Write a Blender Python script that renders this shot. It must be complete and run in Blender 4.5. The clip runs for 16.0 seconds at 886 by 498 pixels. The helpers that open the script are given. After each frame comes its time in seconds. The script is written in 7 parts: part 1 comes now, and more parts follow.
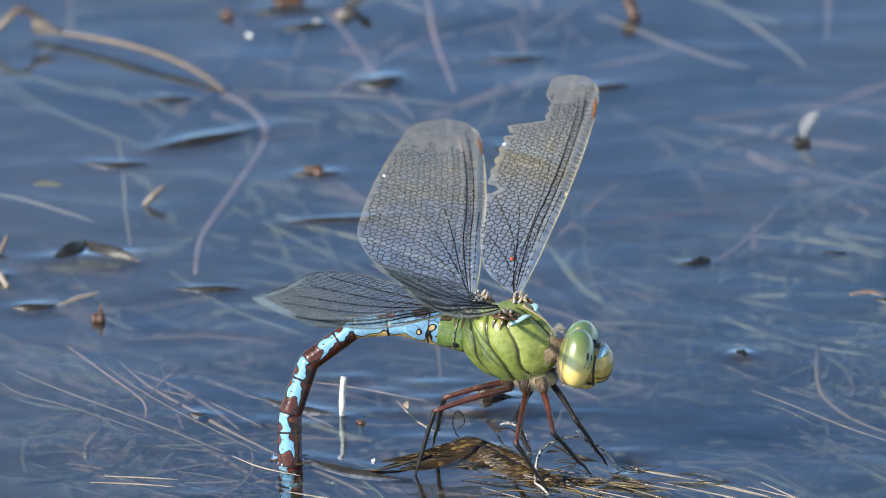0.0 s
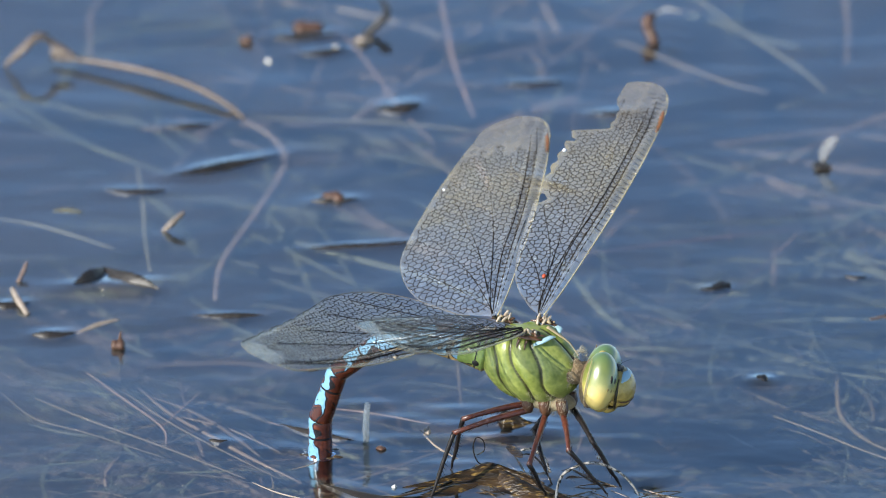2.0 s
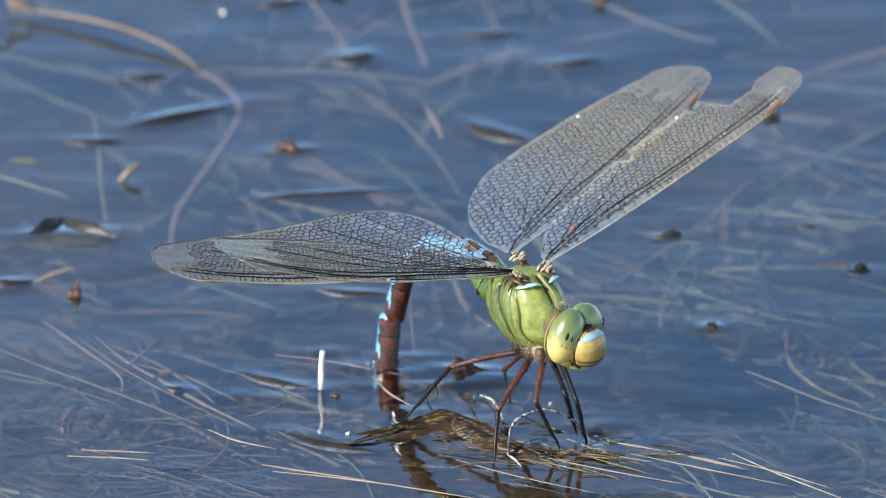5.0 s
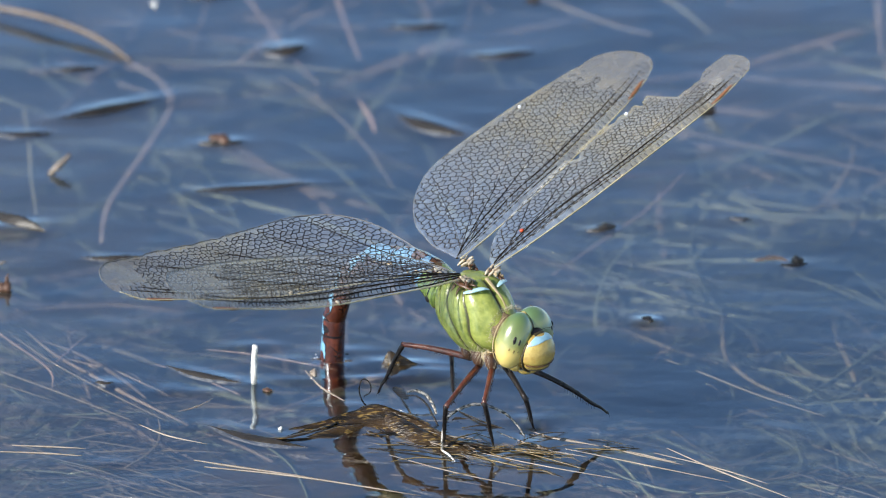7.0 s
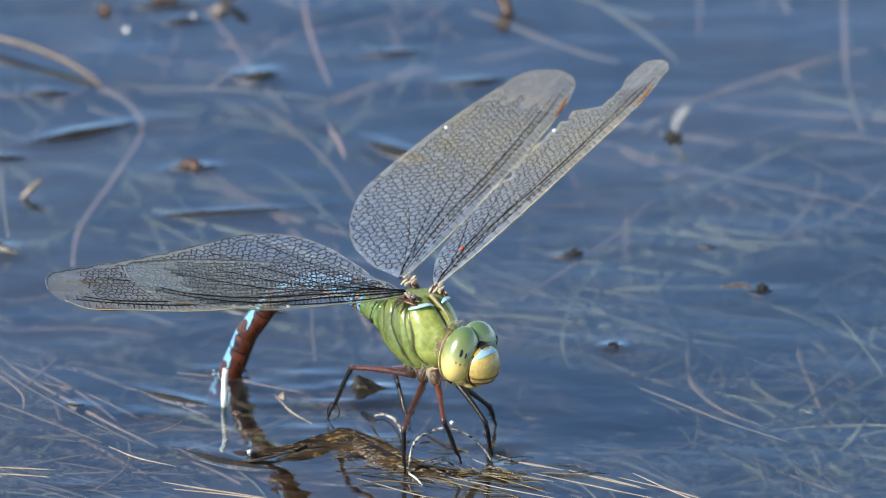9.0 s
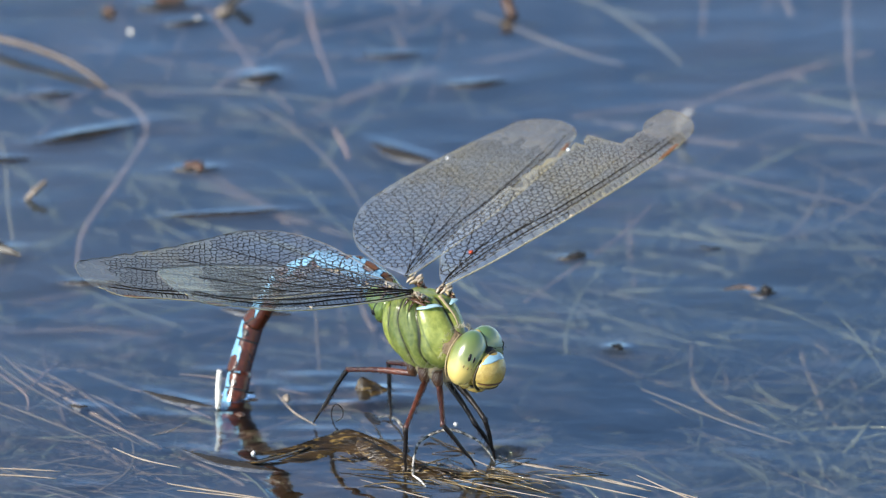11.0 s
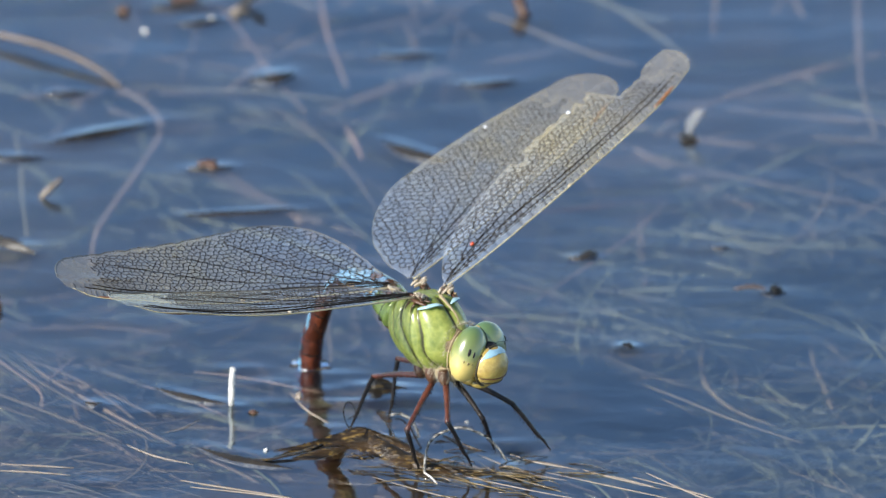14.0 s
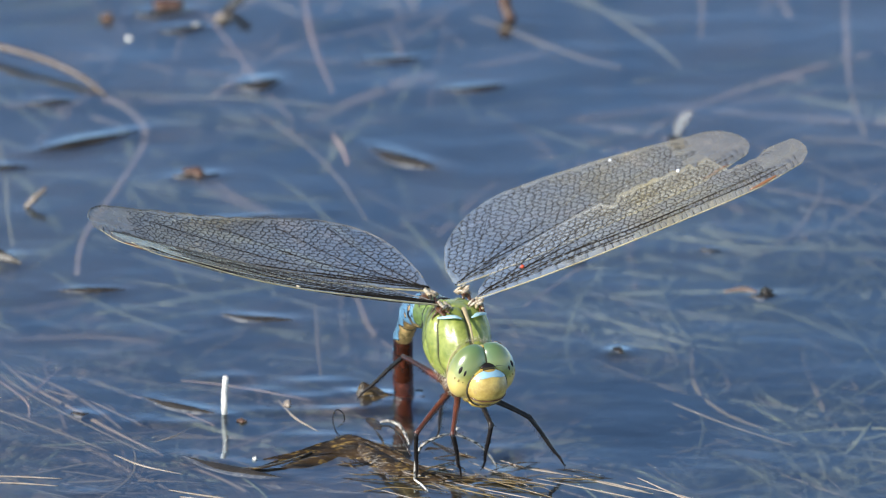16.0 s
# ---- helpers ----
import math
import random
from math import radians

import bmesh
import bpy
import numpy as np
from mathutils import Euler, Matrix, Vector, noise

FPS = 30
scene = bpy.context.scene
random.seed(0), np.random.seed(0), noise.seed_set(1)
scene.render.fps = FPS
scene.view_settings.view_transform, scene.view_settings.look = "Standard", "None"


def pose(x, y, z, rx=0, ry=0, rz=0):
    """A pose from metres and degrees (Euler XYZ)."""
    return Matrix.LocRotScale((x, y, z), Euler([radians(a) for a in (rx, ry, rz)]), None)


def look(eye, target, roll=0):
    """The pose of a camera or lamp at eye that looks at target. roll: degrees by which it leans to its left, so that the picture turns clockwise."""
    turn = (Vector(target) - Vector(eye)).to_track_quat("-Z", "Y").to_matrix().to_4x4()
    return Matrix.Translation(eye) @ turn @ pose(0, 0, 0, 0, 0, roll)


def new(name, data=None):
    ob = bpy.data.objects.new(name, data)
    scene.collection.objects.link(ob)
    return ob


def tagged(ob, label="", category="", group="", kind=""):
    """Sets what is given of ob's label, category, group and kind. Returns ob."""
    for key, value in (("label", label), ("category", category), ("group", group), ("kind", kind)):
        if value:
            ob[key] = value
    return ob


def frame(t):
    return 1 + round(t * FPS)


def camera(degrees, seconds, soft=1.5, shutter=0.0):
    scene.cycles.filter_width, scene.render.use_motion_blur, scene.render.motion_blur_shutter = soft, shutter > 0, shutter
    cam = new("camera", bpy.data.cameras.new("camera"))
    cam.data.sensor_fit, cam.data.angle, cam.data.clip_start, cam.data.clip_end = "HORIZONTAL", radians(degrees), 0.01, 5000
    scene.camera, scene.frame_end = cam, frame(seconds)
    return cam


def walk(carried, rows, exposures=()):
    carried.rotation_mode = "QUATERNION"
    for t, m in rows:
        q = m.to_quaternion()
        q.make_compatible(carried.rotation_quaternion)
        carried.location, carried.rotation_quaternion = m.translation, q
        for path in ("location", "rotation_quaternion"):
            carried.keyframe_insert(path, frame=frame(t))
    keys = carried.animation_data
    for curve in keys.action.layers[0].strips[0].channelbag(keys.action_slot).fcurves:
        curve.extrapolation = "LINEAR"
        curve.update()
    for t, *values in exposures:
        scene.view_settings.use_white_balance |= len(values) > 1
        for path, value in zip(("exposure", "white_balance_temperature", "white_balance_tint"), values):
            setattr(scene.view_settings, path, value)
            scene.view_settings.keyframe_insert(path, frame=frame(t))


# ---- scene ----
# Lengths below are in millimetres unless they end in _m; MM turns them into metres.
MM = 0.001


def at(t, x, y, z, rx, ry, rz):
    """A row for walk(): seconds, millimetres, degrees."""
    return t, pose(x * MM, y * MM, z * MM, rx, ry, rz)


# ---- camera: long lens, held by hand 1.5 m from the insect, 24 degrees above the water ----
def aim(rx, roll, rz, back):
    """Tilt, roll and turn in degrees; back: millimetres away from the insect along the line of sight."""
    away = Matrix.Translation(Vector((0, 0.9143, -0.4051)) * (-back * MM))
    return away @ pose(-1.2306 * MM, -1360.155 * MM, 632.437 * MM, rx, 0, rz) @ pose(0, 0, 0, 0, 0, roll)


cam = camera(4.6045, 16.0, soft=1.0)
cam.data.dof.use_dof = True
cam.data.dof.focus_distance = 1.487
cam.data.dof.aperture_fstop = 33
walk(cam, [
    (0, aim(66.1780, -0.134, 0.5290, -10.11)), (0.5, aim(66.2203, -0.276, 0.5596, -11.53)), (1, aim(66.2628, -0.243, 0.5911, -12.01)),
    (1.5, aim(66.2989, -0.307, 0.6170, -11.63)), (2, aim(66.3131, -0.347, 0.6414, -11.48)), (2.5, aim(66.2980, -0.364, 0.6357, -3.75)),
    (3, aim(66.2527, -0.509, 0.6019, 5.74)), (3.5, aim(66.2053, -0.491, 0.5766, 4.48)), (4, aim(66.1587, -0.313, 0.5219, 9.39)),
    (4.2, aim(66.1317, -0.313, 0.4889, 9.39)), (6.3, aim(65.9931, -0.245, 0.1393, -6.05)), (6.5, aim(66.0021, -0.245, 0.0893, -6.05)),
    (7, aim(66.0088, -0.188, -0.0072, -7.71)), (7.5, aim(66.0350, -0.130, -0.0819, -1.47)), (8, aim(66.0711, 0.000, -0.1158, -0.27)),
    (8.5, aim(66.1032, 0.126, -0.1607, 3.40)), (9, aim(66.1415, 0.200, -0.1860, 5.17)), (9.2, aim(66.1535, 0.200, -0.2000, 5.17)),
    (11.5, aim(66.1477, 0.256, -0.1584, 8.71)), (12, aim(66.1447, 0.192, -0.1550, 12.26)), (12.5, aim(66.1466, 0.166, -0.1379, 9.19)),
    (13, aim(66.1412, 0.286, -0.1228, 12.24)), (13.5, aim(66.1367, 0.217, -0.1206, 10.14)), (14, aim(66.1450, 0.364, -0.0953, 16.49)),
    (14.5, aim(66.1502, 0.355, -0.1022, 16.97)), (15, aim(66.1683, 0.339, -0.0993, 12.65)), (15.5, aim(66.1821, 0.066, -0.1294, 10.19)),
    (16, aim(66.1743, -0.189, -0.1639, 7.09)),
])

# ---- light: clear sky, sun high behind the camera's left shoulder ----
SUN_DIR = Vector((-0.68, -0.46, 0.58)).normalized()
world = bpy.data.worlds.new("sky")
scene.world = world
world.use_nodes = True
wn = world.node_tree.nodes
sky = wn.new("ShaderNodeTexSky")
sky.sky_type, sky.sun_disc = "NISHITA", False
sky.sun_elevation = math.asin(SUN_DIR.z)
sky.sun_rotation = math.atan2(SUN_DIR.x, SUN_DIR.y)
sky.air_density, sky.dust_density, sky.ozone_density = 1.0, 0.1, 2.0
wn["Background"].inputs["Strength"].default_value = 0.132
world.node_tree.links.new(sky.outputs[0], wn["Background"].inputs["Color"])
sun = new("sun", bpy.data.lights.new("sun", "SUN"))
sun.data.energy, sun.data.angle, sun.data.color = 5.0, radians(0.53), (1.0, 0.95, 0.87)
sun.matrix_world = look(SUN_DIR * 3, (0, 0, 0))
scene.view_settings.exposure = 0.47


# ---- materials ----
def shader(name):
    m = bpy.data.materials.new(name)
    m.use_nodes = True
    return m, m.node_tree.nodes, m.node_tree.links


def node(nt, kind, **inputs):
    made = nt.new(kind)
    for key, value in inputs.items():
        made.inputs[key.replace("_", " ")].default_value = value
    return made


def math_node(nt, links, op, a, b=None, clamp=False):
    made = nt.new("ShaderNodeMath")
    made.operation, made.use_clamp = op, clamp
    for i, v in enumerate((a, b)):
        if v is None:
            continue
        if isinstance(v, (int, float)):
            made.inputs[i].default_value = v
        else:
            links.new(v, made.inputs[i])
    return made.outputs[0]


def mix_colour(nt, links, fac, a, b):
    made = nt.new("ShaderNodeMix")
    made.data_type = "RGBA"
    for i, v in ((0, fac), (6, a), (7, b)):
        if isinstance(v, (int, float)):
            made.inputs[i].default_value = v
        elif isinstance(v, tuple):
            made.inputs[i].default_value = (*v, 1)
        else:
            links.new(v, made.inputs[i])
    return made.outputs[2]


def ramp(nt, links, fac, lo, hi):
    made = nt.new("ShaderNodeMapRange")
    made.inputs[1].default_value, made.inputs[2].default_value = lo, hi
    links.new(fac, made.inputs[0])
    return made.outputs[0]


def coords(nt, links, what="Object"):
    return nt.new("ShaderNodeTexCoord").outputs[what]


def noise_at(nt, links, vec, size_mm, detail=3.0):
    made = node(nt, "ShaderNodeTexNoise", Scale=1000.0 / size_mm, Detail=detail)
    links.new(vec, made.inputs["Vector"])
    return made.outputs["Fac"]


def bump_on(nt, links, height, bsdf, depth_mm, strength=1.0):
    made = node(nt, "ShaderNodeBump", Strength=strength, Distance=depth_mm * MM)
    links.new(height, made.inputs["Height"])
    links.new(made.outputs[0], bsdf.inputs["Normal"])
    return made


def surface(name, dark, light, grain=1.0, rough=0.5, relief=0.03, coat=0.0, patch=6.0, per_object=0.0, soft=0.0, per_piece=0.0):
    """Two-tone surface: patches at one scale, grain at another, fine relief."""
    m, nt, links = shader(name)
    b = nt["Principled BSDF"]
    co = coords(nt, links)
    big = ramp(nt, links, noise_at(nt, links, co, patch), 0.3, 0.7)
    small = ramp(nt, links, noise_at(nt, links, co, grain, 5.0), 0.3, 0.7)
    both = math_node(nt, links, "MULTIPLY_ADD", big, 0.6)
    links.new(math_node(nt, links, "MULTIPLY", small, 0.4), both.node.inputs[2])
    colour = mix_colour(nt, links, both, dark, light)
    if per_object:
        info = nt.new("ShaderNodeObjectInfo")
        hsv = node(nt, "ShaderNodeHueSaturation")
        links.new(math_node(nt, links, "MULTIPLY_ADD", info.outputs["Random"], per_object), hsv.inputs["Value"])
        hsv.inputs["Value"].links[0].from_node.inputs[2].default_value = 1 - per_object / 2
        links.new(colour, hsv.inputs["Color"])
        colour = hsv.outputs[0]
    if per_piece:
        geo = nt.new("ShaderNodeNewGeometry")
        hsv = node(nt, "ShaderNodeHueSaturation")
        fall = math_node(nt, links, "POWER", geo.outputs["Random Per Island"], 1.6)
        links.new(math_node(nt, links, "MULTIPLY_ADD", fall, per_piece), hsv.inputs["Value"])
        hsv.inputs["Value"].links[0].from_node.inputs[2].default_value = 0.22
        links.new(colour, hsv.inputs["Color"])
        colour = hsv.outputs[0]
    links.new(colour, b.inputs["Base Color"])
    b.inputs["Roughness"].default_value = rough
    b.inputs["Coat Weight"].default_value = coat
    b.inputs["Coat Roughness"].default_value = 0.12
    if soft:
        b.inputs["Subsurface Weight"].default_value = soft
        b.inputs["Subsurface Radius"].default_value = (0.6 * MM, 0.4 * MM, 0.15 * MM)
        b.inputs["Subsurface Scale"].default_value = 1.0
    if relief:
        bump_on(nt, links, small, b, relief)
    return m


def water_material():
    m, nt, links = shader("pond water")
    nt.remove(nt["Principled BSDF"])
    co = coords(nt, links)
    stretch = node(nt, "ShaderNodeMapping")
    stretch.inputs["Scale"].default_value = (0.55, 1.0, 1.0)
    links.new(co, stretch.inputs["Vector"])
    swell = noise_at(nt, links, stretch.outputs[0], 34.0, 2.0)
    fine = noise_at(nt, links, stretch.outputs[0], 7.0, 2.0)
    height = math_node(nt, links, "MULTIPLY_ADD", fine, 0.19)
    links.new(swell, height.node.inputs[2])
    bump = node(nt, "ShaderNodeBump", Strength=1.0, Distance=0.75 * MM)
    links.new(height, bump.inputs["Height"])
    fres = node(nt, "ShaderNodeFresnel", IOR=1.333)
    links.new(bump.outputs[0], fres.inputs["Normal"])
    gloss = node(nt, "ShaderNodeBsdfGlossy", Roughness=0.015)
    gloss.inputs["Color"].default_value = (0.765, 0.88, 1.0, 1)
    links.new(bump.outputs[0], gloss.inputs["Normal"])
    clear = node(nt, "ShaderNodeBsdfRefraction", Roughness=0.30, IOR=1.2)
    clear.inputs["Color"].default_value = (0.95, 0.96, 0.94, 1)
    links.new(bump.outputs[0], clear.inputs["Normal"])
    mix = nt.new("ShaderNodeMixShader")
    links.new(math_node(nt, links, "MULTIPLY", fres.outputs[0], 3.4, clamp=True), mix.inputs[0])
    links.new(clear.outputs[0], mix.inputs[1])
    links.new(gloss.outputs[0], mix.inputs[2])
    links.new(mix.outputs[0], nt["Material Output"].inputs["Surface"])
    return m


def membrane_material():
    """Clear skin, cloudy towards the tip; each cell of the net is a small milky pillow."""
    m, nt, links = shader("wing membrane")
    b = nt["Principled BSDF"]
    co = coords(nt, links)
    xyz = nt.new("ShaderNodeSeparateXYZ")
    links.new(co, xyz.inputs[0])
    patch = noise_at(nt, links, co, 5.0)
    pillow = nt.new("ShaderNodeAttribute")
    pillow.attribute_name = "pillow"
    cell = math_node(nt, links, "MULTIPLY", pillow.outputs["Fac"], ramp(nt, links, noise_at(nt, links, co, 1.3), 0.15, 0.60))
    tint = mix_colour(nt, links, ramp(nt, links, patch, 0.34, 0.74), (0.39, 0.365, 0.285), (0.46, 0.375, 0.18))
    tint = mix_colour(nt, links, ramp(nt, links, xyz.outputs[0], 0.007, 0.026), (0.48, 0.55, 0.65), tint)
    links.new(mix_colour(nt, links, ramp(nt, links, xyz.outputs[0], 0.031, 0.043), tint, (0.22, 0.20, 0.165)), b.inputs["Base Color"])
    b.inputs["Roughness"].default_value = 0.25
    b.inputs["Specular IOR Level"].default_value = 0.5
    clear = node(nt, "ShaderNodeBsdfTransparent")
    clear.inputs["Color"].default_value = (0.97, 0.98, 0.99, 1)
    mix = nt.new("ShaderNodeMixShader")
    cloudy = ramp(nt, links, xyz.outputs[0], 0.008, 0.042)
    fac = math_node(nt, links, "MULTIPLY_ADD", cloudy, 0.29)
    fac.node.inputs[2].default_value = 0.08
    fac2 = math_node(nt, links, "MULTIPLY_ADD", cell, 0.25)
    links.new(fac, fac2.node.inputs[2])
    links.new(fac2, mix.inputs[0])
    links.new(clear.outputs[0], mix.inputs[1])
    links.new(b.outputs[0], mix.inputs[2])
    # thin gloss that grows at a low angle
    edge = node(nt, "ShaderNodeLayerWeight", Blend=0.5)
    sheen = math_node(nt, links, "MULTIPLY_ADD", math_node(nt, links, "POWER", edge.outputs["Facing"], 3.5), 0.14)
    sheen.node.inputs[2].default_value = 0.03
    gloss = node(nt, "ShaderNodeBsdfGlossy", Roughness=0.30)
    gloss.inputs["Color"].default_value = (1.0, 0.92, 0.78, 1)
    shine = nt.new("ShaderNodeMixShader")
    links.new(sheen, shine.inputs[0])
    links.new(mix.outputs[0], shine.inputs[1])
    links.new(gloss.outputs[0], shine.inputs[2])
    links.new(shine.outputs[0], nt["Material Output"].inputs["Surface"])
    return m


def abdomen_material(name, back, flank, belly, belly_from=0.62, blotch=0.5, ring=(0.012, 0.008, 0.006), cracks=0.9):
    """Brown stripe along the back, pale flanks broken by blotches, dark belly, dark ring at the hind end."""
    m, nt, links = shader(name)
    b = nt["Principled BSDF"]
    gen = coords(nt, links, "Generated")
    co = coords(nt, links)
    xyz = nt.new("ShaderNodeSeparateXYZ")
    links.new(gen, xyz.inputs[0])
    y = math_node(nt, links, "ABSOLUTE", math_node(nt, links, "SUBTRACT", xyz.outputs[1], 0.5))
    z = math_node(nt, links, "SUBTRACT", xyz.outputs[2], 0.5)
    turn = math_node(nt, links, "DIVIDE", math_node(nt, links, "ARCTAN2", y, z), math.pi)
    wobble = math_node(nt, links, "MULTIPLY", math_node(nt, links, "SUBTRACT", noise_at(nt, links, co, 2.6, 1.0), 0.5), 0.95)
    turn = math_node(nt, links, "ADD", turn, wobble)
    hind = math_node(nt, links, "MULTIPLY", ramp(nt, links, xyz.outputs[0], 0.45, 0.80), blotch)
    stripe = math_node(nt, links, "LESS_THAN", math_node(nt, links, "SUBTRACT", turn, hind), 0.07)
    amber = ramp(nt, links, noise_at(nt, links, co, 1.5, 2.0), 0.52, 0.72)
    back = mix_colour(nt, links, amber, back, tuple(2.2 * v for v in back))
    belly = mix_colour(nt, links, amber, belly, tuple(2.6 * v for v in belly))
    col = mix_colour(nt, links, stripe, flank, back)
    # black borders round the patches
    for level, width in ((0.07, 0.016), (belly_from, 0.022)):
        off = math_node(nt, links, "SUBTRACT", turn if level == belly_from else math_node(nt, links, "SUBTRACT", turn, hind), level)
        col = mix_colour(nt, links, math_node(nt, links, "LESS_THAN", math_node(nt, links, "ABSOLUTE", off), width), col, ring)
    col = mix_colour(nt, links, math_node(nt, links, "GREATER_THAN", turn, belly_from + 0.02), col, belly)
    crack = nt.new("ShaderNodeTexVoronoi")
    crack.feature = "DISTANCE_TO_EDGE"
    crack.inputs["Scale"].default_value = 480.0
    links.new(co, crack.inputs["Vector"])
    thin = math_node(nt, links, "MULTIPLY", math_node(nt, links, "LESS_THAN", crack.outputs["Distance"], 0.035), ramp(nt, links, noise_at(nt, links, co, 3.1), 0.50, 0.58))
    col = mix_colour(nt, links, math_node(nt, links, "MULTIPLY", thin, cracks), col, ring)
    col = mix_colour(nt, links, math_node(nt, links, "GREATER_THAN", xyz.outputs[0], 0.955), col, ring)
    col = mix_colour(nt, links, math_node(nt, links, "LESS_THAN", math_node(nt, links, "ABSOLUTE", math_node(nt, links, "SUBTRACT", xyz.outputs[0], 0.40)), 0.018), col, ring)
    grain = noise_at(nt, links, co, 0.5, 4.0)
    hsv = node(nt, "ShaderNodeHueSaturation")
    links.new(col, hsv.inputs["Color"])
    links.new(math_node(nt, links, "MULTIPLY_ADD", grain, 0.6), hsv.inputs["Value"])
    hsv.inputs["Value"].links[0].from_node.inputs[2].default_value = 0.7
    links.new(hsv.outputs[0], b.inputs["Base Color"])
    b.inputs["Roughness"].default_value = 0.26
    b.inputs["Specular IOR Level"].default_value = 0.35
    b.inputs["Coat Weight"].default_value = 0.35
    b.inputs["Coat Roughness"].default_value = 0.14
    bump_on(nt, links, grain, b, 0.05)
    return m


def eye_material():
    """Compound eye: blue-green crown, olive middle, yellow below, dark false pupils."""
    m, nt, links = shader("compound eye")
    b = nt["Principled BSDF"]
    co = coords(nt, links)
    xyz = nt.new("ShaderNodeSeparateXYZ")
    links.new(co, xyz.inputs[0])
    soft = math_node(nt, links, "MULTIPLY", math_node(nt, links, "SUBTRACT", noise_at(nt, links, co, 2.0), 0.5), 0.0018)
    z = math_node(nt, links, "ADD", xyz.outputs[2], soft)
    col = mix_colour(nt, links, ramp(nt, links, z, -0.0014, 0.0000), (0.70, 0.53, 0.15), (0.25, 0.26, 0.05))
    col = mix_colour(nt, links, ramp(nt, links, z, 0.0000, 0.0013), col, (0.155, 0.19, 0.032))
    col = mix_colour(nt, links, ramp(nt, links, z, 0.0020, 0.0038), col, (0.10, 0.175, 0.055))
    links.new(col, b.inputs["Base Color"])
    facet = nt.new("ShaderNodeTexVoronoi")
    facet.inputs["Scale"].default_value = 14000.0
    links.new(co, facet.inputs["Vector"])
    b.inputs["Roughness"].default_value = 0.24
    b.inputs["Coat Weight"].default_value = 0.9
    b.inputs["Coat Roughness"].default_value = 0.29
    b.inputs["Coat IOR"].default_value = 2.0
    bump_on(nt, links, facet.outputs["Distance"], b, 0.0015, 0.5)
    return m


def add_seams(m):
    """Dark lines along the seams between the plates of the thorax."""
    nt, links = m.node_tree.nodes, m.node_tree.links
    b = nt["Principled BSDF"]
    old = b.inputs["Base Color"].links[0].from_socket
    where = nt.new("ShaderNodeAttribute")
    where.attribute_name = "seam"
    rough = math_node(nt, links, "MULTIPLY", math_node(nt, links, "SUBTRACT", noise_at(nt, links, coords(nt, links), 0.9), 0.5), 0.22)
    near = ramp(nt, links, math_node(nt, links, "ADD", where.outputs["Fac"], rough), 0.30, 0.11)
    col = mix_colour(nt, links, math_node(nt, links, "MULTIPLY", near, 0.93), old, (0.022, 0.018, 0.006))
    links.new(col, b.inputs["Base Color"])


WATER = water_material()
MEMBRANE = membrane_material()
EYE = eye_material()
GREEN = surface("green chitin", (0.105, 0.145, 0.018), (0.335, 0.36, 0.085), 0.7, 0.33, 0.025, 0.2, 2.8, soft=0.05)
add_seams(GREEN)
SEAM = surface("dark seam", (0.020, 0.016, 0.008), (0.06, 0.045, 0.015), 0.4, 0.4)
SKY_BLUE = surface("pale blue chitin", (0.22, 0.40, 0.44), (0.42, 0.58, 0.59), 0.6, 0.35, 0.02, 0.3)
BROW = surface("pale blue brow", (0.20, 0.38, 0.46), (0.36, 0.53, 0.60), 0.6, 0.35, 0.02, 0.3)
CREAM = surface("cream wing joint", (0.16, 0.10, 0.05), (0.66, 0.58, 0.44), 0.4, 0.4, 0.05, patch=0.5)
DULL_SPOT = surface("brown eye spot", (0.16, 0.11, 0.03), (0.28, 0.20, 0.06), 0.3, 0.3, 0)
BROWN = surface("brown chitin", (0.05, 0.022, 0.010), (0.13, 0.055, 0.022), 0.5, 0.35, 0.03, 0.3)
FACE = surface("yellow face", (0.26, 0.155, 0.028), (0.56, 0.42, 0.115), 0.5, 0.30, 0.03, 0.4, 1.8, soft=0.1)
TAN = surface("tan hairy neck", (0.26, 0.19, 0.09), (0.48, 0.38, 0.22), 0.4, 0.7, 0.06)
HAIR = surface("pale hair", (0.35, 0.30, 0.20), (0.6, 0.55, 0.42), 0.5, 0.6, 0)
RED_LEG = surface("red-brown leg", (0.024, 0.008, 0.005), (0.14, 0.036, 0.017), 0.5, 0.30, 0.06, 0.35, 1.8)
BLACK_LEG = surface("black leg", (0.006, 0.005, 0.005), (0.02, 0.015, 0.013), 0.5, 0.42, 0.04, 0.1)
VEIN = surface("black vein", (0.008, 0.006, 0.005), (0.02, 0.015, 0.010), 0.5, 0.7, 0)
BLACK_LEG.node_tree.nodes["Principled BSDF"].inputs["Specular IOR Level"].default_value = 0.25
VEIN.node_tree.nodes["Principled BSDF"].inputs["Specular IOR Level"].default_value = 0.1
NET = surface("brown net vein", (0.008, 0.006, 0.005), (0.026, 0.020, 0.015), 0.5, 0.6, 0)
EDGE = surface("grey wing edge", (0.09, 0.085, 0.075), (0.24, 0.225, 0.20), 0.5, 0.5, 0)
COSTA = surface("yellow front vein", (0.22, 0.18, 0.09), (0.56, 0.49, 0.30), 0.5, 0.4, 0)
STIGMA = surface("orange wing mark", (0.11, 0.045, 0.018), (0.26, 0.11, 0.045), 0.5, 0.4, 0)
SEG_GREEN = abdomen_material("green first ring", (0.10, 0.06, 0.025), (0.17, 0.235, 0.055), (0.26, 0.20, 0.07), 0.66, 0.0, cracks=0.25)
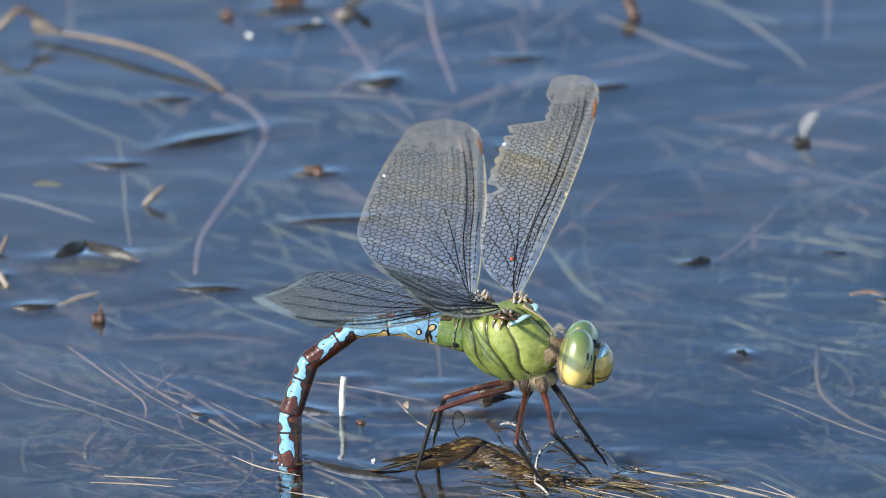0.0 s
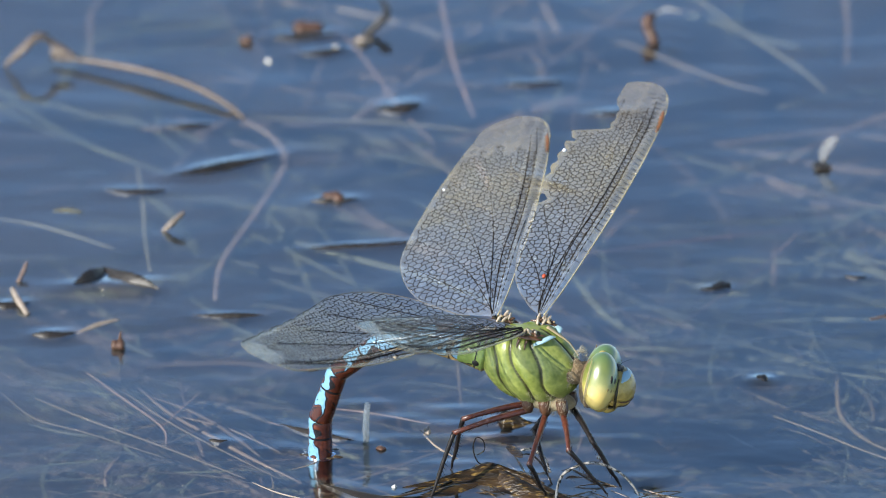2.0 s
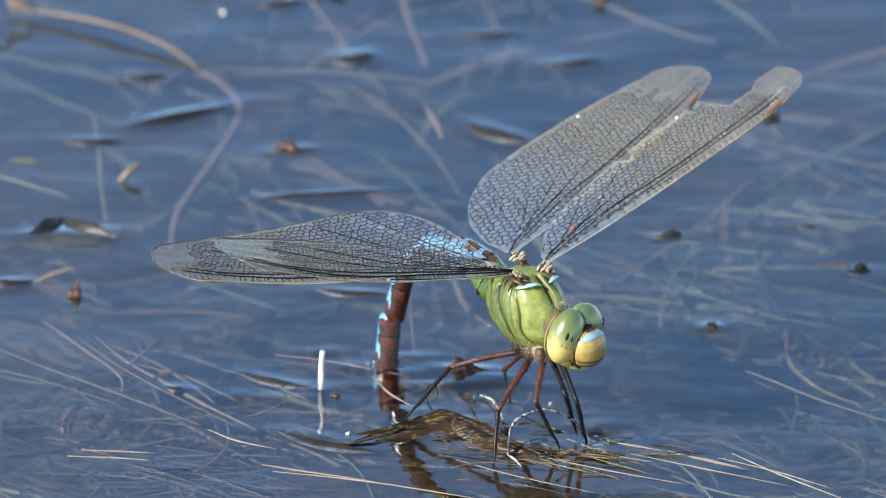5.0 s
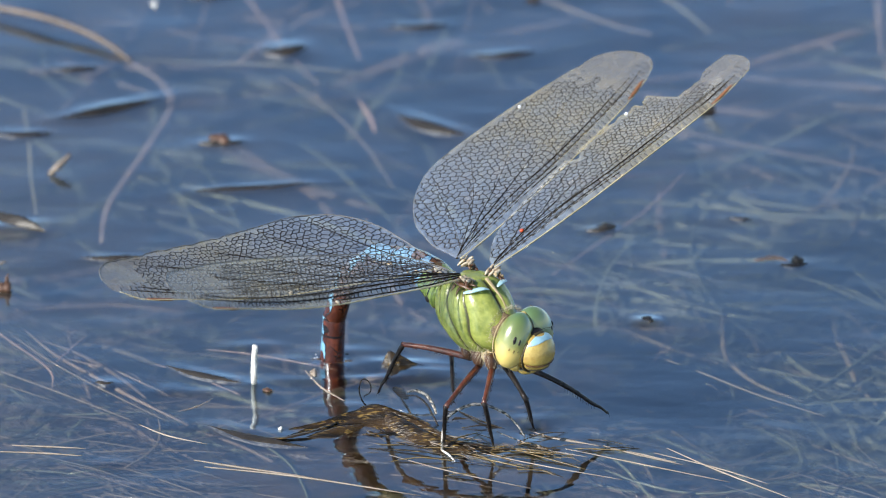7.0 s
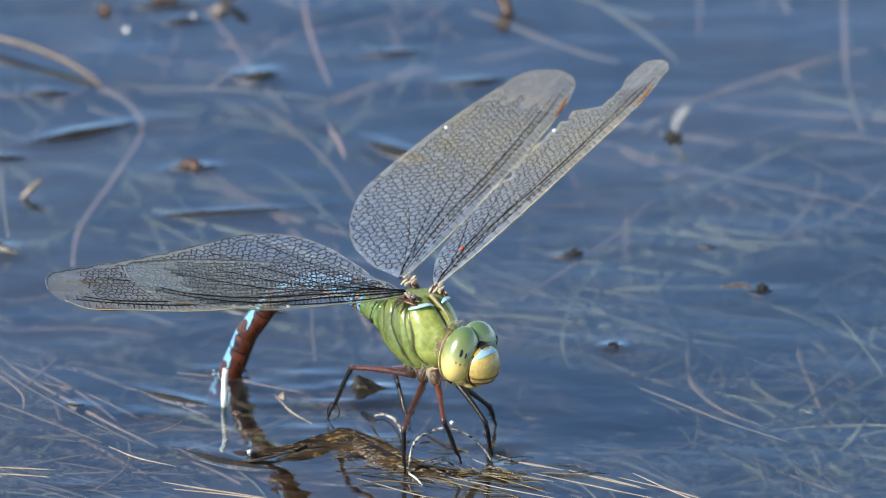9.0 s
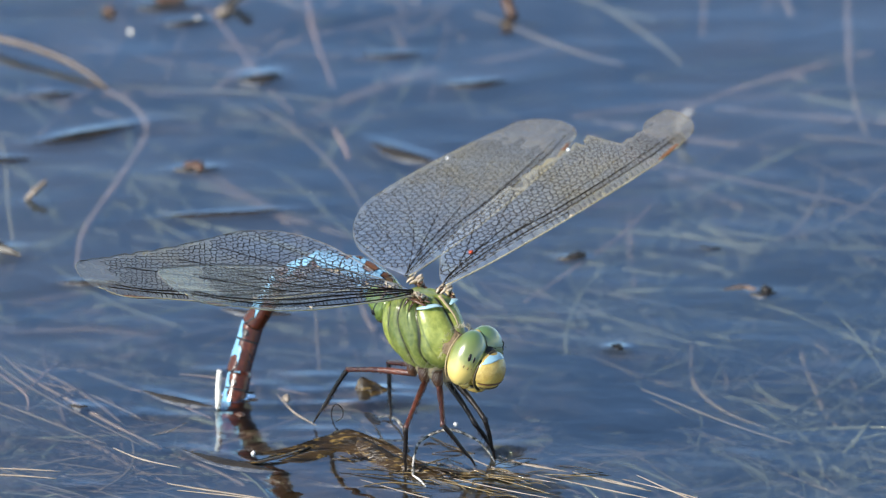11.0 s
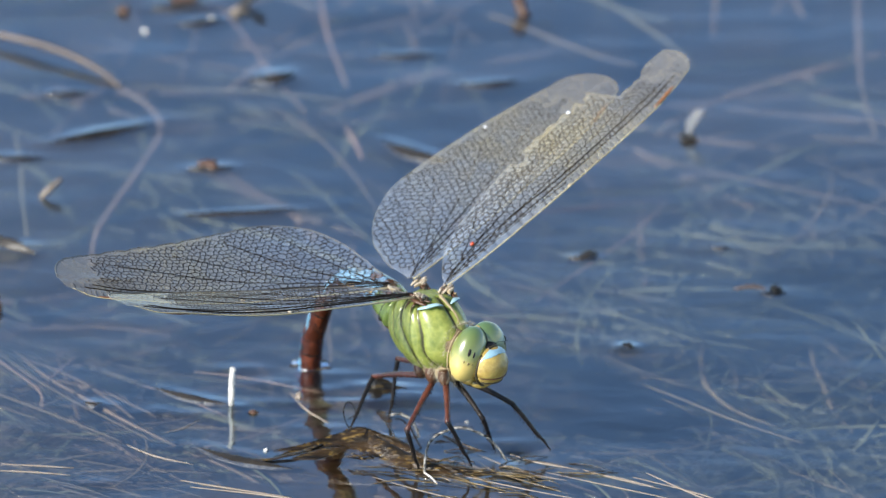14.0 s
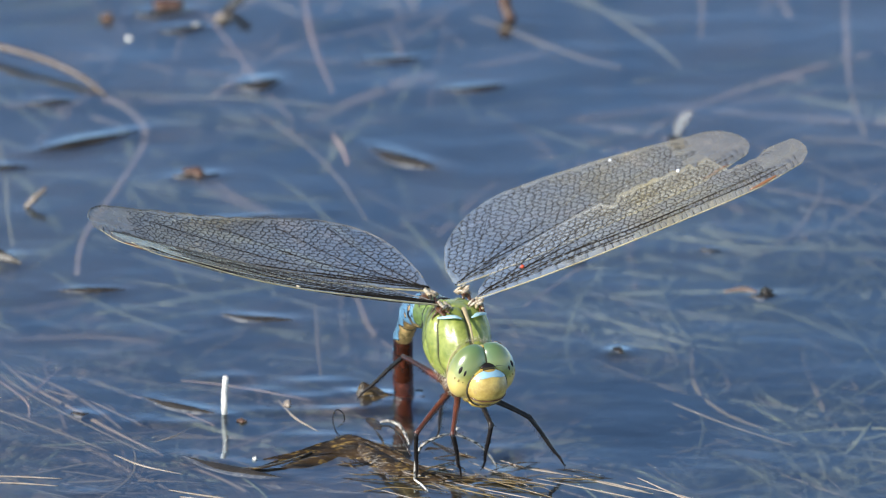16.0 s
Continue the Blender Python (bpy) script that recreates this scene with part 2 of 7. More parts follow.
SEG_BLUE = abdomen_material("blue second ring", (0.12, 0.05, 0.02), (0.19, 0.37, 0.51), (0.42, 0.27, 0.10), 0.58, 0.0, cracks=0.55)
SEG_MIXED = abdomen_material("blue and brown ring", (0.068, 0.017, 0.007), (0.17, 0.36, 0.50), (0.055, 0.014, 0.006), 0.47, 0.36)


# ---- mesh building ----
def mesh(name, verts, faces, smooth=True):
    data = bpy.data.meshes.new(name)
    data.from_pydata([(x * MM, y * MM, z * MM) for x, y, z in verts], [], faces)
    if smooth:
        data.shade_smooth()
    return data


def thing(name, data, material, label, category, group="", kind=""):
    ob = new(name, data)
    if data is not None:
        for m in material if isinstance(material, (list, tuple)) else [material]:
            data.materials.append(m)
    return tagged(ob, label, category, group, kind)


def part(name, data, material, parent, label=""):
    if not data.materials:
        for m in material if isinstance(material, (list, tuple)) else [material]:
            data.materials.append(m)
    ob = new(name, data)
    ob.parent = parent
    return tagged(ob, label)


def spline(points, n):
    """Catmull-Rom through a few points."""
    p = np.array(points, float)
    p = np.vstack([2 * p[0] - p[1], p, 2 * p[-1] - p[-2]])
    out = []
    for u in np.linspace(0, len(points) - 1, n):
        i = min(int(u), len(points) - 2)
        f = u - i
        a, b, c, d = p[i:i + 4]
        out.append(0.5 * (2 * b + (c - a) * f + (2 * a - 5 * b + 4 * c - d) * f * f + (3 * b - a - 3 * c + d) * f ** 3))
    return np.array(out)


def tube_data(points, radii, sides=8, flat=1.0, up=(0, 0, 1)):
    """Vertices and faces of a closed tube along points; flat squeezes it along up."""
    p = np.array(points, float)
    r = np.broadcast_to(np.array(radii, float), (len(p),)) if np.ndim(radii) == 0 else np.interp(np.linspace(0, 1, len(p)), np.linspace(0, 1, len(radii)), radii)
    verts, faces = [], []
    tang = np.gradient(p, axis=0)
    t0 = tang[0] / (np.linalg.norm(tang[0]) + 1e-12)
    s = np.cross(np.array(up, float), t0)
    if np.linalg.norm(s) < 0.15:
        s = np.cross(np.array((0.9, 0.3, 0.1)), t0)
    for i in range(len(p)):
        t = tang[i] / (np.linalg.norm(tang[i]) + 1e-12)
        s = s - t * np.dot(s, t)
        s = s / (np.linalg.norm(s) + 1e-12)
        w = np.cross(t, s)
        for k in range(sides):
            a = 2 * math.pi * k / sides
            verts.append(tuple(p[i] + r[i] * (math.cos(a) * s + flat * math.sin(a) * w)))
    for i in range(len(p) - 1):
        for k in range(sides):
            a, b = i * sides + k, i * sides + (k + 1) % sides
            faces.append((a, b, b + sides, a + sides))
    faces.append(tuple(range(sides))[::-1])
    faces.append(tuple(range((len(p) - 1) * sides, len(p) * sides)))
    return verts, faces


def join(*pieces):
    verts, faces = [], []
    for v, f in pieces:
        k = len(verts)
        verts += v
        faces += [tuple(i + k for i in q) for q in f]
    return verts, faces


def ball_data(centre, radii, rings=16, segs=24, push=None, tilt=None):
    """Ellipsoid; push(unit vector) returns a factor on the radius."""
    verts, faces = [], []
    for i in range(rings + 1):
        th = math.pi * i / rings
        for k in range(segs):
            a = 2 * math.pi * k / segs
            u = Vector((math.sin(th) * math.cos(a), math.sin(th) * math.sin(a), math.cos(th)))
            f = push(u) if push else 1.0
            v = Vector((u.x * radii[0] * f, u.y * radii[1] * f, u.z * radii[2] * f))
            if tilt:
                v = tilt @ v
            verts.append((v.x + centre[0], v.y + centre[1], v.z + centre[2]))
    for i in range(rings):
        for k in range(segs):
            b = (k + 1) % segs
            faces.append((i * segs + k, (i + 1) * segs + k, (i + 1) * segs + b, i * segs + b))
    return verts, faces


# ---- water, bed ----
def bumps_at(x, y):
    """Height of the water: meniscus hills and dents over what lies in it."""
    z = np.zeros_like(x)
    for cx, cy, lx, ly, turn, h in BUMPS:
        c, s = math.cos(turn), math.sin(turn)
        u, v = ((x - cx) * c + (y - cy) * s) / lx, ((y - cy) * c - (x - cx) * s) / ly
        v = np.where(v > 0, v / 0.45, v)   # steeper on the far side
        z += 0.8 * h * np.exp(-np.abs(u) ** 2.6 - v * v)
    return z


BUMPS = []


def hill(cx, cy, half_length, half_width, turn, height):
    BUMPS.append((cx, cy, half_length, half_width, turn, height))


hill(-48.8, 111.7, 9.7, 3.4, 0.47, 0.39)
hill(-32.7, 98.9, 3.9, 2.4, 0.12, 0.29)
hill(-28.0, 82.9, 9.1, 2.0, 0.16, 0.26)
hill(-64.0, 69.4, 7.1, 3.3, 0.09, 0.49)
hill(-47.0, 58.4, 5.4, 2.0, -0.00, 0.21)
hill(-38.2, 160.5, 5.8, 3.4, 0.15, 0.26)
hill(-35.6, 154.2, 4.3, 2.6, 0.17, 0.23)
hill(-24.2, 133.3, 4.1, 4.5, 0.29, 0.42)
hill(-4.7, 141.9, 5.0, 2.2, 0.07, 0.21)
hill(-71.2, 52.2, 3.6, 2.8, 0.15, 0.34)
hill(-77.8, 62.2, 3.2, 3.0, 0.24, 0.39)
hill(-61.6, 102.4, 5.0, 2.5, -0.04, 0.26)
hill(-55.0, 126.4, 4.2, 2.1, 0.06, 0.21)
hill(21.2, 67.4, 2.4, 1.7, 0.09, 0.16)
hill(-2.8, 105.3, 7.4, 3.8, -0.66, 0.34)
hill(8.0, 131.1, 5.1, 2.6, 0.18, 0.23)
hill(48.1, 55.5, 2.2, 2.2, 0.10, 0.16)
hill(-30.9, 17.6, 3.5, 1.8, -0.36, 0.13)
hill(-24.2, -0.3, 8.9, 2.4, -0.43, 0.16)
hill(-61.3, 67.5, 3.9, 3.0, -0.08, 0.26)
hill(-45.9, -9.4, 3.4, 2.2, 0.09, 0.13)
hill(-33.6, 19.0, 6.9, 2.2, -0.50, 0.16)
hill(-23.4, 48.7, 5.8, 2.2, -0.19, 0.21)
hill(-26.3, -1.0, 8.7, 3.0, -0.48, 0.16)
hill(-47.3, 16.6, 1.5, 2.0, -0.14, 0.18)
hill(-45.2, 15.8, 1.9, 2.0, -0.05, 0.18)
hill(-38.0, 14.9, 1.7, 1.7, 0.00, 0.13)
hill(21.7, 67.6, 1.8, 1.5, -0.00, 0.13)
hill(41.0, 71.4, 1.8, 1.5, -0.12, 0.13)
hill(44.2, 1.2, 3.9, 1.8, -0.26, 0.10)
hill(-14.8, 26.5, 5.0, 2.5, 0, 0.21)
hill(-3.9, 19.0, 5.0, 2.5, 0, 0.42)
hill(-27.4, 28.4, 4.0, 2.5, 0, 0.21)
hill(-8.5, 17.1, 6.0, 2.0, 0, 0.38)
hill(-14.7, 8.8, 5.0, 2.0, 0, 0.18)
hill(10.0, 4.2, 4.0, 2.0, 0, 0.18)
hill(-21.8, 23.7, 4.0, 2.0, 0, 0.18)
hill(-19.4, 17.1, 7.0, 1.6, 0, 0.15)
hill(-34.9, 13.4, 8.0, 1.6, 0, 0.15)
hill(3.9, 17.1, 6.0, 1.5, 0, 0.12)
hill(-27.2, 15.5, 1.4, 1.4, 0, 0.22)
hill(-16.7, 21.2, 4.0, 3.0, 0, 0.25)
hill(-8.5, 4.6, 8.0, 4.0, 0, 0.30)
hill(-1.2, -5.1, 2.0, 2.0, 0, -0.40)
hill(5.6, -5.5, 2.0, 2.0, 0, -0.40)
hill(11.2, 0.0, 2.0, 2.0, 0, -0.40)
hill(27.1, 36.4, 1.6, 2.0, 0, 0.50)
hill(-6.5, 22.0, 6.0, 3.4, -0.1, 0.50)


def build_water():
    far = [95, 110, 140, 200, 330, 700, 2000, 8000, 40000, 300000, 2000000]
    xs = np.array([-v for v in far[::-1]] + list(np.linspace(-88, 88, 221)) + far)
    near = [-62, -90, -140, -250, -600, -2000, -8000, -40000, -300000, -2000000]
    ys = np.array(near[::-1] + list(np.linspace(-50, 225, 320)) + [232, 250, 290, 380, 600, 1200, 4000, 15000, 60000, 300000, 2000000])
    gx, gy = np.meshgrid(xs, ys)
    gz = bumps_at(gx, gy)
    n = len(xs)
    verts = np.stack([gx.ravel(), gy.ravel(), gz.ravel()], 1).tolist()
    faces = [(j * n + i, j * n + i + 1, (j + 1) * n + i + 1, (j + 1) * n + i) for j in range(len(ys) - 1) for i in range(n - 1)]
    water = thing("water", mesh("water", verts, faces), WATER, "still pond water mirroring blue sky, weeds below", "water", kind="structure")
    water.visible_shadow = False   # daylight reaches the weed below
    bed = [(-2e6, -2e6, -34), (2e6, -2e6, -34), (2e6, 2e6, -34), (-2e6, 2e6, -34)]
    mud = surface("pond mud", (0.004, 0.004, 0.003), (0.030, 0.022, 0.013), 5, 0.9, 0.5, patch=30)
    thing("ground", mesh("ground", bed, [(0, 1, 2, 3)]), mud, "dark muddy bed of the pond", "pond bed", kind="structure")


build_water()


# ---- dragonfly ----
# Body space: x forward, y to its left, z up, origin in the thorax.
dragonfly = thing("dragonfly", None, None, "green and blue dragonfly laying eggs, one torn wing, on the water", "dragonfly")
parts = {}


def build_thorax():
    cuts = [(-2.3, 0.46), (1.0, 0.50), (4.1, 0.40)]   # sutures: x at mid height, lean
    rings, segs = 72, 96
    verts, faces = [], []
    for i in range(rings + 1):
        s = i / rings
        x = -5.9 + 14.2 * s
        belly = math.sin(math.pi * min(1, max(0, s))) ** 0.42
        half_h = 5.9 * belly * (0.80 + 0.24 * s) * (1 - 0.28 * max(0, s - 0.62) / 0.38)
        half_w = 4.25 * belly * (0.88 + 0.14 * math.sin(math.pi * s))
        cz = -0.9 - 0.6 * s + 0.25 * math.sin(math.pi * s)
        for k in range(segs):
            a = 2 * math.pi * k / segs
            y, z = math.sin(a), math.cos(a)
            sq = (abs(y) ** 2.5 + abs(z) ** 2.5) ** (-1 / 2.5)
            yy, zz = y * sq * half_w, z * sq * half_h
            if zz < 0:
                yy *= 1 - 0.30 * (zz / half_h) ** 2
            verts.append([x, yy, cz + zz])
    dist = []
    for v in verts:
        d = 9.0
        if abs(v[1]) > 1.0:
            for cx, lean in cuts:
                wave = 0.35 * math.sin(v[2] * 0.9 + cx)
                d = min(d, abs(v[0] - cx + lean * (v[2] + 1) + wave) * 0.9)
        ridge = abs(v[1]) if v[2] > 0 and v[0] > 2.2 else 9.0
        d = min(d, ridge)
        g = 0.34 * math.exp(-(d / 0.30) ** 2)
        lump = 0.24 * math.exp(-((d - 1.5) / 0.9) ** 2)
        r = math.hypot(v[1], v[2] + 1.2) + 1e-6
        v[1] += (lump - g) * v[1] / r
        v[2] += (lump - g) * (v[2] + 1.2) / r
        dist.append(d)
    for i in range(rings):
        for k in range(segs):
            b = (k + 1) % segs
            q = (i * segs + k, i * segs + b, (i + 1) * segs + b, (i + 1) * segs + k)
            faces.append(q)
    data = mesh("thorax", verts, faces)
    data.attributes.new("seam", "FLOAT", "POINT").data.foreach_set("value", dist)
    part("thorax", data, GREEN, dragonfly, "apple-green thorax with dark seams")
    # pale blue bars before the wing joints, pale ridge between them
    for s in (1, -1):
        bar = spline([(4.7, 0.7 * s, 4.0), (4.4, 1.6 * s, 4.25), (3.6, 2.7 * s, 3.9), (2.6, 3.4 * s, 3.4)], 14)
        part("collar_bar", mesh("collar_bar", *tube_data(bar, [0.15, 0.42, 0.5, 0.25], 10, 0.45)), SKY_BLUE, dragonfly, "pale turquoise bar")
        # cream knobs and brown straps under the wings
        for x, z in ((1.7, 4.55), (-3.9, 3.75)):
            lumps = random.Random("joint %d %.1f" % (s, x))
            for dx, dy, dz, r in ((0.8, 0.1, 0.35, 0.27), (0.1, 0.35, 0.30, 0.34), (-0.7, 0.2, 0.25, 0.30), (0.4, -0.65, 0.15, 0.26), (-0.5, -0.6, 0.05, 0.28)):
                tall = lumps.uniform(0.8, 1.2)
                tilt = Matrix.Rotation(lumps.uniform(-0.6, 0.6), 3, "Z") @ Matrix.Rotation(lumps.uniform(0.2, 0.9) * s, 3, "X")
                knob = ball_data((x + dx, (2.35 + dy) * s, z + dz), (r * 0.75, r * 2.5, r * 0.9 * tall), 10, 14, tilt=tilt)
                part("wing_joint", mesh("wing_joint", *knob), CREAM, dragonfly, "cream wing joint")
            for i in range(10):
                c = Vector((x + lumps.uniform(-1.8, 1.5), (2.5 + lumps.uniform(-0.5, 0.6)) * s, z + lumps.uniform(-0.5, 0.15)))
                d = Vector((lumps.uniform(-0.9, 0.9), lumps.uniform(-0.3, 0.5) * s, lumps.uniform(-0.35, 0.25)))
                r = lumps.uniform(0.16, 0.30)
                m, label = ((BROWN, "brown wing strap"), (SEAM, "dark wing strap"), (TAN, "tan wing strap"))[i % 3]
                part("wing_strap", mesh("wing_strap", *tube_data(spline([tuple(c - d), tuple(c + Vector((0.1, 0, 0.15))), tuple(c + d)], 7), [r * 0.5, r, r * 0.5], 8, 0.8)), m, dragonfly, label)
            part("joint_plate", mesh("joint_plate", *tube_data(spline([(x + 1.9, 2.7 * s, z - 0.5), (x, 3.05 * s, z - 0.35), (x - 1.9, 2.8 * s, z - 0.6)], 9), [0.2, 0.5, 0.2], 8, 0.6)), BROWN, dragonfly, "dark brown joint plate")
            for i in range(2):
                low = spline([(x - 1.2 + 1.1 * i, 3.2 * s, z - 0.7), (x - 1.3 + 1.1 * i, 3.75 * s, z - 1.5), (x - 1.2 + 1.15 * i, 4.05 * s, z - 2.2 - 0.4 * i)], 8)
                part("side_mark", mesh("side_mark", *tube_data(low[:6], [0.24, 0.18, 0.05], 8, 0.4)), BROWN, dragonfly, "brown mark under the wing")
    ridge = spline([(8.0, 0, 1.6), (6.6, 0, 3.2), (4.9, 0, 4.1), (3.2, 0, 4.9)], 14)
    part("ridge", mesh("ridge", *tube_data(ridge, [0.08, 0.16, 0.26, 0.34], 8, 0.5)), TAN, dragonfly, "pale ridge on the front of the thorax")
    # coxae
    for name, hip in HIPS.items():
        x, y, z = hip
        s = 1 if y > 0 else -1
        c = tube_data(spline([(x - 0.3, y * 1.3, z + 2.0), (x, y * 1.25, z + 0.8), (x, y, z)], 8), [0.80, 0.80, 0.58], 10)
        part("leg_socket", mesh("leg_socket", *c), BROWN, dragonfly, "dark brown leg socket")
    part("underside", mesh("underside", *ball_data((3.6, 0, -5.6), (4.4, 2.1, 1.5), 16, 24)), TAN, dragonfly, "tan hairy underside")
    # neck
    part("neck", mesh("neck", *tube_data([(7.2, 0, -0.9), (8.2, 0, -0.8), (9.6, 0, -0.7)], [2.2, 1.5, 1.9], 20)), NECK, dragonfly, "brown hairy neck")
    rng = random.Random(4)
    hairs = []
    for _ in range(760):
        u = rng.random()
        if u < 0.6:
            a, x = rng.uniform(1.9, 4.4), rng.uniform(1.0, 8.0)
            base = Vector((x, 3.0 * math.sin(a), -1.6 + 4.6 * math.cos(a)))
        else:
            a, x = rng.uniform(-1.9, 1.9), rng.uniform(7.5, 8.3)
            base = Vector((x, 2.7 * math.sin(a), -0.9 + 3.0 * math.cos(a)))
        out = Vector((rng.uniform(-0.2, 0.8), base.y * 0.35, (base.z + 1) * 0.3)).normalized()
        hairs.append(tube_data([tuple(base), tuple(base + out * (rng.uniform(0.9, 1.7) if u < 0.6 else rng.uniform(0.4, 1.0)))], [0.018, 0.008], 3))
    tagged(part("hairs", mesh("hairs", *join(*hairs)), HAIR, dragonfly, "fine pale hairs"), kind="stuff")


def build_head():
    data = mesh("head", *ball_data((-1.3, 0, -0.6), (1.7, 3.4, 3.4), 20, 28))
    head = part("head", data, NECK, dragonfly, "yellow and green head with large eyes")
    parts["head"] = head
    head.scale = (1.06, 1.06, 1.06)
    for s in (1, -1):
        def push(u):
            return 1.0 + 0.04 * u.z
        ob = part("compound_eye", mesh("compound_eye", *ball_data((0, 0, 0), (2.25, 2.72, 3.75), 44, 52, push)), EYE, head, "glossy compound eye, green above, yellow below")
        ob.location = (-0.30 * MM, 1.80 * s * MM, 0.35 * MM)
        ob.rotation_euler = (radians(17 * s), radians(4), radians(-14 * s))
        for turn, z, r in ((64, 0.75, 0.22), (47, 0.60, 0.17)):
            k = math.sqrt(1 - (z / 3.75) ** 2) * 0.972
            part("false_pupil", mesh("false_pupil", *ball_data((2.25 * k * math.cos(radians(turn)), 2.72 * k * math.sin(radians(turn)) * s, z), (r, r, r * 2.6), 8, 12)), BLACK_LEG, ob, "dark false pupil")
        for turn, z, r in ((72, -0.50, 0.15), (57, -0.62, 0.16), (43, -0.58, 0.12)):
            k = math.sqrt(1 - (z / 3.75) ** 2) * 0.955
            part("false_pupil", mesh("false_pupil", *ball_data((2.25 * k * math.cos(radians(turn)), 2.72 * k * math.sin(radians(turn)) * s, z), (r, r, r * 1.8), 8, 12)), DULL_SPOT, ob, "faint brown false pupil")
        rim = [(-1.75 + 0.1 * math.cos(2 * a), (1.85 + 2.15 * math.sin(a)) * s, 0.1 + 3.5 * math.cos(a)) for a in np.linspace(0.2, math.pi - 0.1, 26)]
        part("eye_rim", mesh("eye_rim", *tube_data(rim, [0.03, 0.07, 0.09, 0.07, 0.03], 8)), TAN, head, "yellow rim behind the eye")
        feel = spline([(1.5, 0.8 * s, 1.7), (2.1, 1.2 * s, 2.3), (3.1, 1.8 * s, 2.7)], 8)
        part("antenna", mesh("antenna", *tube_data(feel, [0.05, 0.025, 0.01], 6)), BLACK_LEG, head, "short black feeler")
    part("crown", mesh("crown", *ball_data((1.45, 0, 1.95), (0.65, 1.05, 0.42), 10, 16)), BLACK_LEG, head, "black crown between the eyes")
    part("nape", mesh("nape", *ball_data((-0.6, 0, 3.55), (0.5, 0.4, 0.35), 8, 12)), FACE, head, "small yellow plate")

    def dome(u):
        # flat front, pinched towards the mouth, a crease under the forehead
        crease = math.exp(-((u.z + 0.34) / 0.07) ** 2)
        return 1.0 - 0.05 * crease - 0.10 * max(0, -u.z) ** 2 + 0.04 * max(0, u.z)
    part("forehead", mesh("forehead", *ball_data((2.0, 0, -0.80), (2.25, 2.66, 2.72), 40, 40, dome)), FACE, head, "domed ochre face")

    def brow(u):
        return dome(u) * (1.025 if 0.80 - 0.30 * abs(u.y) ** 1.6 < u.z < 0.95 and u.x > 0.15 and abs(u.y) < 0.90 else 0.93)

    def crest(u):
        return dome(u) * (1.04 if u.z > 0.80 and -0.25 < u.x < 0.14 and abs(u.y) < 0.30 else 0.92)
    part("brow", mesh("brow", *ball_data((2.0, 0, -0.80), (2.25, 2.66, 2.72), 110, 120, brow)), BROW, head, "pale turquoise brow")
    part("brow_line", mesh("brow_line", *ball_data((2.0, 0, -0.80), (2.25, 2.66, 2.72), 110, 120, crest)), SEAM, head, "black mark over the brow")
    seam = [(-0.5 + 2.05 * math.sin(a), 0, 0.25 + 3.45 * math.cos(a)) for a in np.linspace(-0.2, 1.2, 20)]
    part("eye_seam", mesh("eye_seam", *tube_data(seam, 0.13, 6)), SEAM, head, "dark seam between the eyes")
    ring = [(2.05, 2.66 * math.sin(a), -0.80 + 2.70 * math.cos(a)) for a in np.linspace(0.75, 2 * math.pi - 0.75, 40)]
    part("face_edge", mesh("face_edge", *tube_data(ring, 0.17, 6)), SEAM, head, "dark edge between face and eyes")
    part("mouth", mesh("mouth", *ball_data((1.0, 0, -3.25), (1.35, 1.95, 0.95), 18, 28)), FACE, head, "yellow mouth parts")
    line = [(1.05 + 1.42 * math.cos(a), 2.0 * math.sin(a), -2.92 + 0.18 * math.cos(a)) for a in np.linspace(-1.4, 1.4, 22)]
    part("mouth_line", mesh("mouth_line", *tube_data(line, 0.17, 6)), SEAM, head, "dark mouth line")
    line = [(2.0 + 2.12 * math.cos(a), 2.52 * math.sin(a), -1.70) for a in np.linspace(-1.3, 1.3, 22)]
    part("face_seam", mesh("face_seam", *tube_data(line, 0.08, 6)), BROWN, head, "thin brown seam")
    line = [(2.0 + 1.72 * math.cos(a), 2.02 * math.sin(a), -2.46) for a in np.linspace(-1.3, 1.3, 22)]
    part("face_seam", mesh("face_seam", *tube_data(line, 0.10, 6)), SEAM, head, "dark seam over the mouth")
    line = [(2.0 + 1.86 * math.cos(a), 2.16 * math.sin(a), 0.72 - 0.12 * math.cos(a)) for a in np.linspace(-1.0, 1.0, 22)]
    part("face_seam", mesh("face_seam", *tube_data(line, [0.03, 0.08, 0.09, 0.08, 0.03], 6)), BROWN, head, "brown seam under the brow")
    for s in (1, -1):
        part("cheek", mesh("cheek", *ball_data((0.1, 1.7 * s, -2.9), (1.1, 0.85, 0.85), 10, 14)), FACE, head, "yellow cheek")


NECK = surface("brown hairy neck", (0.06, 0.04, 0.02), (0.24, 0.17, 0.09), 0.4, 0.8, 0.1, patch=1.2)
MITE = surface("red mite", (0.45, 0.05, 0.02), (0.62, 0.10, 0.03), 0.3, 0.4)
DEW = surface("dew", (0.75, 0.77, 0.80), (0.92, 0.93, 0.95), 0.5, 0.08, 0, 1.0)
HIPS = {"RH": (1.9, -1.5, -7.1), "LH": (1.9, 1.5, -7.1), "RM": (4.4, -1.6, -7.1), "LM": (4.4, 1.6, -7.1), "RF": (6.8, -1.4, -6.7), "LF": (6.8, 1.4, -6.7)}
LEGS = {"RH": (10.59, 9.50), "LH": (10.28, 9.21), "RM": (9.18, 7.85), "LM": (8.73, 7.93), "RF": (7.35, 8.64), "LF": (7.72, 8.60)}


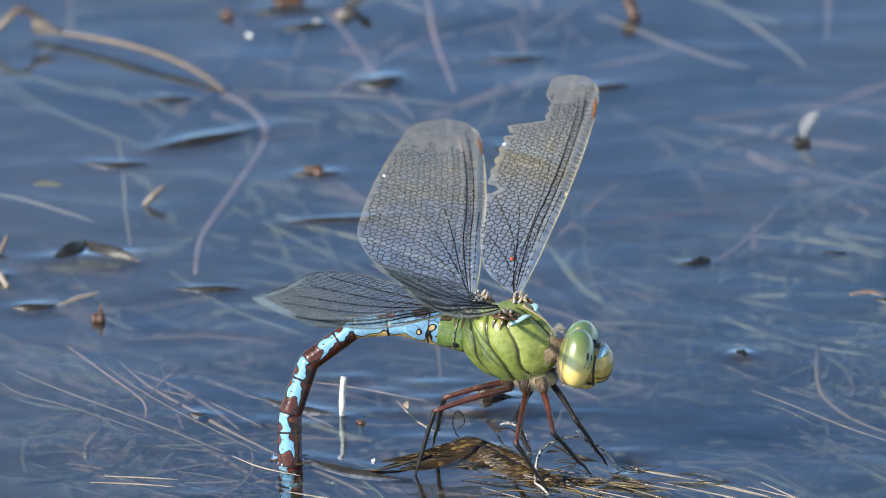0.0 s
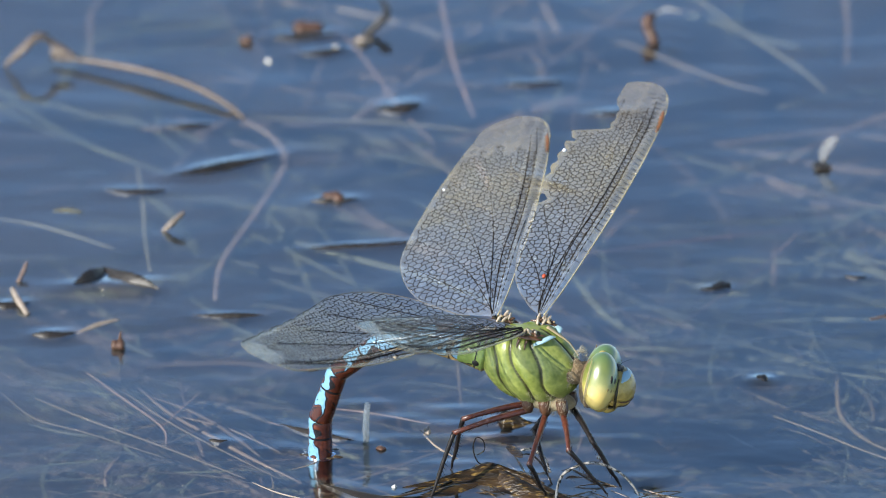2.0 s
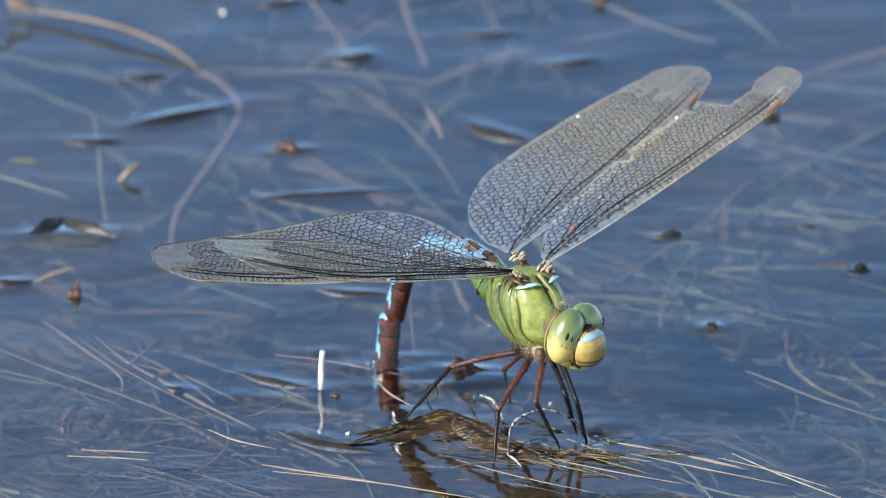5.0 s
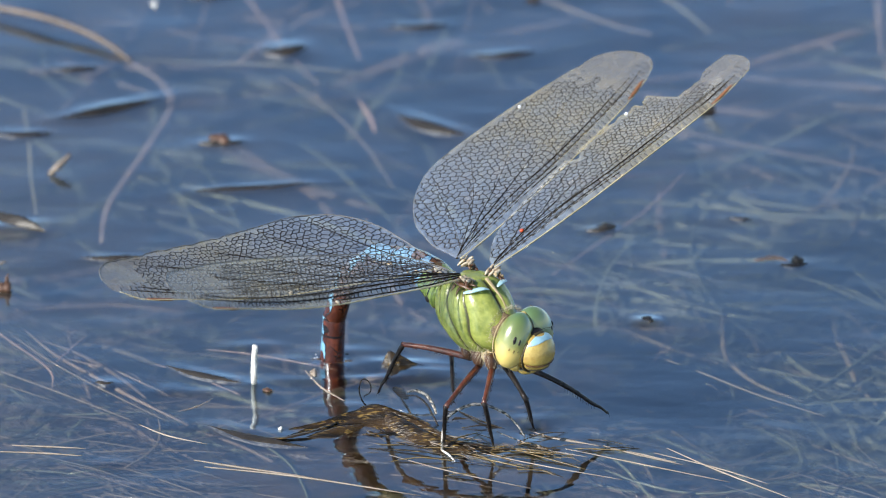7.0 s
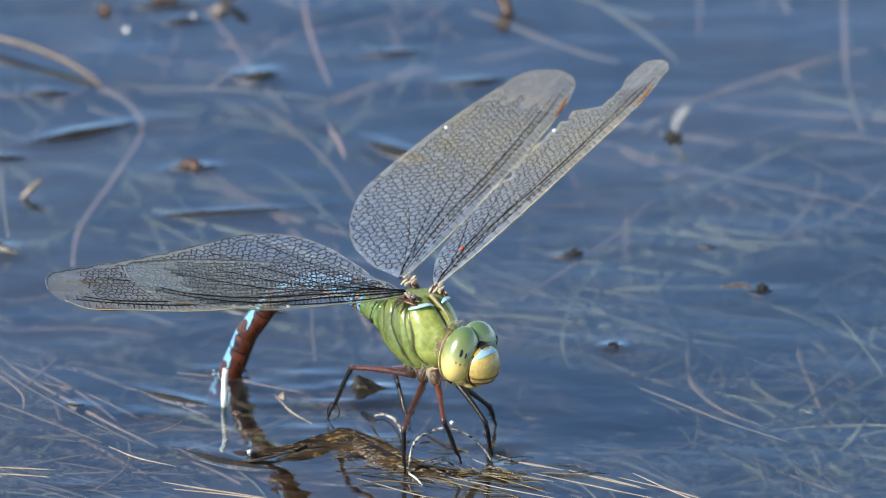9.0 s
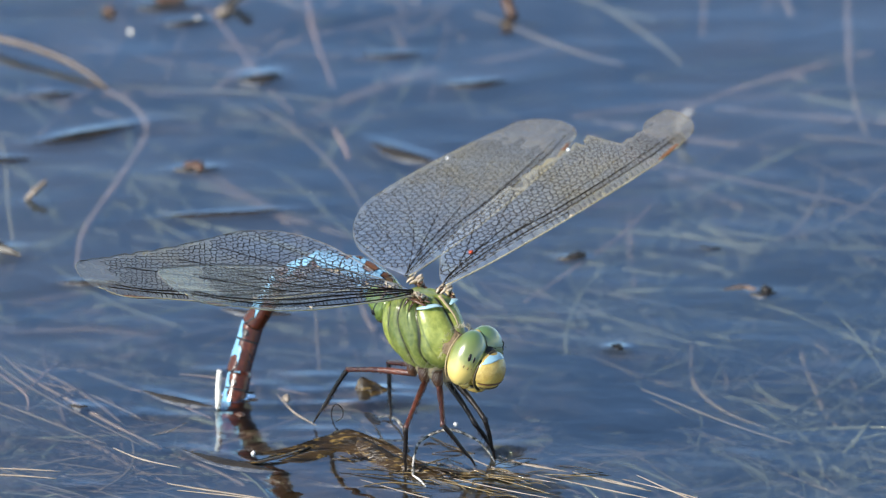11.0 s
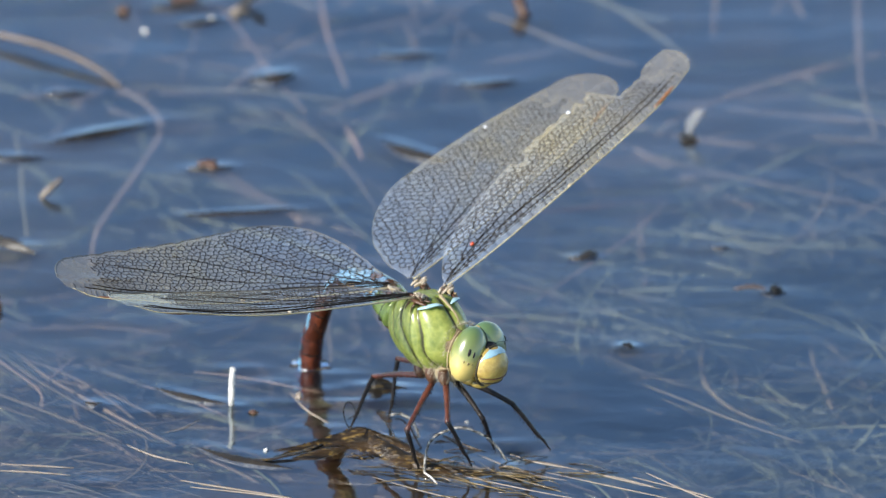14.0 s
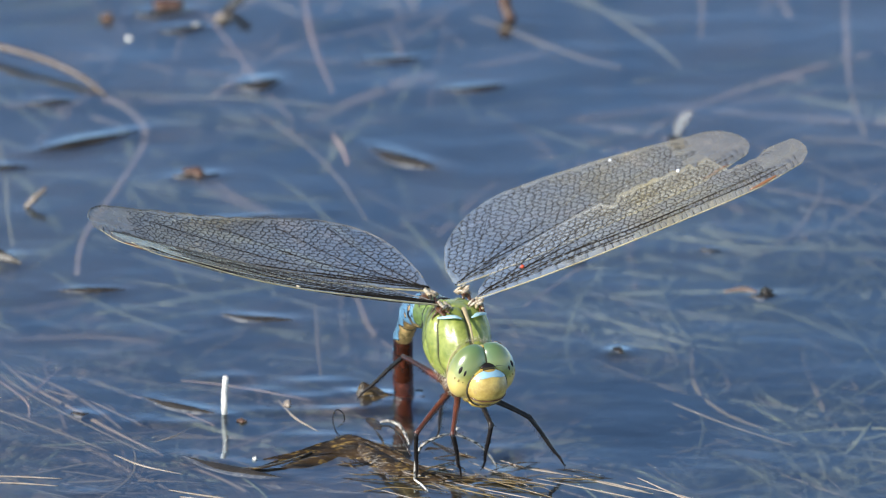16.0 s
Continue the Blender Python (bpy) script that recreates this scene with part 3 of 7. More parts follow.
def build_legs():
    for key, (thigh, shin) in LEGS.items():
        rng = random.Random(key)
        x = np.linspace(-0.3, thigh + 0.15, 12)
        pts = [(a, 0, 0.25 * math.sin(math.pi * a / thigh)) for a in x]
        body = [tube_data(pts, [0.40, 0.45, 0.44, 0.40, 0.36, 0.33, 0.37], 12)]
        for _ in range(26):
            a = rng.uniform(1, thigh)
            body.append(tube_data([(a, 0.3, 0), (a + 0.3, 0.62, rng.uniform(-0.3, 0.2))], [0.035, 0.01], 4))
        data = mesh("leg", *join(*body))
        leg = part("leg", data, RED_LEG if key[0] == "R" or key == "LH" else BLACK_LEG, dragonfly, "red-brown thigh" if key[0] == "R" or key == "LH" else "black thigh")
        parts["leg " + key] = leg
        tarsus = shin * 0.68
        pts = [(-0.1, 0, 0), (shin * 0.3, 0, 0.10), (tarsus, 0, 0), (shin * 0.84, 0.12, 0.08), (shin, 0.0, 0.0)]
        body = [tube_data(spline(pts, 18), [0.36, 0.31, 0.29, 0.26, 0.20, 0.17, 0.12], 10)]
        body.append(ball_data((0.05, 0, 0), (0.34, 0.33, 0.33), 8, 12))
        for i in range(24):
            a = 0.8 + (tarsus - 0.8) * i / 21
            side = 1 if i % 2 else -1
            body.append(tube_data([(a, 0.12 * side, -0.12), (a + rng.uniform(0.2, 0.5), rng.uniform(0.35, 0.6) * side, rng.uniform(-0.6, -0.3))], [0.05, 0.012], 4))
        for side in (1, -1):
            claw = spline([(shin - 0.15, 0.04 * side, 0), (shin + 0.25, 0.22 * side, 0.05), (shin + 0.45, 0.34 * side, -0.18)], 6)
            body.append(tube_data(claw, [0.08, 0.05, 0.02], 5))
        parts["shin " + key] = part("shin", mesh("shin", *join(*body)), BLACK_LEG, leg, "black spiny shin and foot")


SEGMENTS = [3.5, 5.0, 7.0, 7.6, 7.6, 7.2, 6.6, 5.0, 3.6, 2.0]
GIRTH = [2.9, 2.65, 1.85, 1.42, 1.48, 1.62, 1.72, 1.78, 1.7, 1.45, 1.1]


def build_abdomen():
    for i, length in enumerate(SEGMENTS):
        verts, faces = [], []
        a, b = GIRTH[i], GIRTH[i + 1]
        xs = [-0.9, -0.45, 0.0] + list(np.linspace(0.06, 0.94, 14) * length) + [length, length + 0.3]
        segs = 28
        for x in xs:
            f = min(1, max(0, x / length))
            r = a + (b - a) * f
            if i == 1:
                r *= 1 + 0.06 * math.sin(math.pi * f)
            if i == 2:
                r *= 1 - 0.10 * math.sin(math.pi * f)
            if x < 0:
                r *= math.sqrt(max(0.05, 1 - (x / 1.0) ** 2)) * 0.96
            elif x > length:
                r *= 0.80
            else:
                r *= 1 + 0.018 * math.exp(-((f - 0.97) / 0.03) ** 2) - 0.02 * math.exp(-((f - 0.40) / 0.03) ** 2)
            for k in range(segs):
                t = 2 * math.pi * k / segs
                y, z = math.sin(t), math.cos(t)
                keel = 0.05 * math.exp(-(y / 0.2) ** 2) * (z > 0)
                verts.append((x, r * y * 0.96, r * z * (0.98 + keel)))
        n = len(xs)
        for p in range(n - 1):
            for k in range(segs):
                c = (k + 1) % segs
                faces.append((p * segs + k, p * segs + c, (p + 1) * segs + c, (p + 1) * segs + k))
        faces.append(tuple(range(segs))[::-1])
        faces.append(tuple(range((n - 1) * segs, n * segs)))
        material = SEG_GREEN if i == 0 else SEG_BLUE if i in (1, 2) else SEG_MIXED
        label = "green first abdomen ring" if i == 0 else "sky-blue abdomen ring" if i in (1, 2) else "blue and red-brown abdomen ring"
        seg = part("abdomen_segment", mesh("abdomen_segment", verts, faces), material, dragonfly, label)
        parts["segment %d" % i] = seg
        if i == 0:
            part("spot", mesh("spot", *ball_data((0.8, 2.55, -0.9), (0.5, 0.2, 0.5), 8, 12)), BLACK_LEG, seg, "black side spot")
            part("spot", mesh("spot", *ball_data((0.8, -2.55, -0.9), (0.5, 0.2, 0.5), 8, 12)), BLACK_LEG, seg, "black side spot")
        if i == 9:
            for s in (1, -1):
                app = spline([(1.8, 0.4 * s, 0.3), (3.8, 0.7 * s, 0.4), (6.0, 0.6 * s, 0.2)], 8)
                part("tail_blade", mesh("tail_blade", *tube_data(app, [0.3, 0.6, 0.1], 8, 0.4)), BROWN, seg, "brown tail blade")


def wing_edges(key):
    """Front and hind edge of a wing, as functions of the way out along it."""
    fore = key[1] == "F"
    length = 50.0 if fore else 48.0
    s_l = [0, 0.12, 0.46, 0.62, 0.86, 0.95, 1.0]
    lead = [0.0, -0.2, -0.9, -0.9, -0.2, 1.0, 4.2]
    if fore:
        s_t = [0, 0.03, 0.12, 0.25, 0.45, 0.62, 0.78, 0.90, 0.97, 1.0]
        trail = [0.9, 3.6, 7.2, 9.0, 10.6, 11.4, 11.3, 10.2, 8.0, 4.3] if key == "LF" else [0.9, 3.4, 6.6, 8.4, 9.8, 10.0, 9.4, 8.3, 7.0, 4.3]
    else:
        s_t = [0, 0.025, 0.08, 0.17, 0.30, 0.45, 0.62, 0.78, 0.90, 0.97, 1.0]
        trail = [1.2, 6.7, 11.9, 15.7, 16.7, 14.8, 12.8, 11.1, 9.4, 7.2, 4.3] if key == "RH" else [1.7, 7.9, 11.3, 14.7, 16.7, 15.9, 14.4, 12.4, 10.6, 7.7, 4.1]

    def round_off(s):
        return math.sqrt(max(0.0, 1 - ((s - 0.88) / 0.12) ** 2)) if s > 0.88 else 1.0

    def soft(s, xs, ys):
        return float(np.mean([np.interp(max(0.0, s + d * min(1.0, s / 0.05 + 0.1)), xs, ys) for d in np.linspace(-0.045, 0.045, 7)]))

    def front(s):
        c = soft(min(s, 0.88), s_l, lead)
        return 4.4 + (c - 4.4) * round_off(s)

    def hind(s):
        c = soft(min(s, 0.88), s_t, trail)
        c = 4.4 + (c - 4.4) * round_off(s)
        if key == "LF":
            # torn edge: a nick half way out, a bite before the tip
            if 0.43 < s < 0.475:
                c = min(c, 8.8 + 40 * abs(s - 0.452))
            if 0.475 <= s < 0.75:
                c = min(c, 10.9 + 0.25 * math.sin(120 * s) - (1.0 if 0.70 < s < 0.715 else 0))
            if 0.75 <= s < 0.78:
                c = min(c, 10.6 - 143 * (s - 0.75))
            if 0.78 <= s < 0.905:
                c = min(c, 6.4 + 0.15 * math.sin(150 * s) + 26 * max(0, s - 0.86))
            if s >= 0.905:
                c = min(c, 7.7)
        if key == "RH":
            c -= 0.25 * max(0, math.sin(70 * s)) * (s > 0.55)
        return c
    return length, front, hind


def build_wing(key, root):
    length, front, hind = wing_edges(key)
    rng = random.Random(key)
    n, m = 280, 54
    sag = 1.3 if key[0] == "R" else 0.0

    def bend(x, c):
        s = min(1.0, max(0.0, x / length))
        return relief(x, c) + sag * 4 * s * (1 - s)
    verts, faces = [], []
    for i in range(n + 1):
        s = i / n
        a, b = front(s), hind(s)
        for k in range(m + 1):
            v = k / m
            c = a + (b - a) * v
            verts.append((s * length, c, bend(s * length, c)))
    for i in range(n):
        for k in range(m):
            q = i * (m + 1) + k
            faces.append((q, q + m + 1, q + m + 2, q + 1))
    wing = part("wing", mesh("wing", verts, faces), MEMBRANE, dragonfly,
                "clear hind wing with a fine net of veins" if key[1] == "H" else "torn clear fore wing" if key == "LF" else "clear fore wing with a net of veins")
    parts["wing " + key] = wing
    wing.location = (root[0] * MM, root[1] * MM, root[2] * MM)

    # net of cells between the long veins
    def inside(x, c):
        s = x / length
        bare = (0.79 if key == "RF" else 0.84 if key == "LH" else 0.88) + 0.02 * math.sin(2.1 * c) + 0.025 * math.sin(7.3 * x + 5.9 * c)   # the worn tip and hind rim have lost their net
        return 0.02 < s < bare and front(s) + 0.05 < c < hind(s) - (0.05 if s < 0.4 else 0.5)
    strips, lines = [], []

    def strip(p, q, w, lift=0.045):
        w *= 1.0 - 0.12 * min(1, max(0, p[0] / length - 0.52) / 0.42)   # finer towards the tip
        lift *= 1.0 - 0.8 * min(1, max(0, p[0] / length))
        d = np.array(q) - np.array(p)
        ln = math.hypot(*d)
        if ln < 0.05:
            return
        nx, ny = -d[1] / ln * w, d[0] / ln * w
        lines.append((*p, *q))
        z1, z2 = bend(*p), bend(*q)
        strips.append(([(p[0] + nx, p[1] + ny, z1), (p[0], p[1], z1 + lift), (p[0] - nx, p[1] - ny, z1), (p[0], p[1], z1 - lift),
                        (q[0] + nx, q[1] + ny, z2), (q[0], q[1], z2 + lift), (q[0] - nx, q[1] - ny, z2), (q[0], q[1], z2 - lift)],
                       [(0, 1, 5, 4), (1, 2, 6, 5), (2, 3, 7, 6), (3, 0, 4, 7)]))
    base = {"LH": 1.0, "LF": 0.90, "RH": 0.92, "RF": 0.78}[key]
    pts = {}

    def lattice(i, j, k):
        if (i, j, k) not in pts:
            g = random.Random("%s %d %d %d" % (key, i, j, k))
            x0 = (i + 0.5 * (j % 2)) * base * 0.90
            x0 = 1.3 * x0 - 0.0045 * x0 * x0   # cells shrink towards the tip
            y0 = j * base * 0.78 + (0.26 if k == 0 else -0.26) * base
            shrink = 1.22 - 0.28 * min(1, max(0, x0 / length))
            pts[(i, j, k)] = (x0 + g.uniform(-0.30, 0.30) * base, (y0 + g.uniform(-0.22, 0.22) * base) * shrink + front(min(1, max(0, x0 / length))))
        return pts[(i, j, k)]
    for i in range(int(length / base / 0.9) + 6):
        for j in range(2, 40):
            top, low = lattice(i, j, 0), lattice(i, j, 1)
            if inside(*top) and inside(*low):
                strip(low, top, 0.074)
            right = lattice(i if j % 2 == 0 else i + 1, j + 1, 1)
            left = lattice(i - 1 if j % 2 == 0 else i, j + 1, 1)
            for other in (left, right):
                if inside(*top) and inside(*other):
                    strip(top, other, 0.074)
    # ladder cells behind the front edge
    for j, (lo, hi) in enumerate(((0.25, 1.0), (1.0, 1.75), (1.75, 2.7))):
        x = 4.0 + j
        while x < length * 0.965:
            f = front(x / length)
            k = min(1.0, (hind(x / length) - f) / 3.5)
            strip((x, f + lo * k), (x + rng.uniform(-0.1, 0.2), f + hi * k), 0.05)
            x += rng.uniform(0.8, 1.25) if x > length * 0.35 else rng.uniform(1.6, 2.6)
    # the skin swells a little inside each cell
    flat = np.array(verts)
    ends = np.array(lines)
    p, d = ends[:, :2], ends[:, 2:] - ends[:, :2]
    gap = np.full(len(flat), 9.0)
    for i in range(0, len(flat), 60):
        q = flat[i:i + 60, :2]
        near = np.abs(ends[:, 0] - q[:, 0].mean()) < 2.5
        if near.any():
            to = q[:, None, :] - p[None, near]
            f = np.clip((to * d[None, near]).sum(2) / (d[near] ** 2).sum(1), 0, 1)
            gap[i:i + 60] = np.sqrt(((to - f[..., None] * d[None, near]) ** 2).sum(2)).min(1)
    pillow = np.clip(gap / (0.42 * base), 0, 1)
    pillow = pillow * pillow * (3 - 2 * pillow)
    wing.data.attributes.new("pillow", "FLOAT", "POINT").data.foreach_set("value", pillow.tolist())
    flat[:, 2] += 0.09 * base * pillow
    wing.data.vertices.foreach_set("co", (flat * MM).ravel().tolist())
    part("vein_net", mesh("vein_net", *join(*strips), smooth=False), NET, wing, "fine dark net of veins")

    # long veins
    def vein(points, r, name="long_vein", material=VEIN, label="dark long vein"):
        p = [(x, c, bend(x, c)) for x, c in points]
        part(name, mesh(name, *tube_data(spline(p, 40), r, 6)), material, wing, label)
    L = length
    vein([(0, 0.3)] + [(s * L, front(s) + 0.02) for s in (0.12, 0.3, 0.46, 0.62, 0.8, 0.9, 0.97)], [0.13, 0.11, 0.10, 0.09, 0.07, 0.05], "front_vein", COSTA, "yellow-edged front vein")
    vein([(0, 0.7)] + [(s * L, front(s) + 0.98 * min(1, 0.5 + s * 2)) for s in (0.12, 0.3, 0.46)], [0.08, 0.08, 0.08])
    vein([(0, 0.9)] + [(s * L, front(s) + 1.75 * min(1, 0.5 + s * 2)) for s in (0.12, 0.3, 0.46, 0.62, 0.8, 0.93)], [0.11, 0.105, 0.10, 0.09, 0.06])
    vein([(0, 1.1)] + [(s * L, front(s) + 2.7 * min(1, 0.45 + s * 2)) for s in (0.12, 0.3, 0.46, 0.62, 0.8, 0.9)], [0.09, 0.10, 0.10, 0.09, 0.06])
    for s0, c0, s1, v1, bow in ((0.10, 2.2, 0.80, 0.72, 0.8), (0.10, 2.4, 0.60, 0.80, 0.8), (0.05, 1.9, 0.42, 0.86, 1.2), (0.03, 1.4, 0.26, 0.90, 0.7)):
        a, b = (s0 * L, c0), (s1 * L, front(s1) + (hind(s1) - front(s1)) * v1)
        mid = ((a[0] + b[0]) / 2, (a[1] + b[1]) / 2 - bow)
        vein([(0.2, 1.2), a, mid, b], [0.09, 0.08, 0.065, 0.045])
    edge = [(s * L, hind(s), bend(s * L, hind(s))) for s in np.linspace(0.01, 1.0, 160)]
    part("hind_edge", mesh("hind_edge", *tube_data(edge, 0.065, 4)), EDGE, wing, "thin grey-brown hind edge")
    if key == "LF":
        part("mite", mesh("mite", *ball_data((7.5, 3.3, bend(7.5, 3.3) + 0.15), (0.34, 0.28, 0.24), 8, 12)), MITE, wing, "tiny red mite")
        part("dew_drop", mesh("dew_drop", *ball_data((33.0, 10.6, bend(33.0, 10.6) + 0.1), (0.28, 0.28, 0.2), 8, 12)), DEW, wing, "bright dew drop")
    if key == "LH":
        part("dew_drop", mesh("dew_drop", *ball_data((31.0, 13.2, bend(31.0, 13.2) + 0.1), (0.24, 0.24, 0.18), 8, 12)), DEW, wing, "bright dew drop")
    # nodus and wing mark
    part("nodus", mesh("nodus", *ball_data((0.46 * L, front(0.46) + 0.35, bend(0.46 * L, front(0.46) + 0.35)), (0.36, 0.34, 0.14), 8, 12)), CREAM, wing, "pale notch joint")
    mark = [(s * L, front(s) + 0.28, bend(s * L, front(s) + 0.28)) for s in np.linspace(0.80, 0.895, 8)]
    part("wing_mark", mesh("wing_mark", *tube_data(mark, [0.12, 0.34, 0.34, 0.12], 8, 0.35)), STIGMA, wing, "orange-brown wing mark")


def relief(x, c):
    """Pleats near the front of the wing and a slight droop outwards."""
    pleat = 0.22 * math.sin(c * 3.4) * math.exp(-c / 2.2)
    return pleat - 0.0009 * x * x * 0.45 + 0.05 * math.sin(x * 0.21 + c * 0.35)


WING_ROOTS = {"LF": (2.01, 2.63, 5.10), "LH": (-4.27, 1.89, 4.13), "RF": (1.40, -2.30, 4.70), "RH": (-4.27, -2.29, 4.00)}
build_thorax()
build_head()
build_legs()
build_abdomen()
for key, root in WING_ROOTS.items():
    build_wing(key, root)


# ---- weeds, stems and litter in and on the water ----
STRAW = surface("dry straw", (0.13, 0.105, 0.082), (0.34, 0.275, 0.22), 1.2, 0.55, 0.04, patch=8, per_object=0.4)
PINK = surface("pinkish stem", (0.13, 0.085, 0.065), (0.26, 0.185, 0.145), 1.2, 0.5, 0.04, patch=9, per_object=0.3)
OLIVE = surface("olive weed", (0.08, 0.08, 0.05), (0.18, 0.165, 0.11), 1.5, 0.5, 0.05, patch=10, per_object=0.4)
# dark litter; on the arched blades it paints the shaded side of swells
LITTER_AND_SWELL_SHADE = surface("wet dark litter and swell shade", (0.008, 0.008, 0.008), (0.032, 0.025, 0.018), 1.5, 0.45, 0.10, 0.0, patch=7)
def raft_material(name, dark, mid, gold):
    """Wet decaying weed: fibres along the blades, gold painted in for light coming through."""
    m, nt, links = shader(name)
    b = nt["Principled BSDF"]
    co = coords(nt, links)
    along = node(nt, "ShaderNodeMapping")
    along.inputs["Scale"].default_value = (0.16, 0.8, 1.0)
    along.inputs["Rotation"].default_value = (0, 0, 0.35)
    links.new(co, along.inputs["Vector"])
    fibre = noise_at(nt, links, along.outputs[0], 0.34, 4.0)
    patch = noise_at(nt, links, along.outputs[0], 1.7, 3.0)
    col = mix_colour(nt, links, ramp(nt, links, patch, 0.36, 0.62), dark, mid)
    col = mix_colour(nt, links, ramp(nt, links, fibre, 0.56, 0.74), col, gold)
    links.new(col, b.inputs["Base Color"])
    b.inputs["Roughness"].default_value = 0.34
    b.inputs["Coat Weight"].default_value = 0.18
    b.inputs["Coat Roughness"].default_value = 0.08
    bump_on(nt, links, fibre, b, 0.22)
    return m


RAFT = raft_material("wet weed mat", (0.004, 0.003, 0.001), (0.045, 0.025, 0.008), (0.30, 0.19, 0.05))
GOLD = surface("golden wet stem", (0.05, 0.032, 0.010), (0.24, 0.165, 0.06), 0.8, 0.35, 0.04, 0.3, patch=2.5, per_object=0.5)
# sunken weed; the dark tone also paints in the mat's brown reflection
RAFT_REFLECTION = surface("sunken weed and mat reflection", (0.003, 0.002, 0.001), (0.055, 0.033, 0.010), 0.8, 0.4, 0.10, patch=3)
WHITE = surface("bleached stalk", (0.50, 0.47, 0.41), (0.74, 0.71, 0.66), 1.0, 0.6, 0.03, patch=4)
MOTTLED = surface("mottled tendril", (0.0, 0.0, 0.0), (0.46, 0.43, 0.38), 0.35, 0.5, 0.03, patch=0.6)
for mapped in [x for x in MOTTLED.node_tree.nodes if x.bl_idname == "ShaderNodeMapRange"]:
    mapped.inputs[1].default_value, mapped.inputs[2].default_value = 0.47, 0.53
FINE_OLIVE = surface("fine olive weed", (0.075, 0.088, 0.052), (0.175, 0.182, 0.110), 1.5, 0.5, 0.03, patch=10, per_piece=0.8)
FINE_PINK = surface("fine pinkish weed", (0.100, 0.072, 0.052), (0.210, 0.155, 0.110), 1.5, 0.5, 0.03, patch=10, per_piece=0.8)
FINE_STRAW = surface("fine straw", (0.10, 0.078, 0.046), (0.205, 0.16, 0.10), 1.5, 0.5, 0.03, patch=10, per_piece=0.8)
SUNK = surface("sunken straw", (0.068, 0.053, 0.034), (0.155, 0.122, 0.082), 1.2, 0.6, 0.04, patch=8, per_object=0.4)
REED = surface("faded reed", (0.085, 0.065, 0.052), (0.175, 0.137, 0.112), 1.2, 0.6, 0.04, patch=8)
SEED_WING = surface("dull white seed wing", (0.20, 0.20, 0.20), (0.36, 0.36, 0.35), 1.0, 0.5, 0.03, patch=2)
SEED_WING.node_tree.nodes["Principled BSDF"].inputs["Alpha"].default_value = 0.42
RUST = surface("rust-red litter", (0.045, 0.022, 0.013), (0.13, 0.066, 0.04), 0.8, 0.5, 0.05)


def stem(name, points, radii, material, label, category="stem", group="", n=28, sides=8, flat=1.0):
    """One stem or blade as a thing, its origin at its first point."""
    p = spline(points, n)
    o = p[0].copy()
    ob = thing(name, mesh(name, *tube_data(p - o, radii, sides, flat)), material, label, category, group)
    ob.location = tuple(o * MM)
    return ob


def leaf_and_shade_blade(a, b, width, height, label="dark blade for the shaded side of a water swell", curl=0.3):
    """An arched blade from a to b: the mat's leaves, and dark sides added to water swells."""
    a, b = np.array(a, float), np.array(b, float)
    rng = random.Random("%.1f %.1f" % (a[0], a[1]))
    length = np.linalg.norm(b - a)
    t = (b - a) / length
    across = np.array((-t[1], t[0], 0))
    if across[1] > 0:
        across = -across
    n, m = 30, 9
    verts, faces = [], []
    for side in (0, 1):
        for i in range(n + 1):
            s = i / n
            env = max(0.02, math.sin(math.pi * s)) ** 0.75
            ridge = a + t * length * s + across * (curl * width * math.sin(math.pi * s) * rng.uniform(0.9, 1.1))
            top = height * env * (0.85 + 0.25 * math.sin(5 * s + a[0]))
            for k in range(m + 1):
                v = k / m
                p = ridge + across * width * env * v
                z = top * (1 - v ** 1.7) + 0.08 + 0.12 * math.sin(9 * s + a[0]) * v - 0.45 * v * v - 0.18 * side
                verts.append((p[0] - a[0], p[1] - a[1], z))
    w = m + 1
    k0 = (n + 1) * w
    for i in range(n):
        for k in range(m):
            q = i * w + k
            faces.append((q, q + w, q + w + 1, q + 1))
            faces.append((k0 + q, k0 + q + 1, k0 + q + w + 1, k0 + q + w))
        faces.append((i * w, k0 + i * w, k0 + (i + 1) * w, (i + 1) * w))
        faces.append((i * w + m, (i + 1) * w + m, k0 + (i + 1) * w + m, k0 + i * w + m))
    ob = thing("leaf_and_shade_blade", mesh("leaf_and_shade_blade", verts, faces), LITTER_AND_SWELL_SHADE, label, "leaf", "leaves breaking the surface")
    ob.location = (a[0] * MM, a[1] * MM, 0)
    return ob


def speck(p, radii, material, name, label, category):
    rng = random.Random("%.2f" % p[0])
    lump = [rng.uniform(-0.25, 0.25) for _ in range(6)]

    def push(u):
        return 1 + lump[0] * u.x + lump[1] * u.y * u.z + lump[2] * u.x * u.y * 2 + 0.15 * math.sin(5 * u.x + lump[3] * 9)
    ob = thing(name, mesh(name, *ball_data((0, 0, radii[2] * 0.55), radii, 12, 18, push)), material, label, category, "litter on the water")
    ob.location = (p[0] * MM, p[1] * MM, p[2] * MM)
    return ob


def weed_stem(pts, r, m):
    stem("pond_weed_stem", pts, [r * 0.4, r * 0.7, r * 0.7, r * 0.35], m, "pale weed stem just under the water", "water weed", "weed stems under water", sides=6)


def straw(a, b, c, r):
    stem("straw", [a, b, c], [r * 0.25, r * 0.55, r * 0.2], STRAW, "pale dry straw afloat on the pond", "straw", "straws on the water", n=14, sides=6)


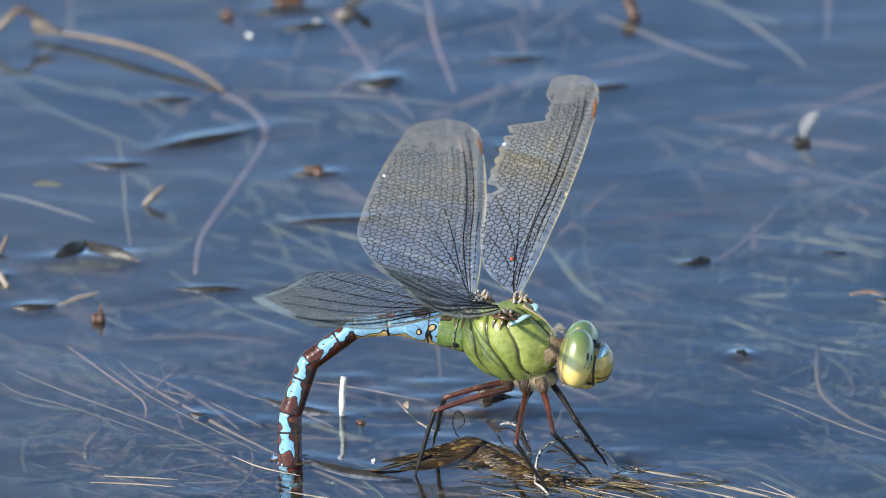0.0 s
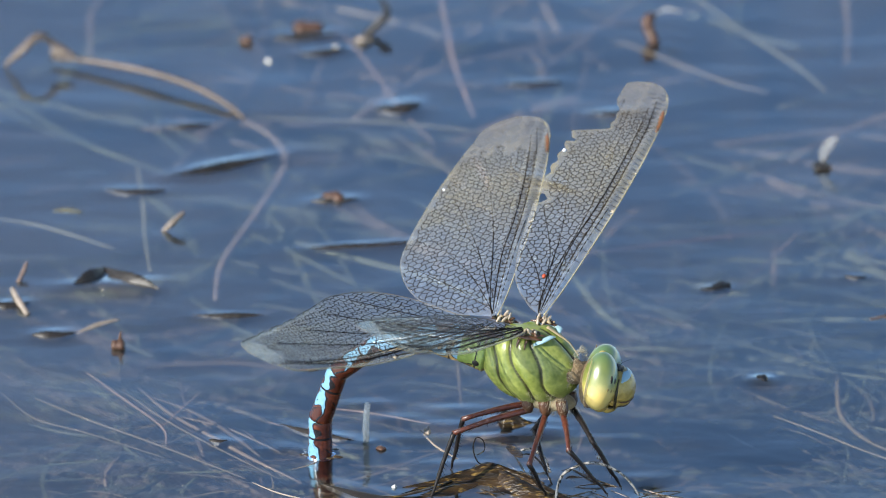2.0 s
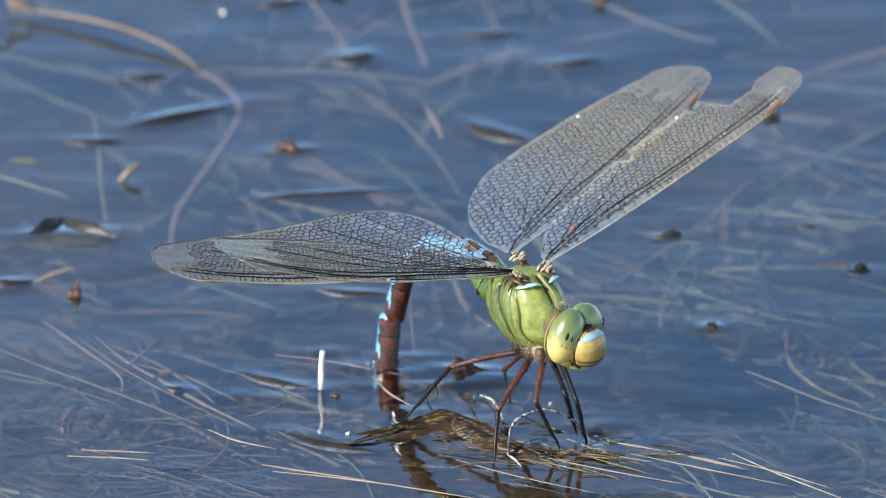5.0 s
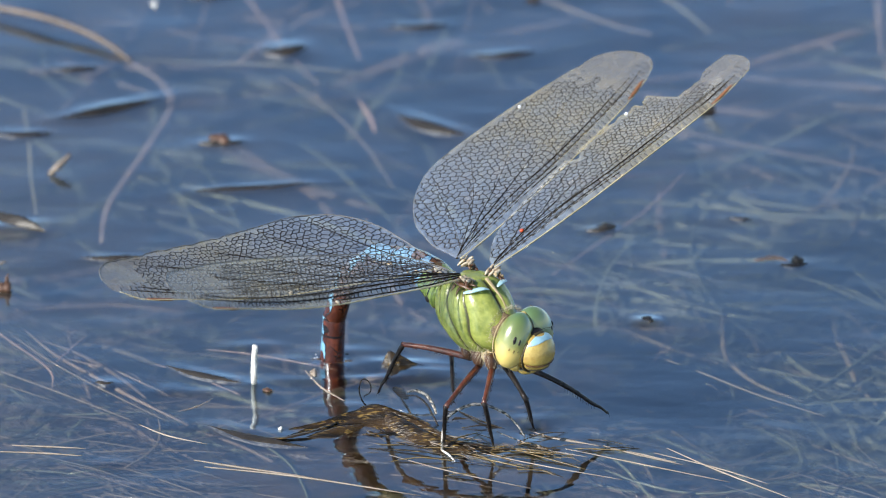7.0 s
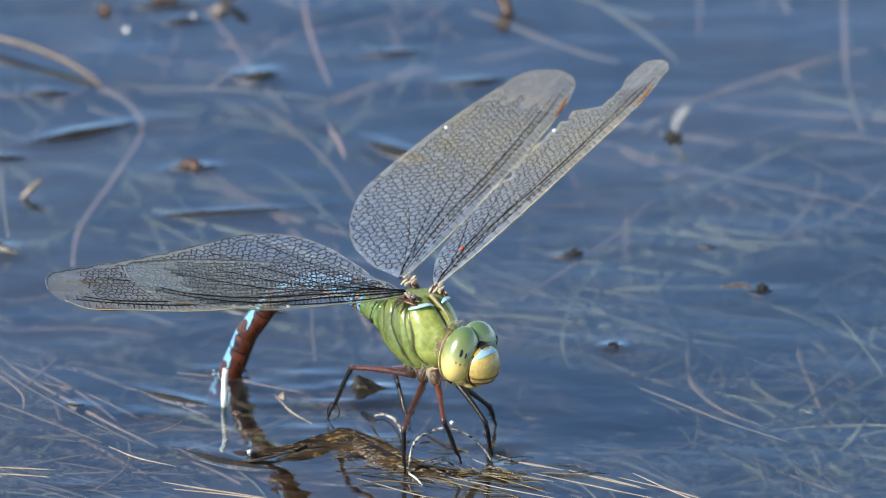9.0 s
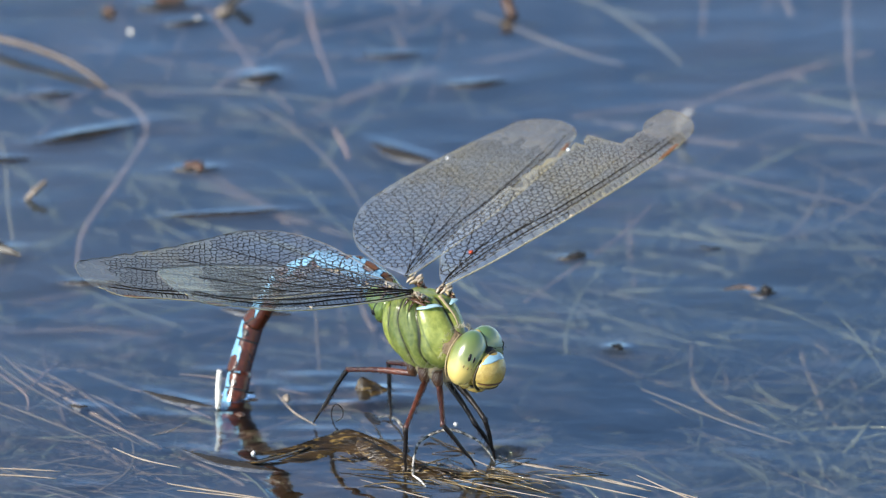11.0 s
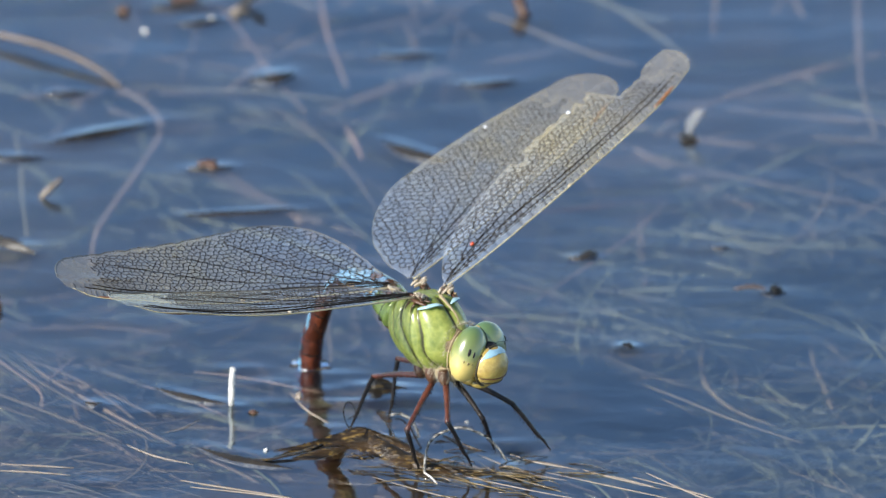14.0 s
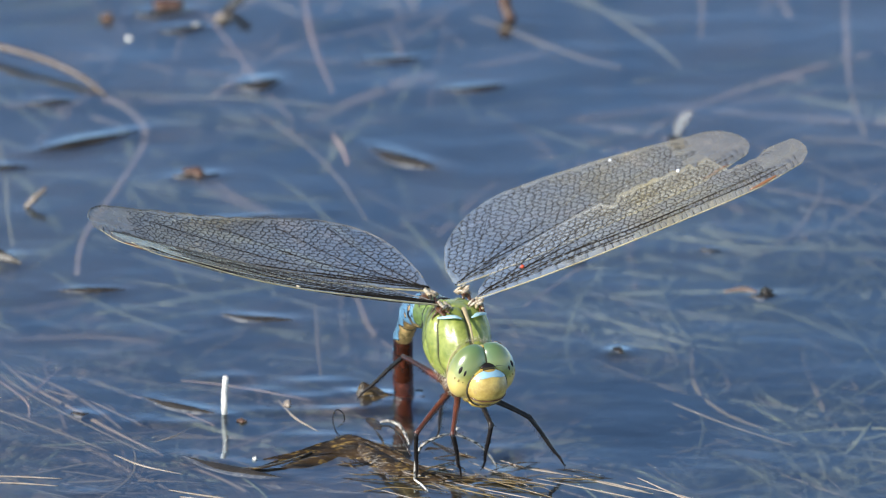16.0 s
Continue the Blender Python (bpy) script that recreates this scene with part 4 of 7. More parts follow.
def build_stems():
    # bent reed whose tip stands clear of the water
    stem("reed", [(-46.69, 128.85, 0.00), (-50.29, 133.31, 0.99), (-55.86, 138.66, 1.54), (-62.70, 143.39, 1.63), (-71.67, 148.15, 1.27), (-75.49, 149.23, 0.91)], [0.3, 0.42, 0.46, 0.46, 0.42, 0.36], REED,
         "pinkish reed stem arching low over the water")
    stem("dead_leaf", [(-72.04, 147.06, 2.36), (-75.05, 148.80, 3.45), (-77.29, 148.36, 4.90), (-79.99, 146.63, 3.18), (-82.60, 148.80, 0.00)], [0.4, 0.9, 0.8, 0.7, 0.3], REED, "bent tan reed leaf over the water", flat=0.4)
    speck((-74.40, 153.58, 0.00), (1.3, 1.0, 0.5), STRAW, "petal", "pale withered petal on the reed's tip", "petal")
    # stems under the surface
    weed_stem([(-46.72, 129.79, -0.90), (-41.57, 122.32, -2.0), (-40.31, 113.72, -2.6), (-43.99, 96.41, -2.2), (-48.38, 78.43, -1.8), (-49.07, 65.52, -1.7)], 1.25, REED)
    weed_stem([(-19.25, 188.90, -1.00), (-17.31, 164.32, -1.00), (-15.92, 149.01, -1.00), (-13.10, 129.95, -0.65)], 0.75, PINK)
    weed_stem([(-32.93, 162.11, -1.00), (-28.52, 149.85, -1.35), (-24.13, 134.79, -1.35), (-19.00, 121.62, -2.05)], 0.5, PINK)
    weed_stem([(17.98, 179.88, -1.00), (27.09, 162.11, -1.00), (34.43, 149.01, -1.00), (38.43, 140.14, -1.35)], 0.9, OLIVE)
    weed_stem([(8.47, 158.82, -1.00), (15.99, 151.18, -1.00), (23.45, 143.61, -1.00), (30.07, 139.50, -1.35)], 0.8, SUNK)
    weed_stem([(4.02, 80.82, -0.82), (13.73, 83.83, -0.82), (24.28, 86.63, -0.72), (33.24, 89.29, -1.00)], 0.45, RUST)
    weed_stem([(33.64, 88.88, -0.82), (28.15, 75.82, -0.82), (22.38, 66.31, -1.00), (14.26, 53.39, -1.35)], 0.4, PINK)
    weed_stem([(-72.98, 31.53, -1.00), (-65.63, 24.17, -0.65), (-55.60, 15.76, -0.65), (-43.28, 4.69, -0.65)], 0.38, SUNK)
    weed_stem([(-54.81, 15.39, -0.65), (-51.43, 19.11, -0.65), (-46.87, 23.45, -0.58)], 0.34, SUNK)
    weed_stem([(-66.25, 40.09, -1.00), (-60.81, 31.13, -0.82), (-55.16, 21.51, -0.72), (-54.41, 14.99, -0.72)], 0.34, PINK)
    weed_stem([(-55.17, 21.73, -0.82), (-53.21, 26.42, -0.82), (-50.29, 33.43, -1.00)], 0.3, PINK)
    weed_stem([(-33.70, 27.93, -0.65), (-26.63, 25.89, -0.58), (-15.64, 20.83, -0.58)], 0.3, PINK)
    weed_stem([(-77.77, 33.43, -1.00), (-72.67, 24.54, -0.82), (-65.47, 19.86, -0.82), (-54.30, 11.50, -0.82)], 0.3, SUNK)
    weed_stem([(-61.70, 113.72, -1.35), (-60.42, 100.51, -1.00), (-59.53, 86.26, -1.00), (-58.57, 74.43, -0.65)], 0.6, OLIVE)
    weed_stem([(-80.50, 93.35, -1.00), (-75.54, 91.32, -1.00), (-69.69, 87.27, -1.00), (-63.87, 83.03, -1.35)], 0.5, OLIVE)
    weed_stem([(-46.49, 130.35, -0.82), (-35.67, 129.29, -1.00), (-24.04, 128.02, -1.00), (-10.75, 124.43, -1.00)], 0.5, OLIVE)
    weed_stem([(28.52, 24.80, -0.51), (34.27, 19.71, -0.58), (41.86, 12.43, -0.65), (50.95, 5.42, -0.82)], 0.36, SUNK)
    weed_stem([(19.66, 34.71, -0.72), (25.24, 39.54, -0.58), (32.86, 46.63, -0.40)], 0.3, OLIVE)
    weed_stem([(21.43, 20.34, -0.44), (24.09, 16.05, -0.44), (26.76, 13.20, -0.58)], 0.25, WHITE)
    weed_stem([(64.2, 172.22, -1.2), (63.7, 150.24, -1.2), (63.3, 131.97, -1.2)], 1.1, REED)
    weed_stem([(63.47, 129.61, -1.00), (64.20, 120.11, -1.00), (64.95, 113.61, -1.35)], 0.7, SUNK)
    weed_stem([(-24.77, 126.72, -3.2), (-18.03, 115.41, -3.0), (-12.18, 101.72, -3.4), (-8.04, 87.04, -4.0)], 0.5, SUNK)
    weed_stem([(-13.08, 114.99, -0.82), (-11.40, 108.35, -0.65), (-10.71, 103.19, -0.65)], 0.8, PINK)
    weed_stem([(-60.52, 32.93, -0.82), (-55.55, 25.01, -0.65), (-49.86, 17.53, -0.65), (-38.68, 4.45, -0.58)], 0.3, SUNK)
    weed_stem([(-40.66, 23.14, -0.65), (-34.32, 18.16, -0.51), (-28.79, 12.89, -0.65)], 0.3, PINK)
    weed_stem([(-15.2, 56.41, -2.6), (-14.7, 42.47, -3.2), (-14.2, 30.56, -3.0)], 0.45, SUNK)
    # straw on the surface
    straw((-33.24, -10.87, -0.00), (-20.60, -14.10, 0.00), (-4.19, -20.18, 0.00), 0.32)
    straw((-61.32, -5.82, 0.00), (-55.17, -6.36, 0.00), (-49.78, -7.26, 0.00), 0.30)
    straw((12.68, -1.46, 0.00), (16.12, -2.91, 0.00), (20.09, -4.73, 0.00), 0.26)
    straw((21.31, -5.45, 0.00), (25.26, -7.26, 0.00), (30.19, -9.97, 0.00), 0.30)
    straw((15.33, -5.45, 0.00), (24.46, -9.97, 0.00), (37.30, -16.25, 0.00), 0.22)
    straw((6.15, 0.00, 0.00), (12.26, -5.45, 0.00), (18.36, -8.17, 0.00), 0.2)
    straw((29.13, -5.45, 0.00), (35.86, -12.67, 0.00), (45.52, -21.60, 0.00), 0.26)
    straw((-32.51, 11.02, 0.00), (-34.78, 8.25, 0.00), (-37.07, 6.96, 0.00), 0.18)
    straw((-34.70, -8.71, 0.00), (-28.54, -11.05, 0.00), (-19.34, -14.10, 0.00), 0.34)
    straw((-59.36, -3.82, 0.00), (-53.97, -4.37, -0.00), (-49.35, -4.91, 0.00), 0.28)
    straw((10.50, 0.36, 0.00), (14.32, -2.37, 0.00), (18.91, -4.18, 0.00), 0.26)
    straw((20.44, -4.55, 0.00), (24.99, -7.44, 0.00), (31.05, -10.69, 0.00), 0.3)
    straw((-5.66, 3.11, 0.00), (-1.04, -0.91, 0.00), (4.34, -2.73, 0.00), 0.25)
    straw((27.30, -6.90, 0.00), (35.61, -11.77, 0.00), (42.35, -16.79, 0.00), 0.22)
    straw((-8.43, -7.26, 0.00), (-0.01, -12.67, 0.00), (10.64, -18.04, 0.00), 0.22)
    straw((1.53, -5.45, 0.00), (12.22, -10.87, 0.00), (22.85, -15.36, 0.00), 0.18)
    straw((-20.23, 20.69, 0.00), (-17.84, 14.72, -0.00), (-14.54, 10.09, 0.00), 0.35)
    straw((-42.37, 2.74, 0.00), (-38.44, -0.91, 0.00), (-33.00, -3.64, 0.00), 0.26)
    # upright white stalk
    parts["stalk"] = stem("white_stalk", [(-27.41, 28.52, -6.00), (-27.16, 15.9, 0.00), (-27.12, 15.9, 3.07), (-26.93, 15.9, 5.72)], [0.36, 0.40, 0.42, 0.40], WHITE, "bleached white stalk standing out of the water", "stalk", n=16, sides=12)
    # raised litter further out
    stem("stub", [(13.51, 156.42, 0.00), (12.68, 157.96, 1.64), (12.43, 158.39, 3.10), (13.37, 159.71, 3.47)], [0.8, 0.9, 0.9, 0.5], RUST, "tan stub standing out of the water", "stub", n=12)
    stem("white_petal", [(13.56, 161.91, 2.74), (15.25, 161.91, 3.47), (17.52, 160.81, 3.38)], [0.3, 0.7, 0.3], SEED_WING, "small white blade over the water", "blade", n=10, flat=0.4)
    stem("seed_wing", [(37.20, 110.99, 0.00), (37.45, 111.41, 1.88), (38.44, 111.41, 3.39), (39.42, 111.41, 4.29)], [0.35, 0.85, 0.85, 0.3], SEED_WING, "translucent white seed wing stuck in the water", "seed wing", n=16, flat=0.35)
    speck((37.34, 110.16, 0.00), (1.3, 1.5, 0.5), LITTER_AND_SWELL_SHADE, "leaf_scrap", "dark leaf scrap under the seed wing", "leaf scrap")
    speck((-43.62, 149.88, 0.00), (0.42, 0.42, 0.36), WHITE, "seed", "round pale seed afloat on the pond", "seed")
    speck((-33.64, 155.33, 0.00), (0.36, 0.36, 0.3), WHITE, "seed", "round pale seed afloat on the pond", "seed")
    speck((-47.00, 157.52, 0.00), (1.0, 1.2, 0.7), RUST, "scrap", "rust-brown scrap afloat on the pond", "scrap")
    speck((-29.72, 157.52, 0.00), (1.4, 1.0, 0.7), STRAW, "scrap", "tan scrap afloat on the pond", "scrap")
    speck((-33.04, 99.02, 0.00), (1.5, 1.2, 0.7), RUST, "scrap", "rust-brown scrap afloat on the pond", "scrap")
    speck((-62.16, 47.29, 0.00), (1.0, 1.0, 0.8), RUST, "scrap", "rust-brown scrap afloat on the pond", "scrap")
    speck((27.30, 36.16, 0.00), (0.8, 0.9, 0.4), LITTER_AND_SWELL_SHADE, "scrap", "dark scrap afloat on the pond", "scrap")
    speck((48.41, 56.21, 0.00), (0.9, 0.9, 0.5), LITTER_AND_SWELL_SHADE, "scrap", "dark scrap afloat on the pond", "scrap")
    speck((-23.09, 0.91, 0.00), (0.35, 0.35, 0.3), WHITE, "seed", "tiny white seed afloat on the pond", "seed")
    speck((4.58, 10.65, 0.00), (0.3, 0.3, 0.2), WHITE, "seed", "tiny white seed afloat on the pond", "seed")
    speck((-18.77, 18.91, 0.00), (0.5, 0.9, 0.4), STRAW, "scrap", "tan scrap afloat on the pond", "scrap")
    speck((-25.04, 13.42, 0.00), (0.7, 0.7, 0.3), RUST, "scrap", "rust-brown scrap near the white stalk", "scrap")
    speck((22.00, 68.00, 0.00), (1.3, 1.0, 0.4), LITTER_AND_SWELL_SHADE, "scrap", "dark scrap afloat on the pond", "scrap")
    speck((-38.01, 163.01, 0.00), (2.4, 1.6, 0.6), RUST, "scrap", "brown scrap afloat on the pond", "scrap")
    stem("rust_spike", [(-62.01, 47.48, 0.00), (-61.85, 47.48, 1.30), (-61.69, 47.48, 2.43)], [0.35, 0.3, 0.1], RUST, "rust-red spike standing in the water", "spike", n=8)
    stem("pale_stick", [(-57.13, 87.61, 0.00), (-55.92, 87.61, 1.24), (-54.17, 88.83, 2.48)], [0.35, 0.5, 0.3], STRAW, "pale leaning stick in the water", "stick", n=10)
    stem("yellow_stalk", [(-77.70, 67.41, 0.00), (-76.46, 61.11, 0.87), (-75.15, 58.56, 0.00)], [0.4, 0.5, 0.4], STRAW, "yellowish stalk bent into the water", "stalk", n=12)
    stem("pale_sprig", [(-76.99, 69.53, 0.20), (-76.28, 71.57, 1.05), (-75.93, 72.76, 1.84)], [0.3, 0.35, 0.2], PINK, "pale sprig over the water", "sprig", n=8)
    stem("tan_leaf", [(42.61, 56.61, 0.00), (45.42, 57.58, 0.00), (47.37, 56.21, 0.00)], [0.3, 0.8, 0.3], PINK, "pale pinkish leaf afloat", "leaf", n=12, flat=0.3)
    stem("tan_leaf", [(-68.28, 51.93, 0.00), (-65.22, 55.05, 0.00), (-62.35, 57.00, 0.00)], [0.25, 0.7, 0.3], STRAW, "tan blade lying on the water", "blade", n=12, flat=0.4)
    stem("flat_scrap", [(-73.07, 94.93, 0.00), (-71.22, 95.34, 0.00), (-68.99, 94.52, 0.00)], [0.3, 0.8, 0.3], OLIVE, "pale flat scrap under the surface", "scrap", n=10, flat=0.3)
    stem("dark_twig", [(-29.52, 160.81, 0.00), (-27.16, 160.81, 1.83), (-26.16, 161.91, 3.20), (-27.20, 164.11, 4.12)], [0.5, 0.6, 0.5, 0.3], LITTER_AND_SWELL_SHADE, "dark twig hooked out of the water", "twig", n=14)


# dark blades put in for the shaded near sides of the water's hills
def build_swell_shades():
    leaf_and_shade_blade((-56.7, 107.3, 0), (-41.0, 115.2, 0), 1.9, 0.9)
    leaf_and_shade_blade((-36.3, 98.2, 0), (-29.2, 99.0, 0), 1.3, 0.7)
    leaf_and_shade_blade((-36.2, 81.4, 0), (-19.8, 84.0, 0), 1.1, 0.6)
    leaf_and_shade_blade((-52.0, 58.2, 0), (-42.1, 58.2, 0), 1.1, 0.5)
    leaf_and_shade_blade((-43.4, 159.3, 0), (-32.9, 160.8, 0), 1.9, 0.6)
    leaf_and_shade_blade((-39.5, 153.1, 0), (-31.8, 154.5, 0), 1.5, 0.6)
    leaf_and_shade_blade((-27.8, 131.6, 0), (-20.6, 133.7, 0), 2.5, 1.0)
    leaf_and_shade_blade((-9.2, 141.2, 0), (-0.1, 141.9, 0), 1.3, 0.5)
    leaf_and_shade_blade((-74.4, 51.4, 0), (-67.9, 52.3, 0), 1.6, 0.8)
    leaf_and_shade_blade((-80.6, 61.1, 0), (-74.9, 62.5, 0), 1.7, 0.9)
    leaf_and_shade_blade((-66.2, 102.3, 0), (-57.0, 101.9, 0), 1.4, 0.6)
    leaf_and_shade_blade((-58.8, 125.9, 0), (-51.2, 126.3, 0), 1.2, 0.5)
    leaf_and_shade_blade((19.0, 67.0, 0), (23.4, 67.4, 0), 0.9, 0.4)
    leaf_and_shade_blade((-8.1, 108.9, 0), (2.5, 100.7, 0), 2.1, 0.8)
    leaf_and_shade_blade((3.4, 129.9, 0), (12.6, 131.6, 0), 1.5, 0.6)
    leaf_and_shade_blade((46.1, 55.0, 0), (50.1, 55.4, 0), 1.3, 0.4)
    leaf_and_shade_blade((-39.1, 21.7, 0), (-28.1, 15.7, 0), 1.3, 0.4)
    leaf_and_shade_blade((-28.6, 49.3, 0), (-18.3, 47.4, 0), 1.3, 0.5)
    leaf_and_shade_blade((-33.2, 2.3, 0), (-19.3, -5.0, 0), 1.7, 0.4)
    leaf_and_shade_blade((-48.7, 16.5, 0), (-45.9, 16.1, 0), 1.1, 0.4)
    leaf_and_shade_blade((20.1, 67.4, 0), (23.3, 67.4, 0), 0.8, 0.3)
    leaf_and_shade_blade((39.4, 71.4, 0), (42.6, 71.0, 0), 0.8, 0.3)
    leaf_and_shade_blade((-69.45, 68.65, 0.00), (-64.89, 74.59, 0.00), 1.6, 1.3)
    leaf_and_shade_blade((-65.39, 74.98, 0.00), (-56.97, 67.12, 0.00), 1.7, 1.4)



def build_raft():
    """The mat of wet weed on which the insect stands, with curled tendrils."""
    raft = thing("weed_mat", None, None, "brown-green mat of wet weed under the insect's feet", "water weed")
    o = np.array((-7.70, 3.29, 0.00))
    raft.location = tuple(o * MM)
    rng = random.Random(11)

    def strand(name, pts, radii, m, label="", n=20, sides=8, flat=1.0):
        part(name, mesh(name, *tube_data(spline(pts, n) - o, radii, sides, flat)), m, raft, label)
    rough = [rng.uniform(0, 6.28) for _ in range(4)]

    def lumpy(u):
        a = math.atan2(u.y, u.x)
        return 1 + 0.22 * math.sin(3 * a + rough[0]) + 0.14 * math.sin(7 * a + rough[1]) + 0.08 * math.sin(13 * a + rough[2]) + 0.15 * u.z * math.sin(9 * u.x + rough[3]) * math.cos(7 * u.y)

    def fold(ridge, front, label, rows=56, cols=9):
        """A limp wet leaf that hangs from its ridge into the water on both sides."""
        r, f, k = (spline(q, rows) - o for q in (ridge, front, ridge))
        k = k + np.array((0.0, 0.9, 0.0)) - np.array((0.0, 0.0, 1.0)) * (k[:, 2:] + 0.5)
        verts, faces = [], []
        lift = [rng.uniform(0, 6.28) for _ in range(4)]
        for side in (0.0, 0.14):
            for i in range(rows):
                for j in range(2 * cols + 1):
                    v = (j - cols) / cols
                    e = f[i] if v > 0 else k[i]
                    q = r[i] + (e - r[i]) * abs(v) ** 1.15
                    ripple = 0.13 * math.sin(7 * v + lift[0]) * math.sin(0.31 * i + lift[1]) + 0.07 * math.sin(21 * v + lift[2] + 0.2 * i)
                    edge = 0.35 * math.sin(0.55 * i + lift[3]) * abs(v) ** 3
                    verts.append((q[0] + edge, q[1] + 0.6 * edge, q[2] + ripple * (1 - abs(v) ** 4) - side))
        w = 2 * cols + 1
        n = rows * w
        for i in range(rows - 1):
            for j in range(w - 1):
                q = i * w + j
                faces += [(q, q + 1, q + w + 1, q + w), (n + q, n + q + w, n + q + w + 1, n + q + 1)]
        part("folded_leaf", mesh("folded_leaf", verts, faces), RAFT, raft, label)
    fold([(-22.02, 1.01, 0.00), (-17.27, 2.67, 0.50), (-12.81, 4.38, 1.40), (-10.19, 4.73, 2.00), (-5.71, 1.95, 1.50), (-0.94, -2.24, 0.90), (3.19, -5.62, 0.10)],
         [(-21.88, 1.36, -0.50), (-16.87, 0.80, -0.50), (-12.63, 0.06, -0.50), (-9.55, -0.31, -0.50), (-4.94, -2.87, -0.50), (-0.56, -5.41, -0.50), (3.19, -6.15, -0.50)], "long folded brown leaf, wet and golden at its ridge")
    fold([(-13.43, 5.38, 0.60), (-9.57, 4.31, 1.60), (-4.94, -0.33, 1.20), (-0.02, -4.30, 0.50), (5.02, -9.20, 0.00)],
         [(-13.43, 3.50, -0.40), (-9.17, -0.53, -0.40), (-4.55, -4.71, -0.40), (0.05, -7.08, -0.40), (5.02, -9.61, -0.40)], "limp brown leaf sloping into the water")
    fold([(-11.90, 6.35, 1.00), (-15.72, 2.60, 0.70), (-19.17, 0.91, 0.30), (-23.75, -2.60, -0.10)],
         [(-11.57, 3.13, -0.40), (-15.33, 0.76, -0.40), (-19.17, -0.14, -0.40), (-23.74, -3.04, -0.40)], "narrow brown leaf trailing into the water")
    # sunken weed, spread wide and dark to stand in for brown reflections
    part("skirt_and_reflection", mesh("skirt_and_reflection", *ball_data((0.0, -12.0, -2.2), (23.0, 10.0, 1.0), 24, 80, lumpy)), RAFT_REFLECTION, raft, "sunken brown weed, darkened for the reflection of the mat")
    strand("blade", [(-13.88, 4.91, 0.10), (-9.26, 6.04, 0.43), (-5.39, 4.39, 0.34), (-2.31, 1.46, 0.00)], [0.1, 0.35, 0.4, 0.15], RAFT, "arched brown-green blade", 24, 12, 0.25)
    strand("blade", [(-18.46, -0.36, 0.00), (-12.32, 2.56, 0.42), (-6.16, 1.46, 0.42), (-0.00, -2.09, -0.30)], [0.2, 0.5, 0.6, 0.3], RAFT, "wet brown blade", 24, 10, 0.3)
    strand("blade", [(-30.80, 1.89, -0.20), (-24.58, -2.37, 0.25), (-19.98, -1.46, 0.51), (-15.40, 2.19, 0.51)], [0.1, 0.35, 0.4, 0.2], RAFT, "dark flat blade", 20, 10, 0.3)
    strand("blade", [(-7.69, -0.22, 0.10), (-1.54, -3.28, 0.51), (4.60, -4.76, 0.10), (9.95, -6.62, -0.30)], [0.2, 0.5, 0.5, 0.2], RAFT, "wet brown blade", 20, 10, 0.3)
    for i in range(70):
        x, y = rng.gauss(735, 75), rng.gauss(762, 20)
        a = np.array((x * 0.0769 - 61.5, (760 - y) * 0.189, rng.uniform(-0.6, 0.12)))
        turn = rng.gauss(-0.25, 0.55) + math.pi * (rng.random() < 0.5)
        ln = rng.uniform(3, 11)
        b = a + np.array((math.cos(turn) * ln, math.sin(turn) * ln, rng.uniform(-0.5, 0.0)))
        mid = (a + b) / 2 + np.array((rng.uniform(-1.0, 1.0), rng.uniform(-1.5, 1.5), rng.uniform(0, 0.4)))
        r = rng.uniform(0.06, 0.20)
        strand("weed_strand", [a, mid, b], [r * 0.5, r, r * 0.3], RAFT if rng.random() < 0.88 else STRAW, "", 12, 6, 0.6)
    fold([(-9.6, 21.6, 0.0), (-8.5, 21.7, 2.1), (-6.9, 21.6, 1.5), (-5.0, 21.3, 0.7), (-3.0, 21.0, -0.1)],
         [(-9.5, 21.2, -0.4), (-8.3, 20.7, -0.4), (-6.6, 20.5, -0.4), (-4.8, 20.5, -0.4), (-2.9, 20.8, -0.4)], "dark brown leaf tip standing up behind the mat")
    strand("blade", [(-9.4, 19.0, -0.3), (-8.0, 15.5, -0.1), (-6.4, 11.5, -0.1), (-4.9, 7.5, -0.3)], [0.3, 0.9, 0.9, 0.4], RAFT, "broad brown blade leading to the mat", 24, 10, 0.18)
    for i in range(46):
        a = np.array((rng.gauss(3.5, 6.5), rng.gauss(-7.0, 2.4), rng.uniform(-0.1, 0.25)))
        turn = rng.gauss(-0.30, 0.35) + math.pi * (rng.random() < 0.4)
        ln = rng.uniform(4, 13)
        b = a + np.array((math.cos(turn) * ln, math.sin(turn) * ln, rng.uniform(-0.5, 0.0)))
        mid = (a + b) / 2 + np.array((rng.uniform(-0.6, 0.6), rng.uniform(-0.9, 0.9), rng.uniform(0, 0.5)))
        r = rng.uniform(0.05, 0.15)
        strand("weed_strand", [a, mid, b], [r * 0.5, r, r * 0.3], GOLD if rng.random() < 0.6 else RAFT, "", 12, 6, 0.8)
    for a, b, w, h in (((-11.97, 6.96, -0.00), (0.92, -5.45, 0.00), 2.6, 1.5), ((-11.19, 6.96, -0.00), (-4.23, 1.46, 0.00), 1.8, 1.0), ((-19.60, -1.46, 0.00), (-10.78, 2.74, 0.00), 1.8, 0.6)):
        leaf = leaf_and_shade_blade(a, b, w, h, "folded brown-green leaf under the insect's feet", 0.15)
        leaf.data.materials[0] = RAFT
